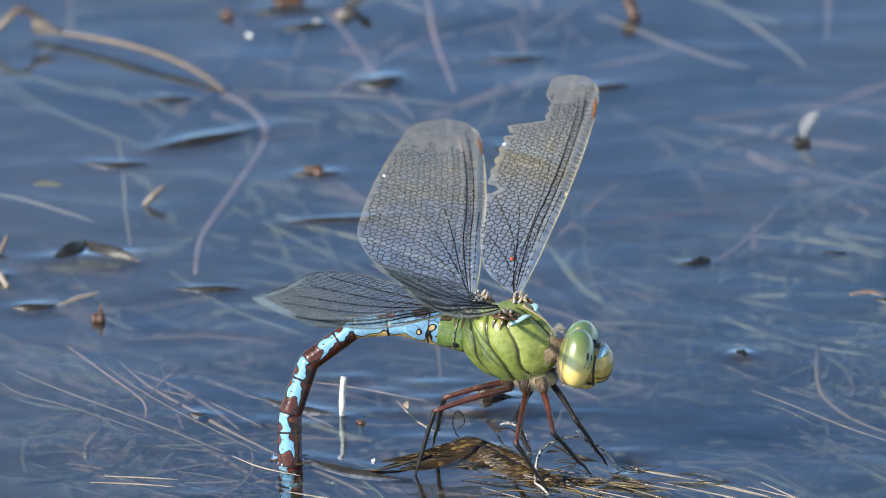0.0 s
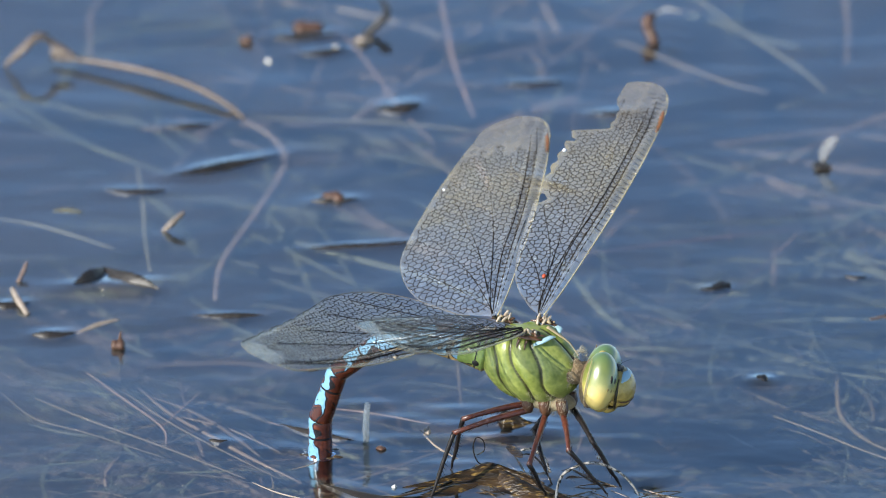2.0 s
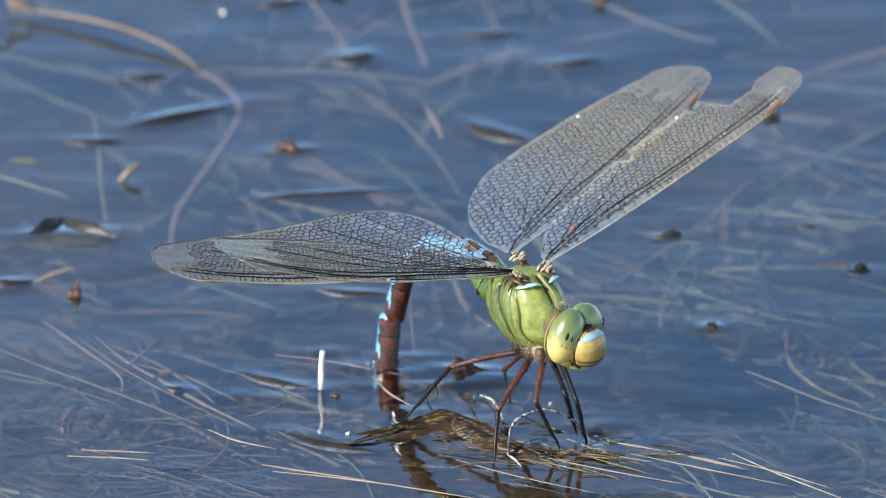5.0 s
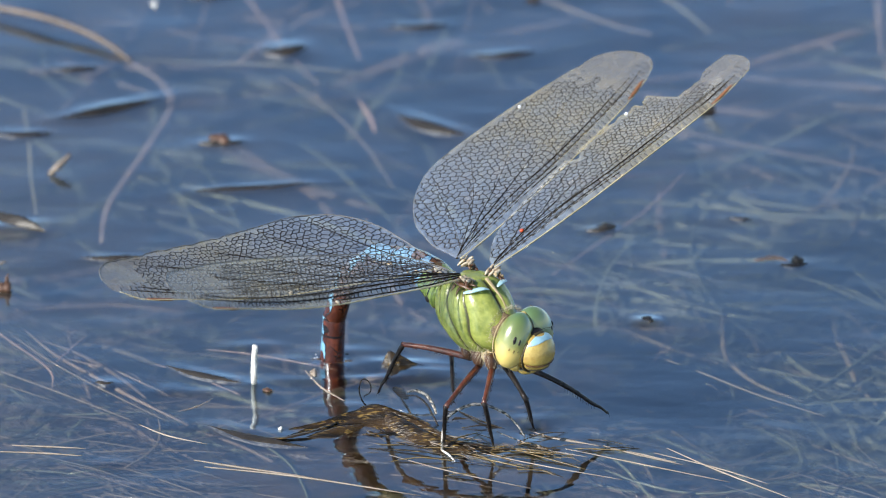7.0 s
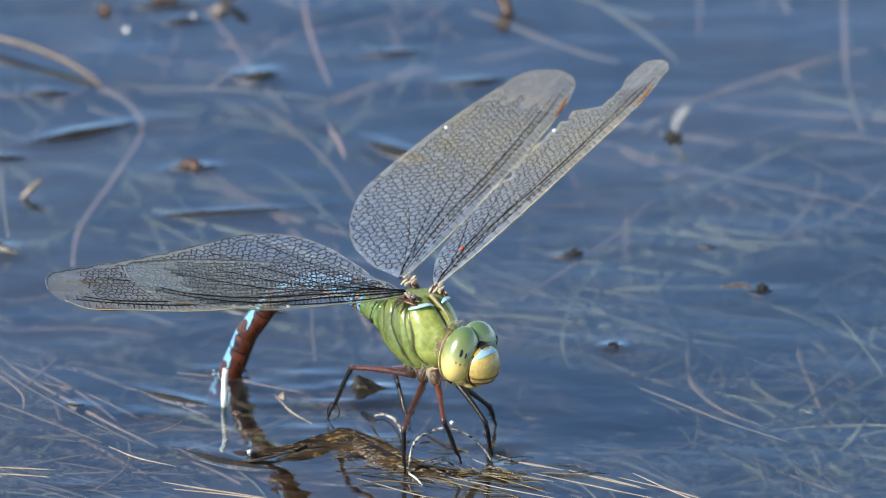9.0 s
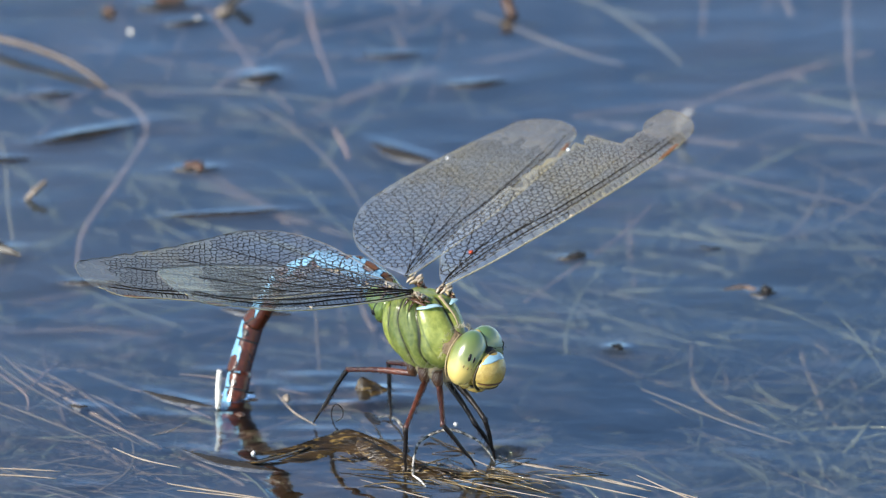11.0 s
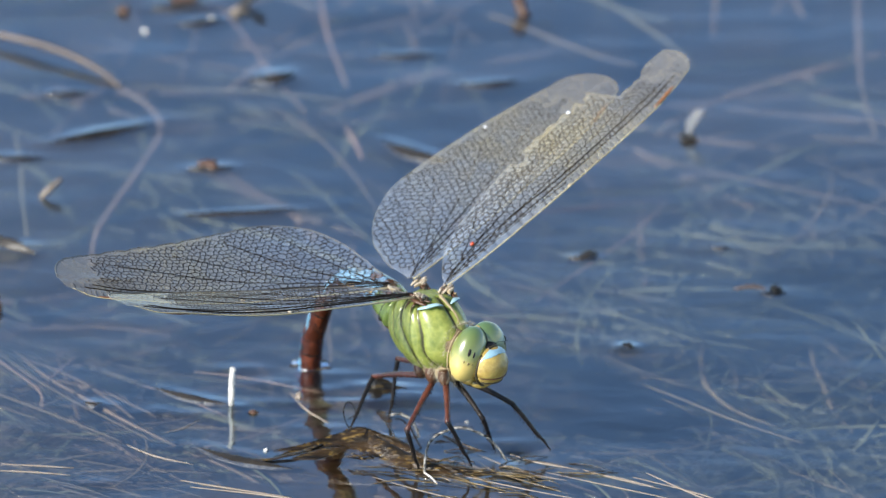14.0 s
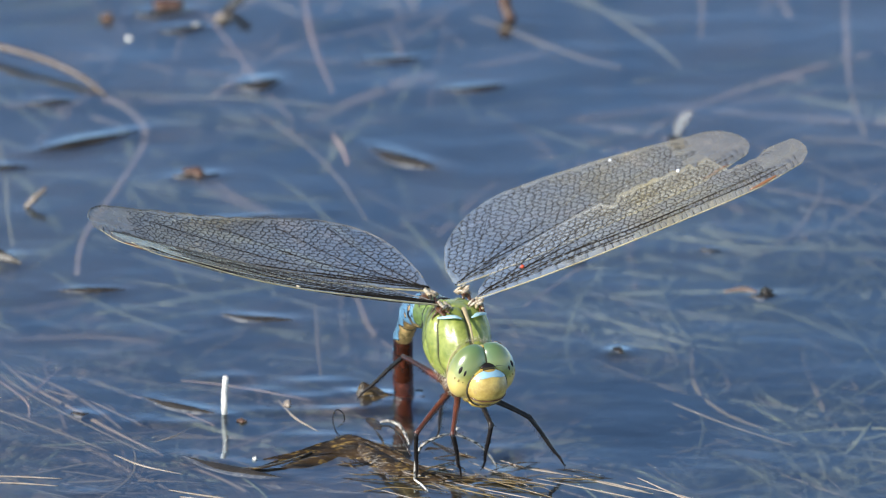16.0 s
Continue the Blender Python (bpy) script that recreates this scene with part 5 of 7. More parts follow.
    # tendrils
    strand("tendril", [(-1.31, -5.82, 0.00), (-1.08, -5.09, 2.79), (-0.00, -4.55, 4.82), (3.45, -3.64, 5.83), (6.76, -2.55, 4.23), (8.76, -1.82, 2.03), (9.99, -1.82, 0.00)], [0.18, 0.20, 0.21, 0.20, 0.17, 0.11], MOTTLED, "pale mottled arched tendril", 40)
    strand("tendril", [(-6.03, 10.09, 1.36), (-4.63, 9.72, 1.70), (-3.24, 8.62, 1.36), (-2.47, 7.14, 0.68), (-2.00, 5.67, 0.00)], [0.16, 0.22, 0.24, 0.22, 0.15], MOTTLED, "pale mottled hooked tendril", 24)
    strand("tendril", [(-6.02, 6.96, 2.21), (-4.63, 5.86, 2.63), (-3.31, 4.39, 2.04), (-2.46, 2.92, 1.02), (-1.77, 1.83, 0.00)], [0.08, 0.12, 0.13, 0.12], BLACK_LEG, "dark hooked tendril", 24)
    strand("tendril", [(-11.04, 7.70, 0.00), (-12.05, 8.06, 0.85), (-12.52, 8.43, 2.55), (-12.05, 8.43, 4.00), (-11.13, 8.43, 3.57), (-10.97, 8.43, 2.21), (-11.90, 8.43, 1.45)], [0.10, 0.09, 0.08, 0.07], BLACK_LEG, "dark looped tendril", 36)
    strand("tendril", [(-1.31, -5.82, 0.00), (-0.39, -7.91, 0.30), (0.45, -9.64, 0.10)], [0.14, 0.16, 0.1], WHITE, "pale tendril foot", 10)


def build_undergrowth():
    """Uncounted fine weed in clumps below the surface, thin straw nearer the insect."""
    for seed, m, label, clumps, zs in ((1, FINE_OLIVE, "sprays of olive weed under the water", 212, (-11, -2.2)), (2, FINE_PINK, "clumps of pinkish weed under the water", 95, (-9, -1.8)),
                                       (3, FINE_STRAW, "thin straw scattered under the water's skin", 90, (-5.0, -1.2))):
        rng = random.Random(seed)
        bits = []
        for n in range(clumps):
            u = rng.random()
            cy = -24 + 205 * u ** (2.0 if seed < 3 else 2.6)
            cx = rng.uniform(-72, 72) if seed != 2 else rng.uniform(-74, 30)
            if -26 < cx < 10 and cy > 15 and rng.random() < 0.5:
                cx = rng.choice((rng.uniform(14, 72), rng.uniform(-72, -30)))
            if n >= 175:   # a thicker stand beyond the insect's head
                cx, cy = rng.uniform(20, 70), rng.uniform(12, 72)
            elif cy > 55 and rng.random() < 0.74:
                continue
            spread = rng.uniform(4, 11) * (1 + cy / 150)
            heading = rng.gauss(-0.15, 0.45) if cy < 8 or seed == 3 and cy < 20 and cx < 10 else rng.uniform(0, 6.28)
            depth = rng.uniform(*zs) - (3.0 if cy > 12 else 0.0)
            for _s in range(rng.randint(6, 12)):
                turn = heading + rng.gauss(0, 0.45)
                ln = rng.uniform(8, 28 if seed == 3 else 36) * (1 + cy / 150)
                p = np.array((cx + rng.gauss(0, spread), cy + rng.gauss(0, spread * 0.8), depth + rng.gauss(0, 0.6)))
                pts = [p]
                bend = rng.gauss(0, 0.13 if seed == 3 or cy > 30 else 0.22)
                for _k in range(4):
                    turn += bend + rng.gauss(0, 0.09)
                    pts.append(pts[-1] + np.array((math.cos(turn), math.sin(turn), rng.gauss(0, 0.05))) * ln / 4)
                for q in pts:
                    q[2] = min(q[2], -1.2 if seed < 3 else -0.7)
                r = (0.11 + 0.34 * rng.random() ** 2.0) * (1 + cy / 110) * (0.75 if seed == 3 else 1)
                for q in pts:
                    q[2] = min(q[2], -r - 0.15)
                bits.append(tube_data(spline(pts, 14), [r * 0.5, r, r, r * 0.8, r * 0.3], 5))
                if seed < 3 and rng.random() < 0.45:
                    i = rng.choice((1, 2, 3))
                    t2 = turn + rng.choice((-1, 1)) * rng.uniform(0.5, 1.0)
                    l2 = rng.uniform(2, 7) * (1 + cy / 150)
                    q = pts[i] + np.array((math.cos(t2) * l2, math.sin(t2) * l2, 0))
                    bits.append(tube_data([pts[i], (pts[i] + q) / 2 + np.array((0.3, 0.2, 0)), q], [r * 0.7, r * 0.5, r * 0.2], 5))
        name = "fine_weed" if seed < 3 else "fine_straw"
        tagged(thing(name, mesh(name, *join(*bits)), m, label, "water weed"), kind="stuff")


def build_collar():
    """Ring of water drawn up round the abdomen where it dips in, with bubbles."""
    rng = random.Random(8)
    prof = [(1.30, 0.20), (1.42, 0.15), (1.58, 0.09), (1.78, 0.04), (2.0, 0.015), (2.3, 0.0)]
    segs = 40
    verts = [(r * math.cos(2 * math.pi * k / segs) * (1 + (0.18 * math.sin(6 * math.pi * k / segs) + 0.12 * math.sin(10 * math.pi * k / segs + 1)) * (r > 1.6)), r * math.sin(2 * math.pi * k / segs), h + 0.01) for r, h in prof for k in range(segs)]
    faces = [(i * segs + k, i * segs + (k + 1) % segs, (i + 1) * segs + (k + 1) % segs, (i + 1) * segs + k) for i in range(len(prof) - 1) for k in range(segs)]
    collar = thing("water_collar", mesh("water_collar", verts, faces), WATER, "raised ring of water and bubbles round the abdomen", "water")
    for _ in range(12):
        a, r = rng.uniform(0, 6.28), rng.uniform(1.5, 2.8)
        b = rng.uniform(0.06, 0.16)
        part("bubble", mesh("bubble", *ball_data((r * math.cos(a), r * math.sin(a), 0.10), (b, b, b * 0.6), 8, 12)), DEW, collar, "tiny bright bubble")
    for _ in range(9):
        a, r = rng.uniform(0, 6.28), rng.uniform(1.6, 2.9)
        b = rng.uniform(0.2, 0.45)
        part("weed_bit", mesh("weed_bit", *ball_data((r * math.cos(a), r * math.sin(a), 0.02), (b * 1.6, b, 0.14), 8, 12)), RAFT, collar, "brown bit of weed")
    parts["collar"] = collar


build_collar()
build_stems()
build_swell_shades()
build_raft()
build_undergrowth()


# ---- movement ----
def motions():
    """Keys everything that moves: the dragonfly and its parts."""
    walk(dragonfly, [
        at(0, -5.93, 3.03, 18.00, 1.37, 0.51, -22.99), at(0.5, -6.27, 2.67, 18.00, -2.01, 1.23, -20.14),
        at(1, -5.76, 3.74, 18.01, 0.95, 2.16, -23.07), at(1.5, -5.92, 4.31, 18.01, 1.55, 3.33, -20.85),
        at(2, -5.70, 4.62, 18.00, -1.01, 3.29, -21.25), at(2.5, -2.93, 7.31, 17.99, -2.91, 3.37, -48.42),
        at(3, -2.20, 7.10, 18.00, -5.52, -1.30, -49.42), at(3.5, -2.89, 0.54, 17.99, 3.59, 1.03, -49.59),
        at(4, -0.38, 7.57, 17.99, -2.15, 5.02, -49.48), at(6.5, 1.60, 3.28, 17.99, 0.51, 1.70, -52.05),
        at(7, 2.65, 2.76, 17.99, -0.16, 2.33, -51.51), at(7.5, 2.61, 4.04, 18.00, -1.31, 0.03, -52.42),
        at(8, 0.88, 3.94, 18.00, -0.81, -0.10, -50.24), at(8.5, 0.27, 4.20, 18.00, -1.84, 0.34, -49.66),
        at(9, -0.65, 5.06, 18.00, -2.14, 0.26, -49.48), at(11.5, -0.43, 6.64, 18.00, -6.00, 5.32, -46.95),
        at(12, -0.27, 7.43, 18.00, -5.81, 3.83, -50.67), at(12.5, -1.17, 6.92, 18.00, -4.32, 1.58, -49.87),
        at(13, -0.90, 3.70, 17.99, -0.01, -1.67, -50.40), at(13.5, -0.81, 3.31, 18.00, -1.23, -0.39, -50.02),
        at(14, -1.51, 4.94, 18.00, -2.97, -0.17, -49.85), at(14.5, -0.09, 3.98, 18.00, 3.11, 0.52, -51.92),
        at(15, -2.14, 5.74, 18.00, 2.97, 2.48, -60.24), at(15.5, 0.74, 4.77, 18.00, 3.57, 0.71, -66.30),
        at(16, 4.19, 4.06, 18.00, -2.32, 2.87, -71.64),
    ])
    walk(parts["wing LF"], [
        at(0, 2.01, 2.63, 5.10, -3.49, -13.53, 99.11), at(0.5, 2.01, 2.63, 5.10, -8.81, -17.30, 97.10),
        at(1, 2.01, 2.63, 5.10, -2.18, -14.95, 96.81), at(1.5, 2.01, 2.63, 5.10, -1.23, -14.61, 90.40),
        at(2, 2.01, 2.63, 5.10, -2.12, -19.45, 89.29), at(2.5, 2.01, 2.63, 5.10, 1.83, -23.75, 93.72),
        at(3, 2.01, 2.63, 5.10, -7.71, -24.61, 93.49), at(3.5, 2.01, 2.63, 5.10, 2.66, -29.96, 88.60),
        at(4, 2.01, 2.63, 5.10, 1.51, -22.57, 88.30), at(6.5, 2.01, 2.63, 5.10, -9.14, -20.49, 91.97),
        at(7, 2.01, 2.63, 5.10, -8.30, -21.75, 90.76), at(7.5, 2.01, 2.63, 5.10, -14.50, -21.72, 92.54),
        at(8, 2.01, 2.63, 5.10, 4.31, -23.13, 90.01), at(8.5, 2.01, 2.63, 5.10, -4.06, -23.92, 89.69),
        at(9, 2.01, 2.63, 5.10, -16.20, -26.60, 93.20), at(11.5, 2.01, 2.63, 5.10, 4.34, -16.34, 90.30),
        at(12, 2.01, 2.63, 5.10, -5.44, -22.90, 93.37), at(12.5, 2.01, 2.63, 5.10, 0.96, -25.75, 93.17),
        at(13, 2.01, 2.63, 5.10, -6.18, -25.68, 91.57), at(13.5, 2.01, 2.63, 5.10, -12.70, -22.75, 90.36),
        at(14, 2.01, 2.63, 5.10, 1.85, -29.56, 88.48), at(14.5, 2.01, 2.63, 5.10, -6.55, -21.58, 87.61),
        at(15, 2.01, 2.63, 5.10, -12.19, -19.80, 83.67), at(15.5, 2.01, 2.63, 5.10, 2.47, -21.93, 88.52),
        at(16, 2.01, 2.63, 5.10, 3.78, -21.20, 86.81),
    ])
    walk(parts["wing LH"], [
        at(0, -4.27, 1.89, 4.13, 2.99, -5.81, 112.54), at(0.5, -4.27, 1.89, 4.13, -4.76, -9.91, 110.63),
        at(1, -4.27, 1.89, 4.13, -6.31, -8.47, 111.34), at(1.5, -4.27, 1.89, 4.13, -12.64, -9.23, 104.52),
        at(2, -4.27, 1.89, 4.13, -13.17, -13.30, 102.83), at(2.5, -4.27, 1.89, 4.13, -7.26, -17.63, 107.93),
        at(3, -4.27, 1.89, 4.13, -2.68, -17.49, 105.52), at(3.5, -4.27, 1.89, 4.13, 6.79, -23.23, 101.46),
        at(4, -4.27, 1.89, 4.13, -8.84, -15.26, 100.34), at(6.5, -4.27, 1.89, 4.13, -2.89, -16.44, 105.18),
        at(7, -4.27, 1.89, 4.13, -2.88, -17.36, 104.10), at(7.5, -4.27, 1.89, 4.13, -4.69, -19.08, 105.97),
        at(8, -4.27, 1.89, 4.13, -0.13, -17.84, 103.67), at(8.5, -4.27, 1.89, 4.13, -0.99, -17.51, 102.22),
        at(9, -4.27, 1.89, 4.13, -1.86, -19.65, 105.99), at(11.5, -4.27, 1.89, 4.13, -5.85, -9.51, 105.87),
        at(12, -4.27, 1.89, 4.13, -6.81, -14.80, 100.82), at(12.5, -4.27, 1.89, 4.13, -10.95, -15.14, 106.39),
        at(13, -4.27, 1.89, 4.13, -3.04, -17.94, 104.01), at(13.5, -4.27, 1.89, 4.13, -0.42, -22.33, 104.80),
        at(14, -4.27, 1.89, 4.13, 0.15, -21.95, 98.45), at(14.5, -4.27, 1.89, 4.13, 3.68, -17.60, 98.99),
        at(15, -4.27, 1.89, 4.13, -3.57, -18.67, 93.23), at(15.5, -4.27, 1.89, 4.13, -0.41, -16.48, 91.13),
        at(16, -4.27, 1.89, 4.13, 0.32, -16.09, 98.53),
    ])
    walk(parts["wing RF"], [
        at(0, 1.40, -2.30, 4.70, 148.64, -25.91, -82.58), at(0.5, 1.40, -2.30, 4.70, 153.33, -21.86, -85.77),
        at(1, 1.40, -2.30, 4.70, 154.08, -22.69, -83.90), at(1.5, 1.40, -2.30, 4.70, 156.19, -20.12, -88.68),
        at(2, 1.40, -2.30, 4.70, 165.05, -17.90, -91.13), at(2.5, 1.40, -2.30, 4.70, 175.87, -16.21, -83.99),
        at(3, 1.40, -2.30, 4.70, 161.69, -11.31, -88.27), at(3.5, 1.40, -2.30, 4.70, 179.47, -10.67, -77.83),
        at(4, 1.40, -2.30, 4.70, 179.80, -13.05, -95.53), at(6.5, 1.40, -2.30, 4.70, 162.40, -10.97, -87.50),
        at(7, 1.40, -2.30, 4.70, 161.57, -10.96, -87.70), at(7.5, 1.40, -2.30, 4.70, 155.89, -12.81, -87.26),
        at(8, 1.40, -2.30, 4.70, 155.40, -11.12, -88.25), at(8.5, 1.40, -2.30, 4.70, 156.40, -11.27, -89.33),
        at(9, 1.40, -2.30, 4.70, 158.77, -13.38, -87.62), at(11.5, 1.40, -2.30, 4.70, 166.77, -11.80, -85.26),
        at(12, 1.40, -2.30, 4.70, 163.14, -18.07, -92.14), at(12.5, 1.40, -2.30, 4.70, 164.03, -11.41, -99.26),
        at(13, 1.40, -2.30, 4.70, 160.41, -15.02, -92.91), at(13.5, 1.40, -2.30, 4.70, 179.17, -11.77, -87.81),
        at(14, 1.40, -2.30, 4.70, -179.41, -8.84, -92.00), at(14.5, 1.40, -2.30, 4.70, 168.92, -13.96, -96.78),
        at(15, 1.40, -2.30, 4.70, -176.75, -18.25, -86.26), at(15.5, 1.40, -2.30, 4.70, 153.46, -18.94, -96.19),
        at(16, 1.40, -2.30, 4.70, -172.03, -17.90, -84.57),
    ])
    walk(parts["wing RH"], [
        at(0, -4.27, -2.29, 4.00, 168.75, -19.59, -95.93), at(0.5, -4.27, -2.29, 4.00, 169.68, -15.18, -98.50),
        at(1, -4.27, -2.29, 4.00, 168.23, -17.10, -97.93), at(1.5, -4.27, -2.29, 4.00, 169.66, -14.52, -102.33),
        at(2, -4.27, -2.29, 4.00, 170.91, -10.28, -104.90), at(2.5, -4.27, -2.29, 4.00, 170.03, -3.96, -100.24),
        at(3, -4.27, -2.29, 4.00, 169.61, -3.85, -102.72), at(3.5, -4.27, -2.29, 4.00, 171.30, -3.39, -100.85),
        at(4, -4.27, -2.29, 4.00, 174.95, -3.62, -109.26), at(6.5, -4.27, -2.29, 4.00, 169.60, -4.68, -103.19),
        at(7, -4.27, -2.29, 4.00, 169.16, -4.06, -103.52), at(7.5, -4.27, -2.29, 4.00, 167.75, -3.04, -105.08),
        at(8, -4.27, -2.29, 4.00, 165.79, -6.26, -104.04), at(8.5, -4.27, -2.29, 4.00, 165.50, -5.84, -105.63),
        at(9, -4.27, -2.29, 4.00, 168.23, -3.76, -106.02), at(11.5, -4.27, -2.29, 4.00, 175.00, -6.17, -100.05),
        at(12, -4.27, -2.29, 4.00, -172.09, -6.82, -105.35), at(12.5, -4.27, -2.29, 4.00, 170.78, -5.87, -107.40),
        at(13, -4.27, -2.29, 4.00, 167.67, -6.75, -107.12), at(13.5, -4.27, -2.29, 4.00, 166.81, -4.47, -107.49),
        at(14, -4.27, -2.29, 4.00, 164.83, -4.00, -108.47), at(14.5, -4.27, -2.29, 4.00, 167.33, -5.98, -107.91),
        at(15, -4.27, -2.29, 4.00, 174.60, -10.91, -96.04), at(15.5, -4.27, -2.29, 4.00, -161.42, -11.99, -103.26),
        at(16, -4.27, -2.29, 4.00, 174.48, -10.62, -100.15),
    ])
    walk(parts["leg RH"], [
        at(0, 1.90, -1.50, -7.10, -6.95, 12.89, -145.14), at(0.5, 1.90, -1.50, -7.10, -6.69, 13.80, -146.90),
        at(1, 1.90, -1.50, -7.10, -6.25, 21.10, -151.56), at(1.5, 1.90, -1.50, -7.10, -5.85, 15.04, -151.86),
        at(2, 1.90, -1.50, -7.10, -6.70, 17.27, -147.93), at(2.5, 1.90, -1.50, -7.10, -6.36, 12.01, -148.33),
        at(3, 1.90, -1.50, -7.10, -6.13, 13.73, -150.04), at(3.5, 1.90, -1.50, -7.10, -5.75, 4.04, -150.27),
        at(4, 1.90, -1.50, -7.10, -7.27, 25.22, -147.93), at(6.5, 1.90, -1.50, -7.10, -5.53, 18.14, -154.36),
        at(7, 1.90, -1.50, -7.10, -3.82, 5.39, -160.96), at(7.5, 1.90, -1.50, -7.10, -4.81, 9.89, -156.33),
        at(8, 1.90, -1.50, -7.10, -3.43, -1.54, -162.47), at(8.5, 1.90, -1.50, -7.10, -2.50, -1.70, -167.31),
        at(9, 1.90, -1.50, -7.10, -2.71, 9.72, -166.95), at(11.5, 1.90, -1.50, -7.10, -4.36, 19.88, -160.51),
        at(12, 1.90, -1.50, -7.10, -6.96, 28.58, -150.98), at(12.5, 1.90, -1.50, -7.10, -6.19, 21.68, -152.04),
        at(13, 1.90, -1.50, -7.10, -6.37, 12.90, -148.48), at(13.5, 1.90, -1.50, -7.10, -6.26, 14.10, -149.41),
        at(14, 1.90, -1.50, -7.10, -0.30, 19.75, -178.70), at(14.5, 1.90, -1.50, -7.10, -4.30, -5.00, -157.64),
        at(15, 1.90, -1.50, -7.10, -2.11, 1.76, -169.48), at(15.5, 1.90, -1.50, -7.10, -1.18, 23.48, -175.05),
        at(16, 1.90, -1.50, -7.10, -2.89, 3.47, -165.57),
    ])
    walk(parts["shin RH"], [
        at(0, 10.59, 0.00, 0.00, 0.00, 51.08, 31.09), at(0.5, 10.59, 0.00, 0.00, -0.00, 60.05, 18.41),
        at(1, 10.59, 0.00, 0.00, -0.00, 26.52, 50.45), at(1.5, 10.59, 0.00, 0.00, -0.00, 43.46, 42.61),
        at(2, 10.59, 0.00, 0.00, 0.00, 48.70, 27.45), at(2.5, 10.59, 0.00, 0.00, 0.00, 55.68, 54.97),
        at(3, 10.59, 0.00, 0.00, -0.00, 53.56, 47.48), at(3.5, 10.59, 0.00, 0.00, 0.00, 63.98, -6.18),
        at(4, 10.59, 0.00, 0.00, -0.00, 15.78, 72.12), at(6.5, 10.59, 0.00, 0.00, 0.00, 34.89, 2.91),
        at(7, 10.59, 0.00, 0.00, -0.00, 59.73, 3.18), at(7.5, 10.59, 0.00, 0.00, -0.00, 56.50, -5.73),
        at(8, 10.59, 0.00, 0.00, 0.00, 75.92, 0.56), at(8.5, 10.59, 0.00, 0.00, -10.10, 80.40, -9.96),
        at(9, 10.59, 0.00, 0.00, -0.00, 57.34, 4.87), at(11.5, 10.59, 0.00, 0.00, -0.00, 48.54, 14.94),
        at(12, 10.59, 0.00, 0.00, 0.00, 24.04, 50.48), at(12.5, 10.59, 0.00, 0.00, -0.00, 40.85, 32.68),
        at(13, 10.59, 0.00, 0.00, 0.00, 42.79, 9.92), at(13.5, 10.59, 0.00, 0.00, 0.00, 44.30, 9.93),
        at(14, 10.59, 0.00, 0.00, 0.00, 37.11, 104.43), at(14.5, 10.59, 0.00, 0.00, 117.08, 81.70, 117.32),
        at(15, 10.59, 0.00, 0.00, 0.00, 52.84, 85.61), at(15.5, 10.59, 0.00, 0.00, 0.00, 34.74, 126.57),
        at(16, 10.59, 0.00, 0.00, 0.00, 46.16, 39.41),
    ])
    walk(parts["leg LH"], [
        at(0, 1.90, 1.50, -7.10, -5.96, 12.29, -150.62), at(0.5, 1.90, 1.50, -7.10, -4.68, 12.29, -157.41),
        at(1, 1.90, 1.50, -7.10, -6.42, 16.78, -149.30), at(1.5, 1.90, 1.50, -7.10, -7.36, 21.28, -145.73),
        at(2, 1.90, 1.50, -7.10, -6.18, 13.73, -149.74), at(2.5, 1.90, 1.50, -7.10, -1.24, 14.48, -174.30),
        at(3, 1.90, 1.50, -7.10, -0.49, 9.41, -177.68), at(3.5, 1.90, 1.50, -7.10, 3.01, 6.23, 165.16),
        at(4, 1.90, 1.50, -7.10, 2.76, 52.67, 173.79), at(6.5, 1.90, 1.50, -7.10, 2.47, 25.51, 169.84),
        at(7, 1.90, 1.50, -7.10, 2.09, 26.14, 171.49), at(7.5, 1.90, 1.50, -7.10, 0.67, 26.71, 177.30),
        at(8, 1.90, 1.50, -7.10, 2.81, 16.34, 167.19), at(8.5, 1.90, 1.50, -7.10, 2.16, 11.67, 169.78),
        at(9, 1.90, 1.50, -7.10, 2.37, 20.02, 169.61), at(11.5, 1.90, 1.50, -7.10, 2.41, 19.37, 169.34),
        at(12, 1.90, 1.50, -7.10, 1.79, 19.53, 172.13), at(12.5, 1.90, 1.50, -7.10, 1.67, 19.77, 172.68),
        at(13, 1.90, 1.50, -7.10, 0.19, 8.06, 179.06), at(13.5, 1.90, 1.50, -7.10, 0.59, 8.59, 177.18),
        at(14, 1.90, 1.50, -7.10, 1.40, 10.82, 173.38), at(14.5, 1.90, 1.50, -7.10, -0.97, 12.23, -175.45),
        at(15, 1.90, 1.50, -7.10, 0.75, 23.55, 176.86), at(15.5, 1.90, 1.50, -7.10, -1.58, 20.86, -173.18),
        at(16, 1.90, 1.50, -7.10, -0.67, 37.92, -177.78),
    ])
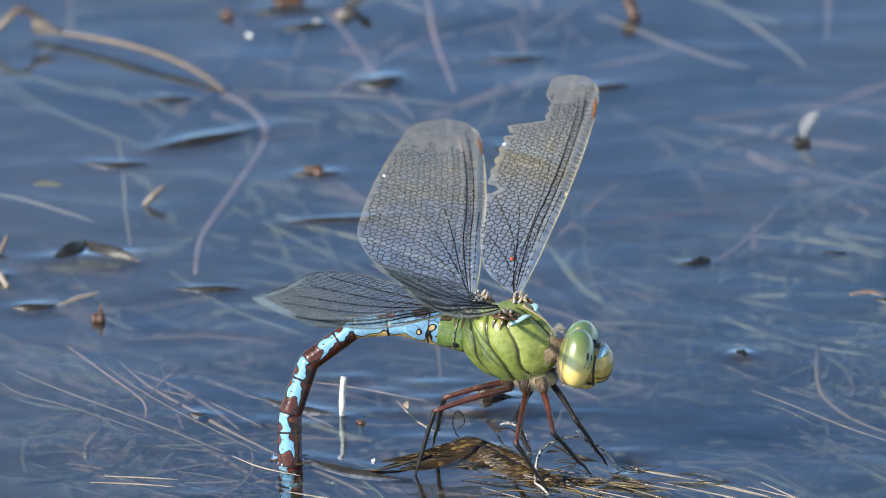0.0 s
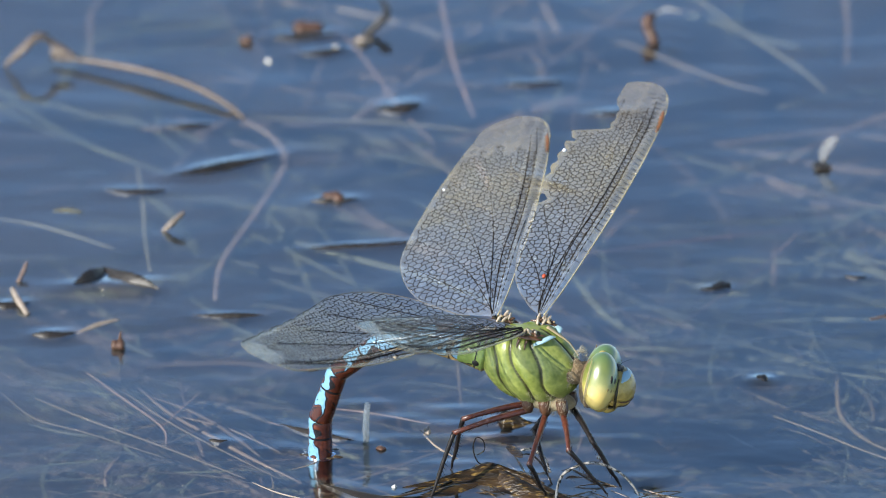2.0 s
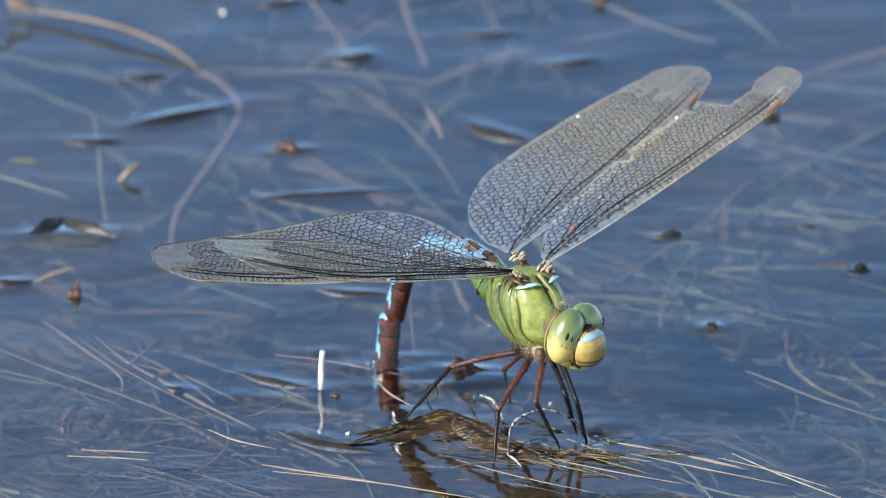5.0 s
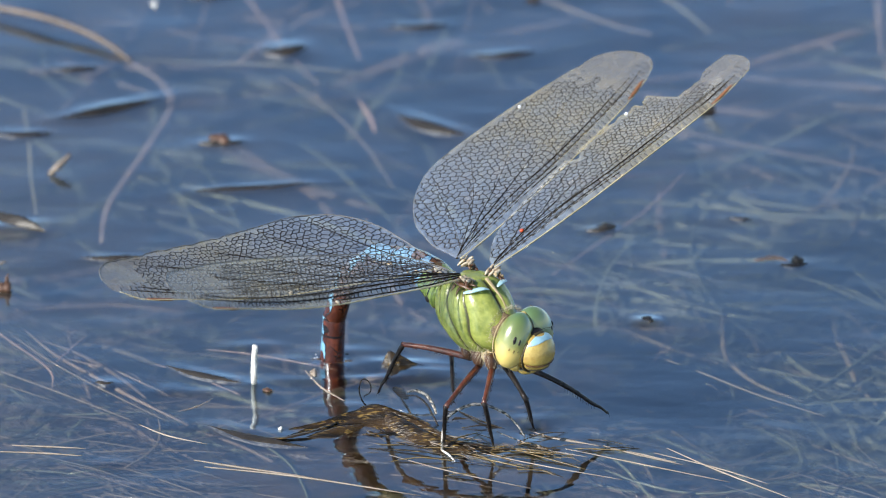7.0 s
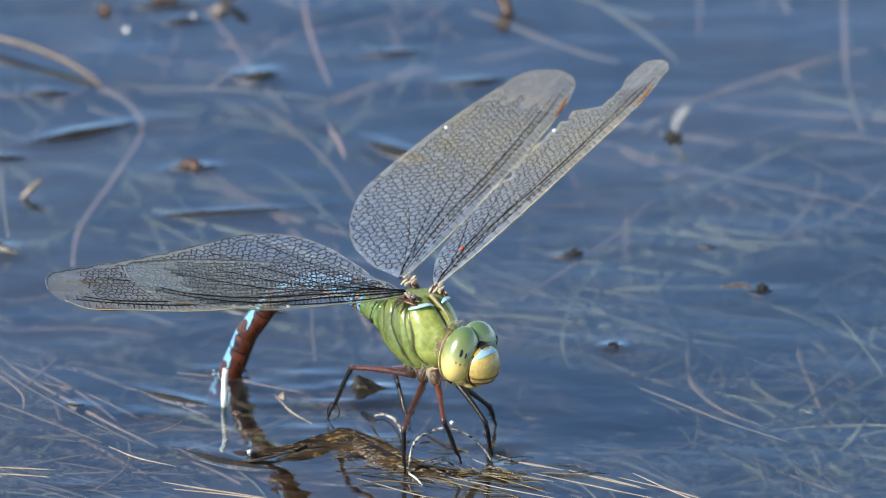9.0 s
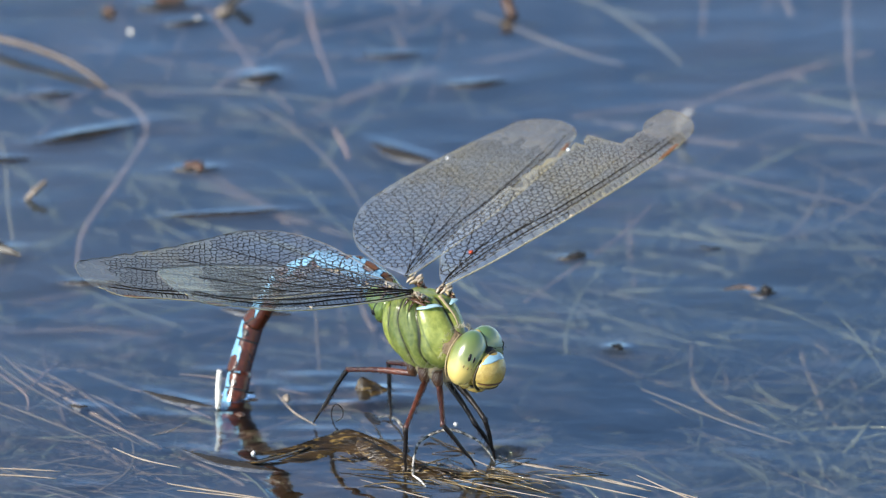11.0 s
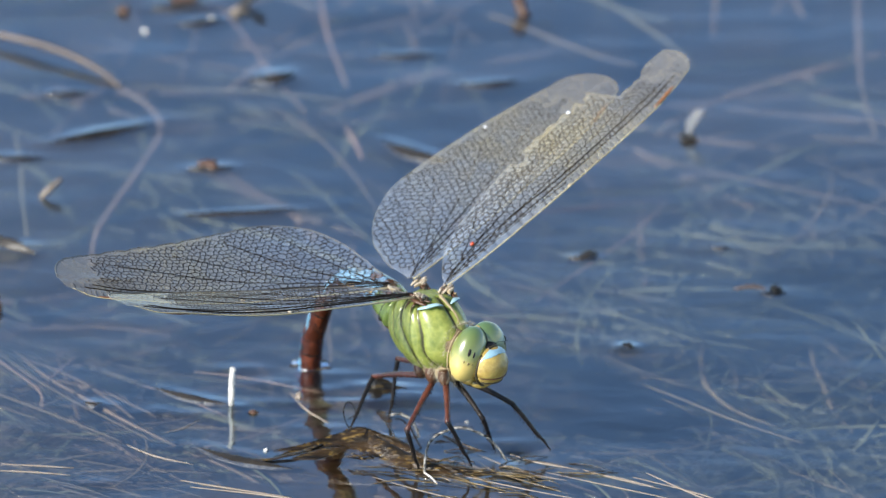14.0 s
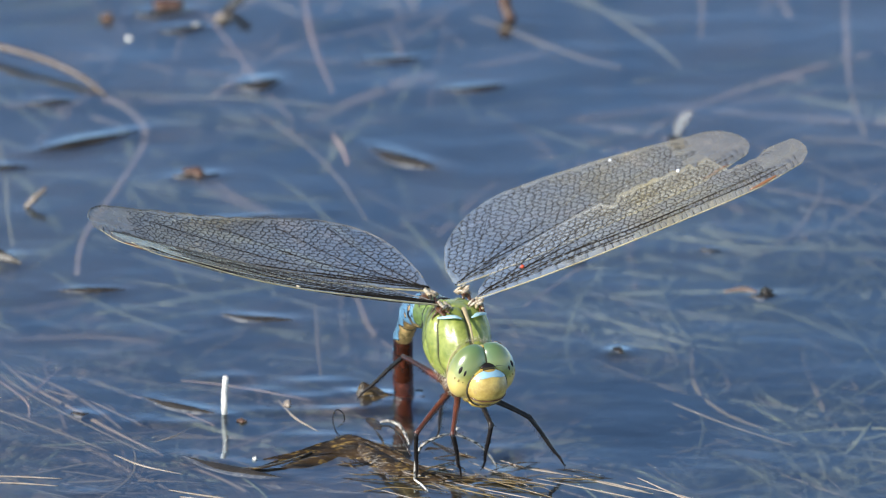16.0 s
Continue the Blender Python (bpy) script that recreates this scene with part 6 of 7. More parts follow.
    walk(parts["shin LH"], [
        at(0, 10.28, 0.00, 0.00, -0.00, 65.16, -41.27), at(0.5, 10.28, 0.00, 0.00, 0.00, 67.78, -46.59),
        at(1, 10.28, 0.00, 0.00, 0.00, 60.84, -41.77), at(1.5, 10.28, 0.00, 0.00, 0.00, 56.92, -43.91),
        at(2, 10.28, 0.00, 0.00, 0.00, 68.76, -36.73), at(2.5, 10.28, 0.00, 0.00, -0.00, 71.09, -23.80),
        at(3, 10.28, 0.00, 0.00, 0.00, 77.45, 83.72), at(3.5, 10.28, 0.00, 0.00, -0.00, 66.65, -10.94),
        at(4, 10.28, 0.00, 0.00, -0.00, 42.93, 145.01), at(6.5, 10.28, 0.00, 0.00, -0.00, 37.45, 146.75),
        at(7, 10.28, 0.00, 0.00, 0.00, 41.18, 145.61), at(7.5, 10.28, 0.00, 0.00, -0.00, 36.31, 143.38),
        at(8, 10.28, 0.00, 0.00, -0.00, 40.63, 156.05), at(8.5, 10.28, 0.00, 0.00, -0.00, 77.26, -67.34),
        at(9, 10.28, 0.00, 0.00, 0.00, 64.67, 170.64), at(11.5, 10.28, 0.00, 0.00, 0.00, 52.47, 139.38),
        at(12, 10.28, 0.00, 0.00, 0.00, 62.29, 123.66), at(12.5, 10.28, 0.00, 0.00, -0.00, 55.29, 127.29),
        at(13, 10.28, 0.00, 0.00, -0.00, 74.39, 64.76), at(13.5, 10.28, 0.00, 0.00, 0.00, 73.86, 88.51),
        at(14, 10.28, 0.00, 0.00, 0.00, 77.82, 18.18), at(14.5, 10.28, 0.00, 0.00, -0.00, 70.71, 25.14),
        at(15, 10.28, 0.00, 0.00, -0.00, 44.93, 136.70), at(15.5, 10.28, 0.00, 0.00, 0.00, 39.69, -16.88),
        at(16, 10.28, 0.00, 0.00, 0.00, 41.26, 146.12),
    ])
    walk(parts["leg RM"], [
        at(0, 4.40, -1.60, -7.10, -11.75, 23.51, -76.68), at(0.5, 4.40, -1.60, -7.10, -11.82, 20.82, -81.53),
        at(1, 4.40, -1.60, -7.10, -11.91, 22.40, -81.06), at(1.5, 4.40, -1.60, -7.10, -11.88, 20.76, -83.11),
        at(2, 4.40, -1.60, -7.10, -12.24, 25.30, -82.82), at(2.5, 4.40, -1.60, -7.10, -9.68, 24.86, -54.60),
        at(3, 4.40, -1.60, -7.10, -10.72, 32.92, -58.12), at(3.5, 4.40, -1.60, -7.10, -11.61, 18.63, -79.92),
        at(4, 4.40, -1.60, -7.10, -12.11, 31.13, -72.21), at(6.5, 4.40, -1.60, -7.10, -11.11, 21.54, -69.77),
        at(7, 4.40, -1.60, -7.10, -10.94, 17.55, -70.21), at(7.5, 4.40, -1.60, -7.10, -11.22, 23.99, -69.14),
        at(8, 4.40, -1.60, -7.10, -11.04, 23.10, -67.85), at(8.5, 4.40, -1.60, -7.10, -10.72, 24.49, -63.71),
        at(9, 4.40, -1.60, -7.10, -10.30, 24.59, -59.83), at(11.5, 4.40, -1.60, -7.10, -10.03, 23.48, -58.07),
        at(12, 4.40, -1.60, -7.10, -10.93, 36.72, -56.80), at(12.5, 4.40, -1.60, -7.10, -10.83, 27.35, -62.82),
        at(13, 4.40, -1.60, -7.10, -11.22, 23.19, -69.82), at(13.5, 4.40, -1.60, -7.10, -11.13, 23.19, -68.75),
        at(14, 4.40, -1.60, -7.10, -11.14, 28.13, -65.15), at(14.5, 4.40, -1.60, -7.10, -10.66, 18.00, -66.65),
        at(15, 4.40, -1.60, -7.10, -8.68, 19.38, -48.90), at(15.5, 4.40, -1.60, -7.10, -9.19, 18.30, -52.98),
        at(16, 4.40, -1.60, -7.10, -8.85, 18.67, -50.33),
    ])
    walk(parts["shin RM"], [
        at(0, 9.18, 0.00, 0.00, 0.00, 42.54, 67.16), at(0.5, 9.18, 0.00, 0.00, 0.00, 52.30, 81.78),
        at(1, 9.18, 0.00, 0.00, 0.00, 60.38, 85.86), at(1.5, 9.18, 0.00, 0.00, 0.00, 61.53, 99.99),
        at(2, 9.18, 0.00, 0.00, 0.00, 64.19, 107.62), at(2.5, 9.18, 0.00, 0.00, 0.00, 62.51, 78.55),
        at(3, 9.18, 0.00, 0.00, -0.00, 64.16, 71.70), at(3.5, 9.18, 0.00, 0.00, 140.28, 84.47, 140.41),
        at(4, 9.18, 0.00, 0.00, -0.00, -8.27, 30.79), at(6.5, 9.18, 0.00, 0.00, -24.02, 85.10, -23.94),
        at(7, 9.18, 0.00, 0.00, -142.35, 84.90, -142.46), at(7.5, 9.18, 0.00, 0.00, -21.81, 79.84, -21.50),
        at(8, 9.18, 0.00, 0.00, -131.48, 85.15, -131.58), at(8.5, 9.18, 0.00, 0.00, 0.00, 77.46, 23.67),
        at(9, 9.18, 0.00, 0.00, -0.00, 75.94, 35.68), at(11.5, 9.18, 0.00, 0.00, 0.00, 71.06, 49.86),
        at(12, 9.18, 0.00, 0.00, 0.00, -15.06, 19.16), at(12.5, 9.18, 0.00, 0.00, 0.00, 72.79, 68.45),
        at(13, 9.18, 0.00, 0.00, 96.30, 83.35, 96.34), at(13.5, 9.18, 0.00, 0.00, 94.93, 80.23, 95.00),
        at(14, 9.18, 0.00, 0.00, -0.00, 72.25, 70.82), at(14.5, 9.18, 0.00, 0.00, 51.09, 83.58, 50.91),
        at(15, 9.18, 0.00, 0.00, 0.00, 71.62, 76.96), at(15.5, 9.18, 0.00, 0.00, 72.77, 83.78, 72.67),
        at(16, 9.18, 0.00, 0.00, 43.52, 84.03, 43.37),
    ])
    walk(parts["leg LM"], [
        at(0, 4.40, 1.60, -7.10, 15.06, 57.47, 147.92), at(0.5, 4.40, 1.60, -7.10, 14.01, 44.44, 128.55),
        at(1, 4.40, 1.60, -7.10, 11.95, 53.53, 151.33), at(1.5, 4.40, 1.60, -7.10, 15.20, 50.26, 133.59),
        at(2, 4.40, 1.60, -7.10, 13.70, 46.77, 134.79), at(2.5, 4.40, 1.60, -7.10, -15.89, 48.29, -79.82),
        at(3, 4.40, 1.60, -7.10, -5.28, 17.44, -27.74), at(3.5, 4.40, 1.60, -7.10, 21.84, 58.51, 116.81),
        at(4, 4.40, 1.60, -7.10, -5.65, 12.45, -30.12), at(6.5, 4.40, 1.60, -7.10, -2.35, 15.55, -12.03),
        at(7, 4.40, 1.60, -7.10, -2.68, 13.96, -13.77), at(7.5, 4.40, 1.60, -7.10, -1.55, 23.40, -7.75),
        at(8, 4.40, 1.60, -7.10, -0.89, 22.35, -4.45), at(8.5, 4.40, 1.60, -7.10, -0.84, 22.13, -4.21),
        at(9, 4.40, 1.60, -7.10, 12.46, 37.25, 68.23), at(11.5, 4.40, 1.60, -7.10, -2.21, 22.51, -11.10),
        at(12, 4.40, 1.60, -7.10, -0.92, 22.30, -4.63), at(12.5, 4.40, 1.60, -7.10, -0.12, 26.04, -0.60),
        at(13, 4.40, 1.60, -7.10, -3.03, 18.07, -15.51), at(13.5, 4.40, 1.60, -7.10, -2.83, 15.67, -14.54),
        at(14, 4.40, 1.60, -7.10, -1.48, 21.01, -7.43), at(14.5, 4.40, 1.60, -7.10, -2.85, 14.39, -14.64),
        at(15, 4.40, 1.60, -7.10, 3.17, 20.07, 16.14), at(15.5, 4.40, 1.60, -7.10, 22.27, 59.57, 97.40),
        at(16, 4.40, 1.60, -7.10, -0.32, 8.01, -1.62),
    ])
    walk(parts["shin LM"], [
        at(0, 8.73, 0.00, 0.00, 0.00, 70.69, 164.94), at(0.5, 8.73, 0.00, 0.00, 0.00, 75.12, -159.11),
        at(1, 8.73, 0.00, 0.00, 0.00, 70.38, 167.39), at(1.5, 8.73, 0.00, 0.00, 0.00, 70.83, -168.22),
        at(2, 8.73, 0.00, 0.00, 0.00, 69.78, -166.49), at(2.5, 8.73, 0.00, 0.00, 0.00, 46.05, 105.27),
        at(3, 8.73, 0.00, 0.00, 0.00, 58.76, 113.86), at(3.5, 8.73, 0.00, 0.00, -0.00, 22.78, -123.50),
        at(4, 8.73, 0.00, 0.00, -0.00, 61.72, 122.12), at(6.5, 8.73, 0.00, 0.00, 0.00, 65.30, 90.62),
        at(7, 8.73, 0.00, 0.00, -0.00, 62.33, 115.42), at(7.5, 8.73, 0.00, 0.00, -0.00, 62.73, 95.01),
        at(8, 8.73, 0.00, 0.00, -0.00, 61.44, 84.75), at(8.5, 8.73, 0.00, 0.00, -0.00, 57.58, 92.57),
        at(9, 8.73, 0.00, 0.00, 0.00, 26.55, 37.18), at(11.5, 8.73, 0.00, 0.00, -0.00, 50.50, 81.02),
        at(12, 8.73, 0.00, 0.00, 0.00, 56.61, 80.82), at(12.5, 8.73, 0.00, 0.00, 0.00, 58.02, 78.32),
        at(13, 8.73, 0.00, 0.00, 0.00, 63.27, 100.49), at(13.5, 8.73, 0.00, 0.00, -0.00, 59.28, 106.27),
        at(14, 8.73, 0.00, 0.00, -0.00, 58.71, 91.91), at(14.5, 8.73, 0.00, 0.00, -0.00, 65.36, 98.81),
        at(15, 8.73, 0.00, 0.00, 0.00, 59.60, 33.30), at(15.5, 8.73, 0.00, 0.00, -0.00, 4.45, -103.69),
        at(16, 8.73, 0.00, 0.00, -175.60, 82.02, -175.64),
    ])
    walk(parts["leg RF"], [
        at(0, 6.80, -1.40, -6.70, -9.76, 24.03, -55.61), at(0.5, 6.80, -1.40, -6.70, -10.07, 23.51, -58.37),
        at(1, 6.80, -1.40, -6.70, -9.83, 18.43, -58.30), at(1.5, 6.80, -1.40, -6.70, -10.02, 16.77, -60.59),
        at(2, 6.80, -1.40, -6.70, -10.15, 17.10, -61.70), at(2.5, 6.80, -1.40, -6.70, -7.34, 25.59, -38.64),
        at(3, 6.80, -1.40, -6.70, -9.20, 25.77, -50.70), at(3.5, 6.80, -1.40, -6.70, -9.23, 23.51, -51.77),
        at(4, 6.80, -1.40, -6.70, -8.48, 21.70, -46.92), at(6.5, 6.80, -1.40, -6.70, -8.40, 20.13, -46.74),
        at(7, 6.80, -1.40, -6.70, -8.43, 14.41, -47.95), at(7.5, 6.80, -1.40, -6.70, -8.46, 18.55, -47.50),
        at(8, 6.80, -1.40, -6.70, -7.46, 26.52, -39.16), at(8.5, 6.80, -1.40, -6.70, -7.47, 21.21, -40.31),
        at(9, 6.80, -1.40, -6.70, -6.24, 19.69, -33.09), at(11.5, 6.80, -1.40, -6.70, -6.90, 26.19, -35.86),
        at(12, 6.80, -1.40, -6.70, -5.90, 30.33, -29.42), at(12.5, 6.80, -1.40, -6.70, -8.45, 22.47, -46.51),
        at(13, 6.80, -1.40, -6.70, 22.88, 62.72, 135.68), at(13.5, 6.80, -1.40, -6.70, -5.83, 22.03, -30.39),
        at(14, 6.80, -1.40, -6.70, -7.00, 22.30, -37.23), at(14.5, 6.80, -1.40, -6.70, -8.38, 12.49, -47.78),
        at(15, 6.80, -1.40, -6.70, 12.22, 63.40, 162.54), at(15.5, 6.80, -1.40, -6.70, -6.84, 15.05, -37.19),
        at(16, 6.80, -1.40, -6.70, -4.56, 18.79, -23.64),
    ])
    walk(parts["shin RF"], [
        at(0, 7.35, 0.00, 0.00, 0.00, 40.40, 70.23), at(0.5, 7.35, 0.00, 0.00, 0.00, 38.57, 72.71),
        at(1, 7.35, 0.00, 0.00, 0.00, 39.61, 70.84), at(1.5, 7.35, 0.00, 0.00, 0.00, 37.28, 69.79),
        at(2, 7.35, 0.00, 0.00, -0.00, 38.65, 78.11), at(2.5, 7.35, 0.00, 0.00, -0.00, 38.60, 79.54),
        at(3, 7.35, 0.00, 0.00, 0.00, 49.69, 65.59), at(3.5, 7.35, 0.00, 0.00, -0.00, 58.68, 95.22),
        at(4, 7.35, 0.00, 0.00, -0.00, 53.01, 73.08), at(6.5, 7.35, 0.00, 0.00, -0.00, 71.46, 114.41),
        at(7, 7.35, 0.00, 0.00, 0.00, 72.99, 122.19), at(7.5, 7.35, 0.00, 0.00, -0.00, 73.23, 108.78),
        at(8, 7.35, 0.00, 0.00, 0.00, 68.79, 92.28), at(8.5, 7.35, 0.00, 0.00, 0.00, 58.04, 97.58),
        at(9, 7.35, 0.00, 0.00, 0.00, 62.78, 88.75), at(11.5, 7.35, 0.00, 0.00, 0.00, 40.16, 78.01),
        at(12, 7.35, 0.00, 0.00, -0.00, 46.21, 72.70), at(12.5, 7.35, 0.00, 0.00, 0.00, 54.66, 79.42),
        at(13, 7.35, 0.00, 0.00, 0.00, 20.26, -92.14), at(13.5, 7.35, 0.00, 0.00, 0.00, 42.66, 76.66),
        at(14, 7.35, 0.00, 0.00, 0.00, 57.51, 82.98), at(14.5, 7.35, 0.00, 0.00, 0.00, 69.61, 93.77),
        at(15, 7.35, 0.00, 0.00, 0.00, 66.81, -87.69), at(15.5, 7.35, 0.00, 0.00, 0.00, 68.27, 80.95),
        at(16, 7.35, 0.00, 0.00, 0.00, 76.49, 105.28),
    ])
    walk(parts["leg LF"], [
        at(0, 6.80, 1.40, -6.70, -7.43, 17.24, -40.69), at(0.5, 6.80, 1.40, -6.70, -8.15, 10.40, -46.22),
        at(1, 6.80, 1.40, -6.70, -7.45, 15.19, -41.08), at(1.5, 6.80, 1.40, -6.70, -7.93, 8.21, -44.72),
        at(2, 6.80, 1.40, -6.70, -8.14, 12.37, -46.04), at(2.5, 6.80, 1.40, -6.70, -3.92, 15.09, -20.32),
        at(3, 6.80, 1.40, -6.70, -3.31, 33.21, -15.80), at(3.5, 6.80, 1.40, -6.70, -3.70, 13.44, -19.20),
        at(4, 6.80, 1.40, -6.70, -4.02, 20.20, -20.63), at(6.5, 6.80, 1.40, -6.70, 4.81, 25.24, 24.43),
        at(7, 6.80, 1.40, -6.70, 9.10, 22.79, 50.99), at(7.5, 6.80, 1.40, -6.70, -2.02, 20.15, -10.21),
        at(8, 6.80, 1.40, -6.70, -2.38, 18.26, -12.12), at(8.5, 6.80, 1.40, -6.70, 6.37, 21.59, 33.59),
        at(9, 6.80, 1.40, -6.70, 0.85, 33.21, 4.04), at(11.5, 6.80, 1.40, -6.70, -0.69, 19.03, -3.46),
        at(12, 6.80, 1.40, -6.70, 0.81, 23.54, 4.03), at(12.5, 6.80, 1.40, -6.70, -0.07, 23.86, -0.34),
        at(13, 6.80, 1.40, -6.70, -2.15, 19.83, -10.91), at(13.5, 6.80, 1.40, -6.70, -2.00, 15.47, -10.20),
        at(14, 6.80, 1.40, -6.70, 7.87, 22.22, 42.73), at(14.5, 6.80, 1.40, -6.70, -4.21, 15.29, -21.90),
        at(15, 6.80, 1.40, -6.70, 5.13, 8.24, 27.08), at(15.5, 6.80, 1.40, -6.70, 2.18, 26.88, 10.74),
        at(16, 6.80, 1.40, -6.70, 10.03, 18.19, 60.21),
    ])
    walk(parts["shin LF"], [
        at(0, 7.72, 0.00, 0.00, 0.00, 47.25, 64.49), at(0.5, 7.72, 0.00, 0.00, -0.00, 47.28, 74.20),
        at(1, 7.72, 0.00, 0.00, -0.00, 47.88, 60.01), at(1.5, 7.72, 0.00, 0.00, -0.00, 48.92, 59.78),
        at(2, 7.72, 0.00, 0.00, -0.00, 47.56, 70.90), at(2.5, 7.72, 0.00, 0.00, 0.00, 56.68, 79.97),
        at(3, 7.72, 0.00, 0.00, 0.00, 51.35, 67.07), at(3.5, 7.72, 0.00, 0.00, 0.00, 60.59, 113.42),
        at(4, 7.72, 0.00, 0.00, -0.00, 65.87, 90.97), at(6.5, 7.72, 0.00, 0.00, 0.00, 52.94, 37.04),
        at(7, 7.72, 0.00, 0.00, -0.00, 18.56, 12.34), at(7.5, 7.72, 0.00, 0.00, 0.00, 75.37, 55.29),
        at(8, 7.72, 0.00, 0.00, -0.00, 76.34, 93.66), at(8.5, 7.72, 0.00, 0.00, -0.00, 51.60, 24.03),
        at(9, 7.72, 0.00, 0.00, -0.00, 59.22, 65.72), at(11.5, 7.72, 0.00, 0.00, 0.00, 58.22, 69.84),
        at(12, 7.72, 0.00, 0.00, 0.00, 57.73, 70.81), at(12.5, 7.72, 0.00, 0.00, -0.00, 55.85, 61.21),
        at(13, 7.72, 0.00, 0.00, 0.00, 65.93, 88.71), at(13.5, 7.72, 0.00, 0.00, -0.00, 63.43, 95.56),
        at(14, 7.72, 0.00, 0.00, 0.00, 30.39, 5.78), at(14.5, 7.72, 0.00, 0.00, 0.00, 76.38, 139.93),
        at(15, 7.72, 0.00, 0.00, 0.00, 66.41, -68.90), at(15.5, 7.72, 0.00, 0.00, -0.00, 74.29, 50.88),
        at(16, 7.72, 0.00, 0.00, -0.00, 35.74, -1.17),
    ])
    walk(parts["segment 0"], [
        at(0, -5.00, 0.00, -0.60, -0.00, -6.06, -171.38), at(0.5, -5.00, 0.00, -0.60, 0.00, -7.84, -172.01),
        at(1, -5.00, -0.00, -0.60, 0.00, -19.43, -176.57), at(1.5, -5.00, -0.00, -0.60, -0.00, -14.38, -179.96),
        at(2, -5.00, -0.00, -0.60, 0.00, -9.96, -175.96), at(2.5, -5.00, 0.00, -0.60, 0.00, -25.20, -170.31),
        at(3, -5.00, -0.00, -0.60, 0.00, -24.69, -165.89), at(3.5, -5.00, 0.00, -0.60, 0.00, -25.73, -178.46),
        at(4, -5.00, 0.00, -0.60, 0.00, -26.59, 176.00), at(6.5, -5.00, 0.00, -0.60, 0.00, -20.67, -179.43),
        at(7, -5.00, -0.00, -0.60, 0.00, -19.36, 178.13), at(7.5, -5.00, -0.00, -0.60, 0.00, -17.14, -174.58),
        at(8, -5.00, -0.00, -0.60, 0.00, -6.29, -176.15), at(8.5, -5.00, 0.00, -0.60, 0.00, -4.85, -179.19),
        at(9, -5.00, 0.00, -0.60, 0.00, -13.45, -178.28), at(11.5, -5.00, 0.00, -0.60, 0.00, -25.40, 172.31),
        at(12, -5.00, 0.00, -0.60, 0.00, -19.79, -168.65), at(12.5, -5.00, -0.00, -0.60, 0.00, -11.77, -164.51),
        at(13, -5.00, -0.00, -0.60, 0.00, -18.55, -170.19), at(13.5, -5.00, 0.00, -0.60, 0.00, -25.10, 175.30),
        at(14, -5.00, 0.00, -0.60, 0.00, -18.97, 170.61), at(14.5, -5.00, 0.00, -0.60, -0.00, -27.48, 165.68),
        at(15, -5.00, -0.00, -0.60, 0.00, -34.96, 166.31), at(15.5, -5.00, -0.00, -0.60, 0.00, -33.37, 155.92),
        at(16, -5.00, -0.00, -0.60, 0.00, 6.04, -164.80),
    ])
    walk(parts["segment 1"], [
        at(0, -8.44, -0.52, -0.23, -0.45, -2.21, -165.19), at(0.5, -8.43, -0.48, -0.12, -0.28, -4.30, -169.38),
        at(1, -8.29, -0.20, 0.56, -1.58, -12.21, -170.78), at(1.5, -8.39, -0.00, 0.27, -0.80, -2.52, -174.56),
        at(2, -8.44, -0.24, 0.01, -0.19, -0.16, -173.80), at(2.5, -8.12, -0.53, 0.89, -2.80, -9.24, -160.96),
        at(3, -8.08, -0.78, 0.86, -2.26, -7.60, -157.85), at(3.5, -8.15, -0.08, 0.92, 0.26, -14.14, -179.21),
        at(4, -8.12, 0.22, 0.97, 0.07, -11.46, 175.79), at(6.5, -8.27, -0.03, 0.64, -0.55, -8.88, -177.29),
        at(7, -8.30, 0.11, 0.56, -0.42, -7.33, 179.92), at(7.5, -8.33, -0.32, 0.43, -0.98, -7.31, -169.97),
        at(8, -8.47, -0.23, -0.22, -0.16, 2.16, -171.85), at(8.5, -8.49, -0.05, -0.30, -0.01, 4.44, -177.11),
        at(9, -8.40, -0.10, 0.21, -0.54, -4.24, -174.79), at(11.5, -8.13, 0.42, 0.90, -1.38, -12.69, 176.50),
        at(12, -8.23, -0.65, 0.58, -0.62, -5.66, -165.84), at(12.5, -8.30, -0.92, 0.11, -0.34, 2.47, -160.37),
        at(13, -8.27, -0.57, 0.51, -0.98, -9.40, -166.15), at(13.5, -8.16, 0.26, 0.88, -1.14, -14.27, 178.68),
        at(14, -8.27, 0.54, 0.54, 0.39, -5.97, 168.83), at(14.5, -8.01, 0.77, 1.01, -0.45, -12.87, 166.97),
        at(15, -7.79, 0.68, 1.41, -0.86, -23.51, 168.07), at(15.5, -7.67, 1.19, 1.33, -0.90, -25.42, 157.76),
        at(16, -8.36, -0.91, -0.97, -1.62, 28.19, -170.19),
    ])
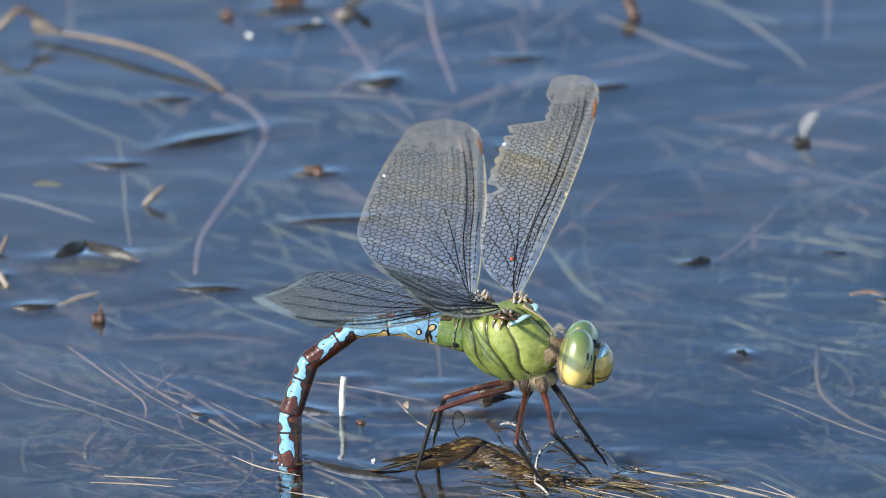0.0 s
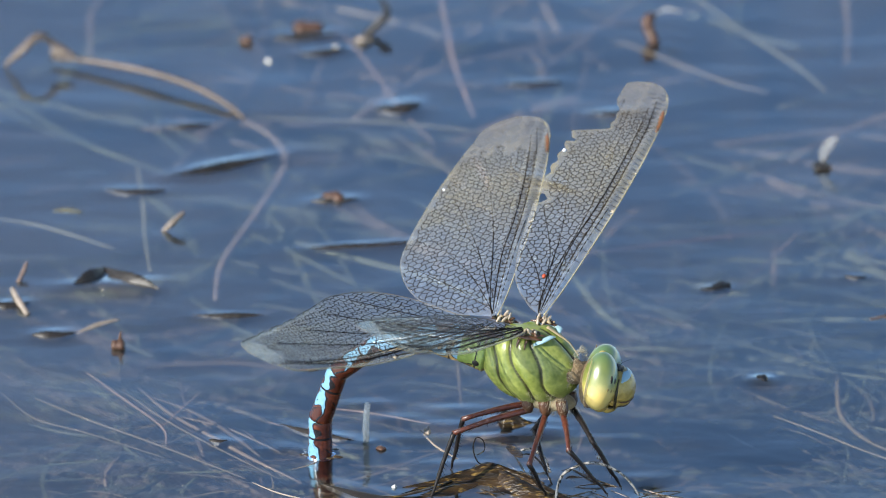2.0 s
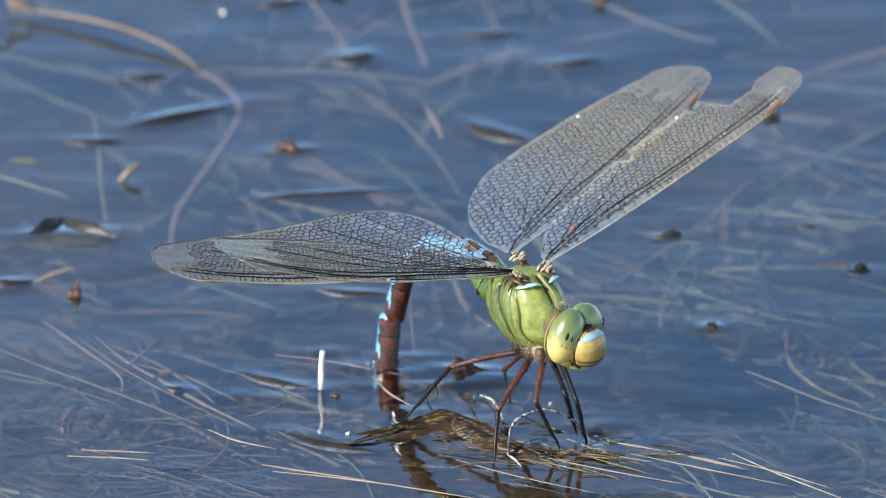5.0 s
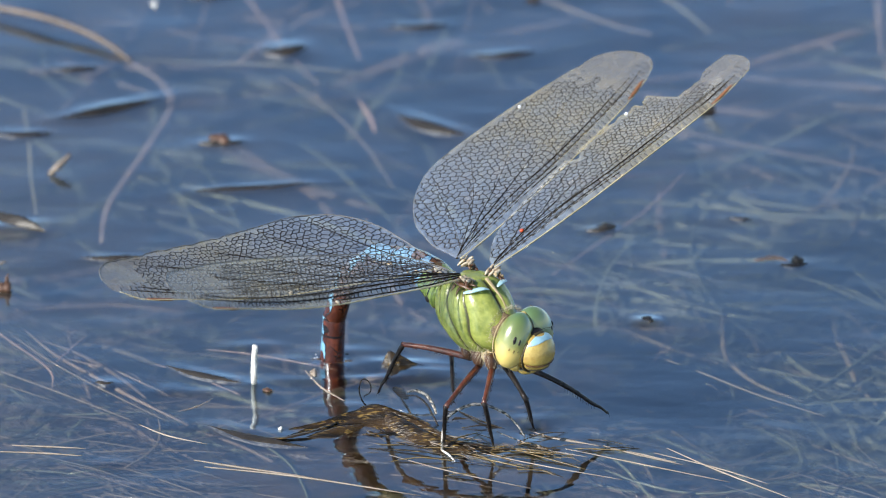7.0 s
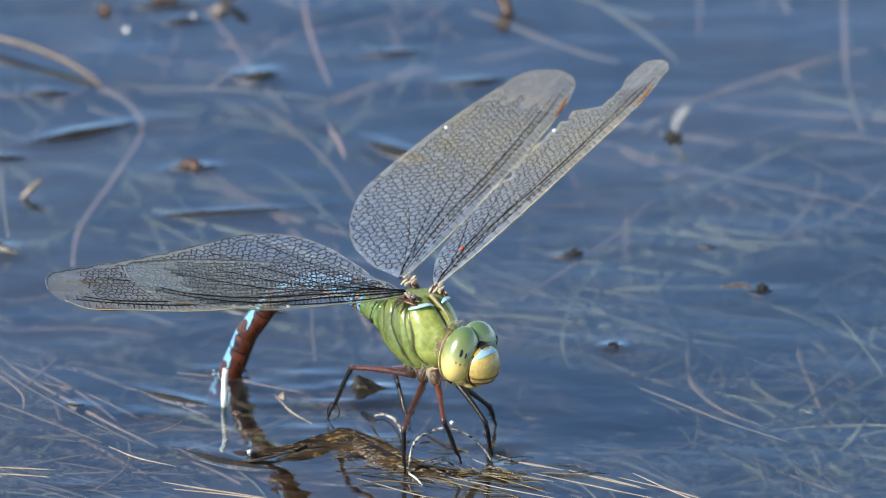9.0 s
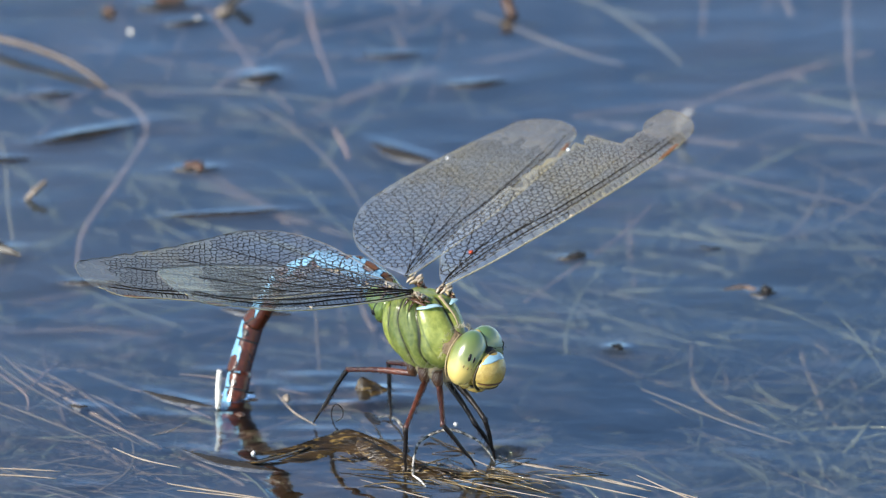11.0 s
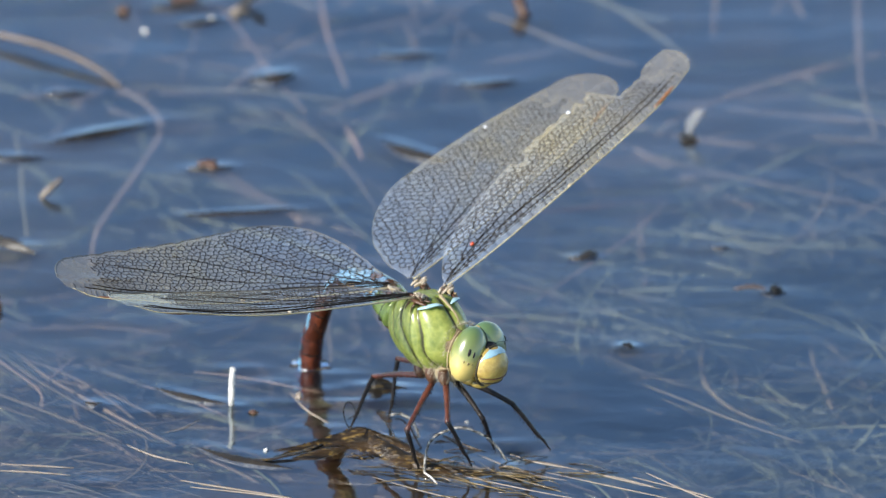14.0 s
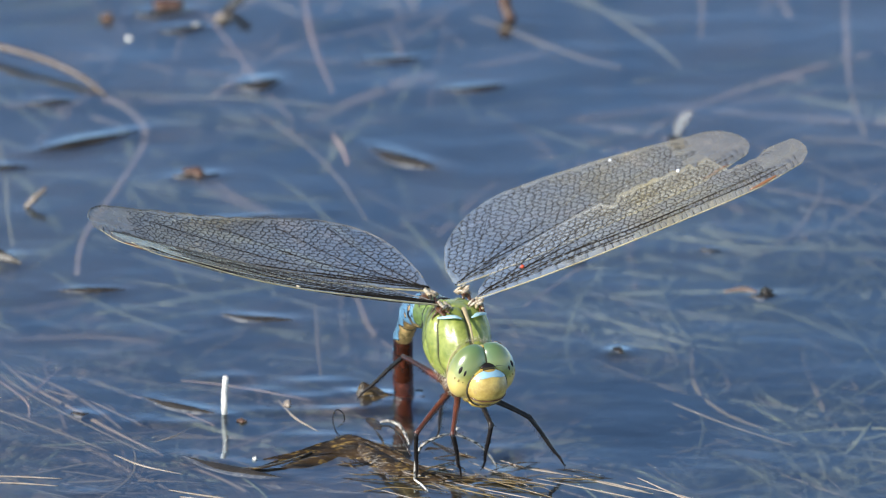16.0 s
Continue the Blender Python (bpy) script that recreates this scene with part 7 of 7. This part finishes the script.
    walk(parts["segment 2"], [
        at(0, -13.27, -1.80, -0.04, -0.14, 7.65, -158.68), at(0.5, -13.33, -1.40, 0.25, -0.13, 8.95, -165.64),
        at(1, -13.12, -0.98, 1.62, -2.03, 4.11, -164.48), at(1.5, -13.36, -0.48, 0.49, 0.07, 16.99, -167.75),
        at(2, -13.41, -0.78, 0.02, 0.04, 16.42, -172.20), at(2.5, -12.79, -2.14, 1.69, -2.11, 18.57, -152.69),
        at(3, -12.67, -2.64, 1.52, -1.53, 21.57, -152.03), at(3.5, -13.00, -0.15, 2.14, 0.31, 8.74, 179.64),
        at(4, -13.01, 0.58, 1.96, 0.12, 15.47, 177.05), at(6.5, -13.21, -0.27, 1.41, -0.48, 12.19, -175.10),
        at(7, -13.26, 0.11, 1.20, -0.28, 13.51, -177.57), at(7.5, -13.21, -1.18, 1.07, -0.87, 10.54, -166.20),
        at(8, -13.42, -0.94, -0.41, 0.48, 14.96, -167.61), at(8.5, -13.47, -0.30, -0.69, 0.45, 17.89, -174.74),
        at(9, -13.37, -0.56, 0.58, -0.30, 11.71, -171.14), at(11.5, -13.00, 0.72, 2.00, -1.51, 10.53, -176.62),
        at(12, -13.05, -1.87, 1.08, -0.56, 18.96, -165.31), at(12.5, -13.01, -2.59, -0.10, -0.06, 25.12, -159.23),
        at(13, -13.06, -1.75, 1.33, -1.00, 8.15, -164.37), at(13.5, -13.00, 0.37, 2.12, -1.46, 6.21, -176.87),
        at(14, -13.14, 1.50, 1.06, 0.41, 15.50, 169.05), at(14.5, -12.76, 1.87, 2.13, -0.45, 12.85, 170.73),
        at(15, -12.27, 1.63, 3.40, -1.49, 0.03, 171.08), at(15.5, -11.85, 2.90, 3.47, -2.45, -6.23, 163.36),
        at(16, -12.70, -1.66, -3.33, -11.54, 54.28, 175.18),
    ])
    walk(parts["segment 3"], [
        at(0, -19.73, -4.32, -0.97, 4.85, 34.38, -145.21), at(0.5, -20.03, -3.12, -0.84, 5.42, 42.74, -153.49),
        at(1, -19.85, -2.85, 1.12, 0.95, 33.14, -155.46), at(1.5, -19.91, -1.90, -1.56, 6.23, 45.00, -156.18),
        at(2, -20.06, -1.69, -1.96, 0.62, 42.58, -171.05), at(2.5, -18.68, -5.19, -0.54, 8.78, 60.07, -136.68),
        at(3, -18.42, -5.70, -1.05, 6.66, 65.40, -140.99), at(3.5, -19.92, -0.11, 1.08, -0.51, 45.72, 177.93),
        at(4, -19.75, 0.92, 0.09, 4.30, 55.94, -176.23), at(6.5, -20.03, -0.85, -0.07, 0.64, 43.19, -172.76),
        at(7, -20.06, -0.17, -0.44, 1.45, 43.13, -174.06), at(7.5, -19.90, -2.82, -0.21, 0.13, 36.83, -163.78),
        at(8, -20.02, -2.39, -2.21, 1.84, 31.19, -164.17), at(8.5, -20.10, -0.91, -2.84, 1.51, 34.73, -172.38),
        at(9, -20.14, -1.61, -0.84, 1.08, 33.99, -167.65), at(11.5, -19.87, 0.31, 0.72, 5.20, 44.40, -162.75),
        at(12, -19.46, -3.54, -1.20, -1.64, 56.76, -166.97), at(12.5, -18.93, -4.84, -3.07, -1.62, 62.15, -161.37),
        at(13, -19.73, -3.61, 0.34, -1.42, 36.34, -165.45), at(13.5, -19.95, -0.01, 1.36, -0.09, 33.66, -172.96),
        at(14, -19.77, 2.78, -0.81, 0.97, 42.21, 170.19), at(14.5, -19.49, 2.97, 0.57, 1.11, 48.57, 173.64),
        at(15, -19.19, 2.71, 3.40, -1.10, 36.88, 172.23), at(15.5, -18.52, 4.90, 4.23, -1.50, 26.63, 168.50),
        at(16, -16.77, -1.32, -9.01, -33.88, 75.40, 150.97),
    ])
    walk(parts["segment 4"], [
        at(0, -24.89, -7.90, -5.26, 29.59, 62.33, -113.42), at(0.5, -25.03, -5.61, -5.99, 54.91, 73.30, -98.17),
        at(1, -25.63, -5.49, -3.04, 26.48, 69.02, -124.48), at(1.5, -24.82, -4.07, -6.93, 37.45, 70.96, -120.57),
        at(2, -25.59, -2.56, -7.10, 2.82, 74.76, -168.58), at(2.5, -21.44, -7.79, -7.12, 130.24, 71.07, -10.96),
        at(3, -20.88, -7.69, -7.96, 129.37, 77.75, -16.06), at(3.5, -25.22, 0.08, -4.36, 3.29, 76.78, -177.89),
        at(4, -23.99, 0.65, -6.20, 72.00, 79.65, -105.55), at(6.5, -25.52, -1.55, -5.27, 4.66, 74.67, -168.25),
        at(7, -25.58, -0.75, -5.63, 8.52, 72.58, -165.98), at(7.5, -25.74, -4.52, -4.77, 0.34, 64.68, -163.51),
        at(8, -26.28, -4.17, -6.15, 2.70, 47.22, -162.83), at(8.5, -26.29, -1.74, -7.17, 2.39, 50.38, -171.09),
        at(9, -26.30, -2.96, -5.09, 3.39, 56.23, -164.47), at(11.5, -25.06, -1.30, -4.60, 41.48, 69.87, -121.09),
        at(12, -23.52, -4.48, -7.55, 22.57, 84.89, -142.14), at(12.5, -22.30, -5.97, -9.79, -171.49, 86.87, 28.62),
        at(13, -25.66, -5.15, -4.16, -7.69, 69.89, -172.95), at(13.5, -26.23, -0.78, -2.85, 2.76, 62.15, -169.23),
        at(14, -25.31, 3.74, -5.92, 0.58, 65.66, 169.72), at(14.5, -24.49, 3.52, -5.13, 13.94, 79.17, -172.58),
        at(15, -25.21, 3.53, -1.16, 1.03, 76.66, 174.63), at(15.5, -25.17, 6.25, 0.82, 5.77, 67.43, 177.81),
        at(16, -18.45, -0.39, -16.37, -127.28, 83.30, 56.72),
    ])
    walk(parts["segment 5"], [
        at(0, -26.29, -11.14, -11.99, 71.43, 70.12, -68.16), at(0.5, -25.34, -7.77, -13.27, 114.15, 68.64, -36.17),
        at(1, -27.18, -7.74, -10.13, 88.93, 74.93, -59.52), at(1.5, -26.08, -6.20, -14.11, 94.23, 74.11, -61.52),
        at(2, -27.55, -2.96, -14.43, 159.41, 86.68, -11.81), at(2.5, -19.02, -8.26, -14.31, 141.74, 52.10, 1.92),
        at(3, -19.33, -8.14, -15.39, 142.97, 65.07, -1.81), at(3.5, -26.96, 0.02, -11.76, 144.97, 82.79, -35.70),
        at(4, -24.36, -0.67, -13.68, 120.41, 67.20, -55.56), at(6.5, -27.49, -1.96, -12.60, 156.69, 84.13, -15.85),
        at(7, -27.78, -1.30, -12.88, 112.14, 85.49, -61.69), at(7.5, -28.85, -5.44, -11.64, 7.04, 82.41, -156.61),
        at(8, -31.21, -5.69, -11.73, 1.83, 62.22, -163.89), at(8.5, -31.08, -2.49, -13.03, 2.59, 62.58, -170.85),
        at(9, -30.37, -4.09, -11.40, 8.70, 69.93, -158.55), at(11.5, -26.41, -3.53, -11.73, 92.87, 66.83, -66.37),
        at(12, -24.05, -4.90, -15.12, 128.69, 79.69, -35.57), at(12.5, -21.93, -5.78, -17.38, 175.20, 71.00, 15.19),
        at(13, -28.25, -5.47, -11.30, -96.92, 87.96, 97.45), at(13.5, -29.72, -1.45, -9.57, 18.00, 84.42, -153.63),
        at(14, -28.40, 4.30, -12.84, -9.21, 81.73, 159.61), at(14.5, -25.91, 3.34, -12.59, 148.75, 79.36, -37.07),
        at(15, -26.96, 3.70, -8.56, 173.14, 71.19, -12.97), at(15.5, -28.09, 6.36, -6.19, 158.76, 72.08, -27.61),
        at(16, -17.96, 0.35, -23.92, -172.47, 74.02, 10.86),
    ])
    walk(parts["segment 6"], [
        at(0, -25.38, -13.41, -18.76, 96.51, 69.97, -41.53), at(0.5, -23.22, -9.32, -19.98, 130.69, 61.95, -18.02),
        at(1, -26.23, -9.35, -17.08, 110.95, 71.66, -36.56), at(1.5, -25.14, -7.93, -21.04, 117.47, 70.91, -37.19),
        at(2, -27.14, -3.05, -21.62, 174.55, 78.15, 3.41), at(2.5, -14.60, -8.11, -19.99, 142.45, 44.46, 2.86),
        at(3, -16.30, -8.23, -21.92, 146.03, 59.34, 1.65), at(3.5, -26.22, -0.51, -18.91, 159.41, 73.77, -21.00),
        at(4, -22.78, -2.97, -20.32, 125.80, 60.95, -49.58), at(6.5, -26.78, -2.16, -19.76, 168.09, 74.80, -4.29),
        at(7, -27.52, -1.80, -20.06, 154.02, 78.79, -19.51), at(7.5, -29.73, -5.82, -18.78, 103.33, 88.15, -60.20),
        at(8, -34.43, -6.62, -18.10, 1.50, 69.75, -164.24), at(8.5, -34.35, -3.02, -19.42, 2.72, 69.53, -170.71),
        at(9, -32.67, -4.99, -18.17, 13.38, 76.94, -153.68), at(11.5, -25.27, -6.13, -18.35, 103.50, 59.94, -54.51),
        at(12, -23.00, -5.65, -22.21, 133.82, 74.49, -30.31), at(12.5, -19.67, -5.16, -24.19, 171.81, 62.82, 11.52),
        at(13, -28.28, -5.22, -18.50, -171.40, 79.91, 22.80), at(13.5, -30.34, -1.76, -16.74, 155.54, 83.94, -15.88),
        at(14, -29.37, 4.66, -19.97, -94.92, 88.22, 73.78), at(14.5, -24.85, 2.54, -19.67, 158.78, 69.91, -26.70),
        at(15, -24.69, 3.18, -15.37, 171.73, 52.26, -14.54), at(15.5, -26.13, 5.33, -13.04, 167.19, 42.86, -17.94),
        at(16, -16.02, 0.72, -30.84, 178.16, 64.89, 0.89),
    ])
    walk(parts["segment 7"], [
        at(0, -23.68, -14.91, -24.96, 109.96, 69.26, -27.20), at(0.5, -20.27, -10.28, -25.80, 138.01, 57.64, -9.56),
        at(1, -24.56, -10.59, -23.35, 119.06, 70.04, -27.97), at(1.5, -23.42, -9.24, -27.28, 127.34, 68.78, -26.68),
        at(2, -25.79, -2.96, -28.08, 176.74, 73.49, 5.67), at(2.5, -9.90, -7.87, -24.61, 141.91, 41.29, 2.07),
        at(3, -12.93, -8.13, -27.59, 147.62, 56.53, 3.53), at(3.5, -24.50, -1.17, -25.24, 162.33, 68.60, -17.92),
        at(4, -20.70, -5.41, -26.09, 127.10, 58.54, -48.08), at(6.5, -25.06, -2.29, -26.13, 169.20, 69.80, -3.13),
        at(7, -26.31, -2.23, -26.54, 159.58, 74.84, -13.81), at(7.5, -29.62, -6.00, -25.37, 149.44, 84.91, -14.03),
        at(8, -36.63, -7.24, -24.29, 1.73, 74.05, -164.01), at(8.5, -36.63, -3.39, -25.60, 2.80, 73.99, -170.63),
        at(9, -34.00, -5.65, -24.60, 16.83, 81.12, -150.16), at(11.5, -23.35, -8.82, -24.06, 106.74, 57.67, -50.72),
        at(12, -21.48, -6.54, -28.57, 133.69, 72.07, -30.45), at(12.5, -16.72, -4.56, -30.06, 169.50, 57.96, 8.86),
        at(13, -27.22, -4.77, -24.99, -175.89, 74.56, 18.20), at(13.5, -29.67, -1.95, -23.30, 163.55, 78.84, -7.80),
        at(14, -29.31, 4.86, -26.57, -160.54, 84.66, 8.08), at(14.5, -22.82, 1.52, -25.87, 160.75, 64.38, -24.56),
        at(15, -20.78, 2.16, -20.59, 171.79, 44.21, -14.46), at(15.5, -21.52, 3.84, -17.53, 168.12, 26.67, -16.33),
        at(16, -13.22, 0.77, -36.81, 174.55, 57.45, -3.23),
    ])
    walk(parts["segment 8"], [
        at(0, -22.11, -15.72, -29.64, 118.33, 68.68, -18.24), at(0.5, -17.63, -10.72, -30.03, 142.19, 54.67, -4.53),
        at(1, -23.05, -11.39, -28.05, 123.35, 69.35, -23.41), at(1.5, -21.81, -10.05, -31.94, 132.92, 67.46, -20.67),
        at(2, -24.37, -2.82, -32.88, 177.81, 70.63, 6.80), at(2.5, -6.14, -7.74, -27.91, 141.23, 39.80, 1.03),
        at(3, -10.18, -7.96, -31.77, 148.69, 54.91, 4.82), at(3.5, -22.77, -1.73, -29.90, 163.69, 65.32, -16.44),
        at(4, -18.96, -7.35, -30.35, 127.53, 57.57, -47.57), at(6.5, -23.33, -2.38, -30.83, 169.35, 66.80, -2.96),
        at(7, -25.04, -2.54, -31.36, 161.57, 72.57, -11.73), at(7.5, -29.19, -6.11, -30.35, 154.11, 82.61, -9.33),
        at(8, -37.95, -7.62, -29.10, 2.29, 76.83, -163.42), at(8.5, -37.99, -3.61, -30.41, 2.84, 77.12, -170.59),
        at(9, -34.67, -6.04, -29.54, 19.89, 83.93, -147.08), at(11.5, -21.66, -10.89, -28.29, 108.33, 57.17, -48.84),
        at(12, -20.15, -7.32, -33.32, 133.02, 70.76, -31.16), at(12.5, -14.09, -4.15, -34.30, 167.97, 54.74, 7.03),
        at(13, -25.95, -4.35, -29.81, -177.52, 71.15, 16.50), at(13.5, -28.72, -2.08, -28.21, 164.82, 75.97, -6.49),
        at(14, -28.85, 4.93, -31.54, -168.71, 81.59, -0.14), at(14.5, -20.86, 0.62, -30.37, 161.48, 60.81, -23.74),
        at(15, -17.31, 1.27, -24.08, 171.95, 40.33, -14.23), at(15.5, -17.23, 2.59, -19.78, 168.28, 19.20, -15.91),
        at(16, -10.53, 0.62, -41.03, 172.86, 51.63, -5.30),
    ])
    walk(parts["segment 9"], [
        at(0, -20.87, -16.13, -32.99, 124.31, 68.09, -11.80), at(0.5, -15.56, -10.89, -32.96, 144.93, 52.36, -1.12),
        at(1, -21.89, -11.89, -31.42, 126.30, 68.95, -20.24), at(1.5, -20.51, -10.54, -35.26, 136.73, 66.43, -16.53),
        at(2, -23.19, -2.68, -36.27, 178.49, 68.55, 7.52), at(2.5, -3.38, -7.69, -30.22, 140.66, 38.84, 0.13),
        at(3, -8.12, -7.79, -34.71, 149.49, 53.74, 5.80), at(3.5, -21.32, -2.16, -33.17, 164.53, 62.91, -15.50),
        at(4, -17.66, -8.78, -33.39, 127.79, 57.03, -47.26), at(6.5, -21.91, -2.46, -34.13, 169.36, 64.63, -2.96),
        at(7, -23.98, -2.76, -34.80, 162.67, 70.97, -10.57), at(7.5, -28.73, -6.19, -33.92, 155.65, 80.95, -7.78),
        at(8, -38.74, -7.86, -32.60, 3.02, 78.90, -162.67), at(8.5, -38.78, -3.75, -33.92, 2.88, 79.54, -170.54),
        at(9, -34.99, -6.24, -33.12, 24.29, 86.05, -142.66), at(11.5, -20.38, -12.36, -31.31, 109.45, 57.12, -47.50),
        at(12, -19.14, -7.93, -36.72, 132.49, 69.87, -31.72), at(12.5, -12.03, -3.90, -37.24, 166.97, 52.30, 5.77),
        at(13, -24.84, -4.02, -33.22, -178.39, 68.65, 15.57), at(13.5, -27.85, -2.18, -31.70, 165.24, 74.01, -6.06),
        at(14, -28.32, 4.92, -35.11, -171.98, 79.23, -3.46), at(14.5, -19.25, -0.09, -33.52, 161.87, 58.16, -23.29),
        at(15, -14.65, 0.59, -26.41, 172.08, 37.91, -14.02), at(15.5, -13.96, 1.66, -20.96, 168.32, 14.71, -15.78),
        at(16, -8.30, 0.41, -43.85, 171.94, 46.99, -6.51),
    ])
    walk(parts["head"], [
        at(0, 11.70, 0.00, -1.00, 0, 5, 14), at(2, 11.70, 0.00, -1.00, 0, 5, 14),
        at(2.5, 11.70, 0.00, -1.00, 0, 5, 10), at(4, 11.70, 0.00, -1.00, 0, 5, 9),
        at(9, 11.70, 0.00, -1.00, 0, 5, 9), at(14, 11.70, 0.00, -1.00, 0, 5, 9),
        at(14.5, 11.70, 0.00, -1.00, 0, 5, 8), at(15, 11.70, 0.00, -1.00, 0, 5, 5),
        at(16, 11.70, 0.00, -1.00, 0, 5, 3),
    ])
    walk(parts["collar"], [
        at(0, -34.51, 1.36, 0, 0, 0, 0), at(0.5, -32.12, 1.81, 0, 0, 0, 0),
        at(1, -33.78, 5.48, 0, 0, 0, 0), at(1.5, -33.14, 7.21, 0, 0, 0, 0),
        at(2, -33.33, 11.74, 0, 0, 0, 0), at(2.5, -20.48, 13.38, 0, 0, 0, 0),
        at(3, -21.11, 13.94, 0, 0, 0, 0), at(3.5, -19.61, 21.23, 0, 0, 0, 0),
        at(4, -19.08, 23.79, 0, 0, 0, 0), at(6.5, -16.81, 23.70, 0, 0, 0, 0),
        at(7, -16.37, 23.80, 0, 0, 0, 0), at(7.5, -20.39, 23.77, 0, 0, 0, 0),
        at(8, -26.38, 25.97, 0, 0, 0, 0), at(8.5, -24.34, 27.76, 0, 0, 0, 0),
        at(9, -26.28, 26.29, 0, 0, 0, 0), at(11.5, -25.31, 19.10, 0, 0, 0, 0),
        at(12, -21.60, 21.68, 0, 0, 0, 0), at(12.5, -20.66, 19.11, 0, 0, 0, 0),
        at(13, -22.66, 21.74, 0, 0, 0, 0), at(13.5, -21.82, 24.98, 0, 0, 0, 0),
        at(14, -17.44, 29.45, 0, 0, 0, 0), at(14.5, -12.74, 26.08, 0, 0, 0, 0),
        at(15, -10.42, 27.15, 0, 0, 0, 0), at(15.5, -3.19, 24.80, 0, 0, 0, 0),
        at(16, -2.71, 22.00, 0, 0, 0, 0),
    ])
    # the stalk drifts with the water
    walk(parts["stalk"], [
        at(0, -27.91, 28.52, -6.00, 0, 0, 0),
        at(1, -27.61, 28.52, -6.00, 0, 0, 0),
        at(2, -27.41, 28.52, -6.00, 0, 0, 0),
        at(3, -27.71, 28.52, -6.00, 0, 0, 0),
        at(4, -27.41, 28.52, -6.00, 0, 0, 0),
        at(7, -27.21, 28.52, -6.00, 0, 0, 0),
        at(8, -27.61, 28.52, -6.00, 0, 0, 0),
        at(9, -27.11, 28.52, -6.00, 0, 0, 0),
        at(11.5, -28.61, 28.52, -6.00, 0, 0, 0),
        at(12, -28.41, 28.52, -6.00, 0, 0, 0),
        at(12.5, -28.36, 28.52, -6.00, 0, 0, 0),
        at(13, -28.46, 28.52, -6.00, 0, 0, 0),
        at(13.5, -28.56, 28.52, -6.00, 0, 0, 0),
        at(14, -28.41, 28.52, -6.00, 0, 0, 0),
        at(15, -28.01, 28.52, -6.00, 0, 0, 0),
        at(16, -27.76, 28.52, -6.00, 0, 0, 0),
    ])


motions()
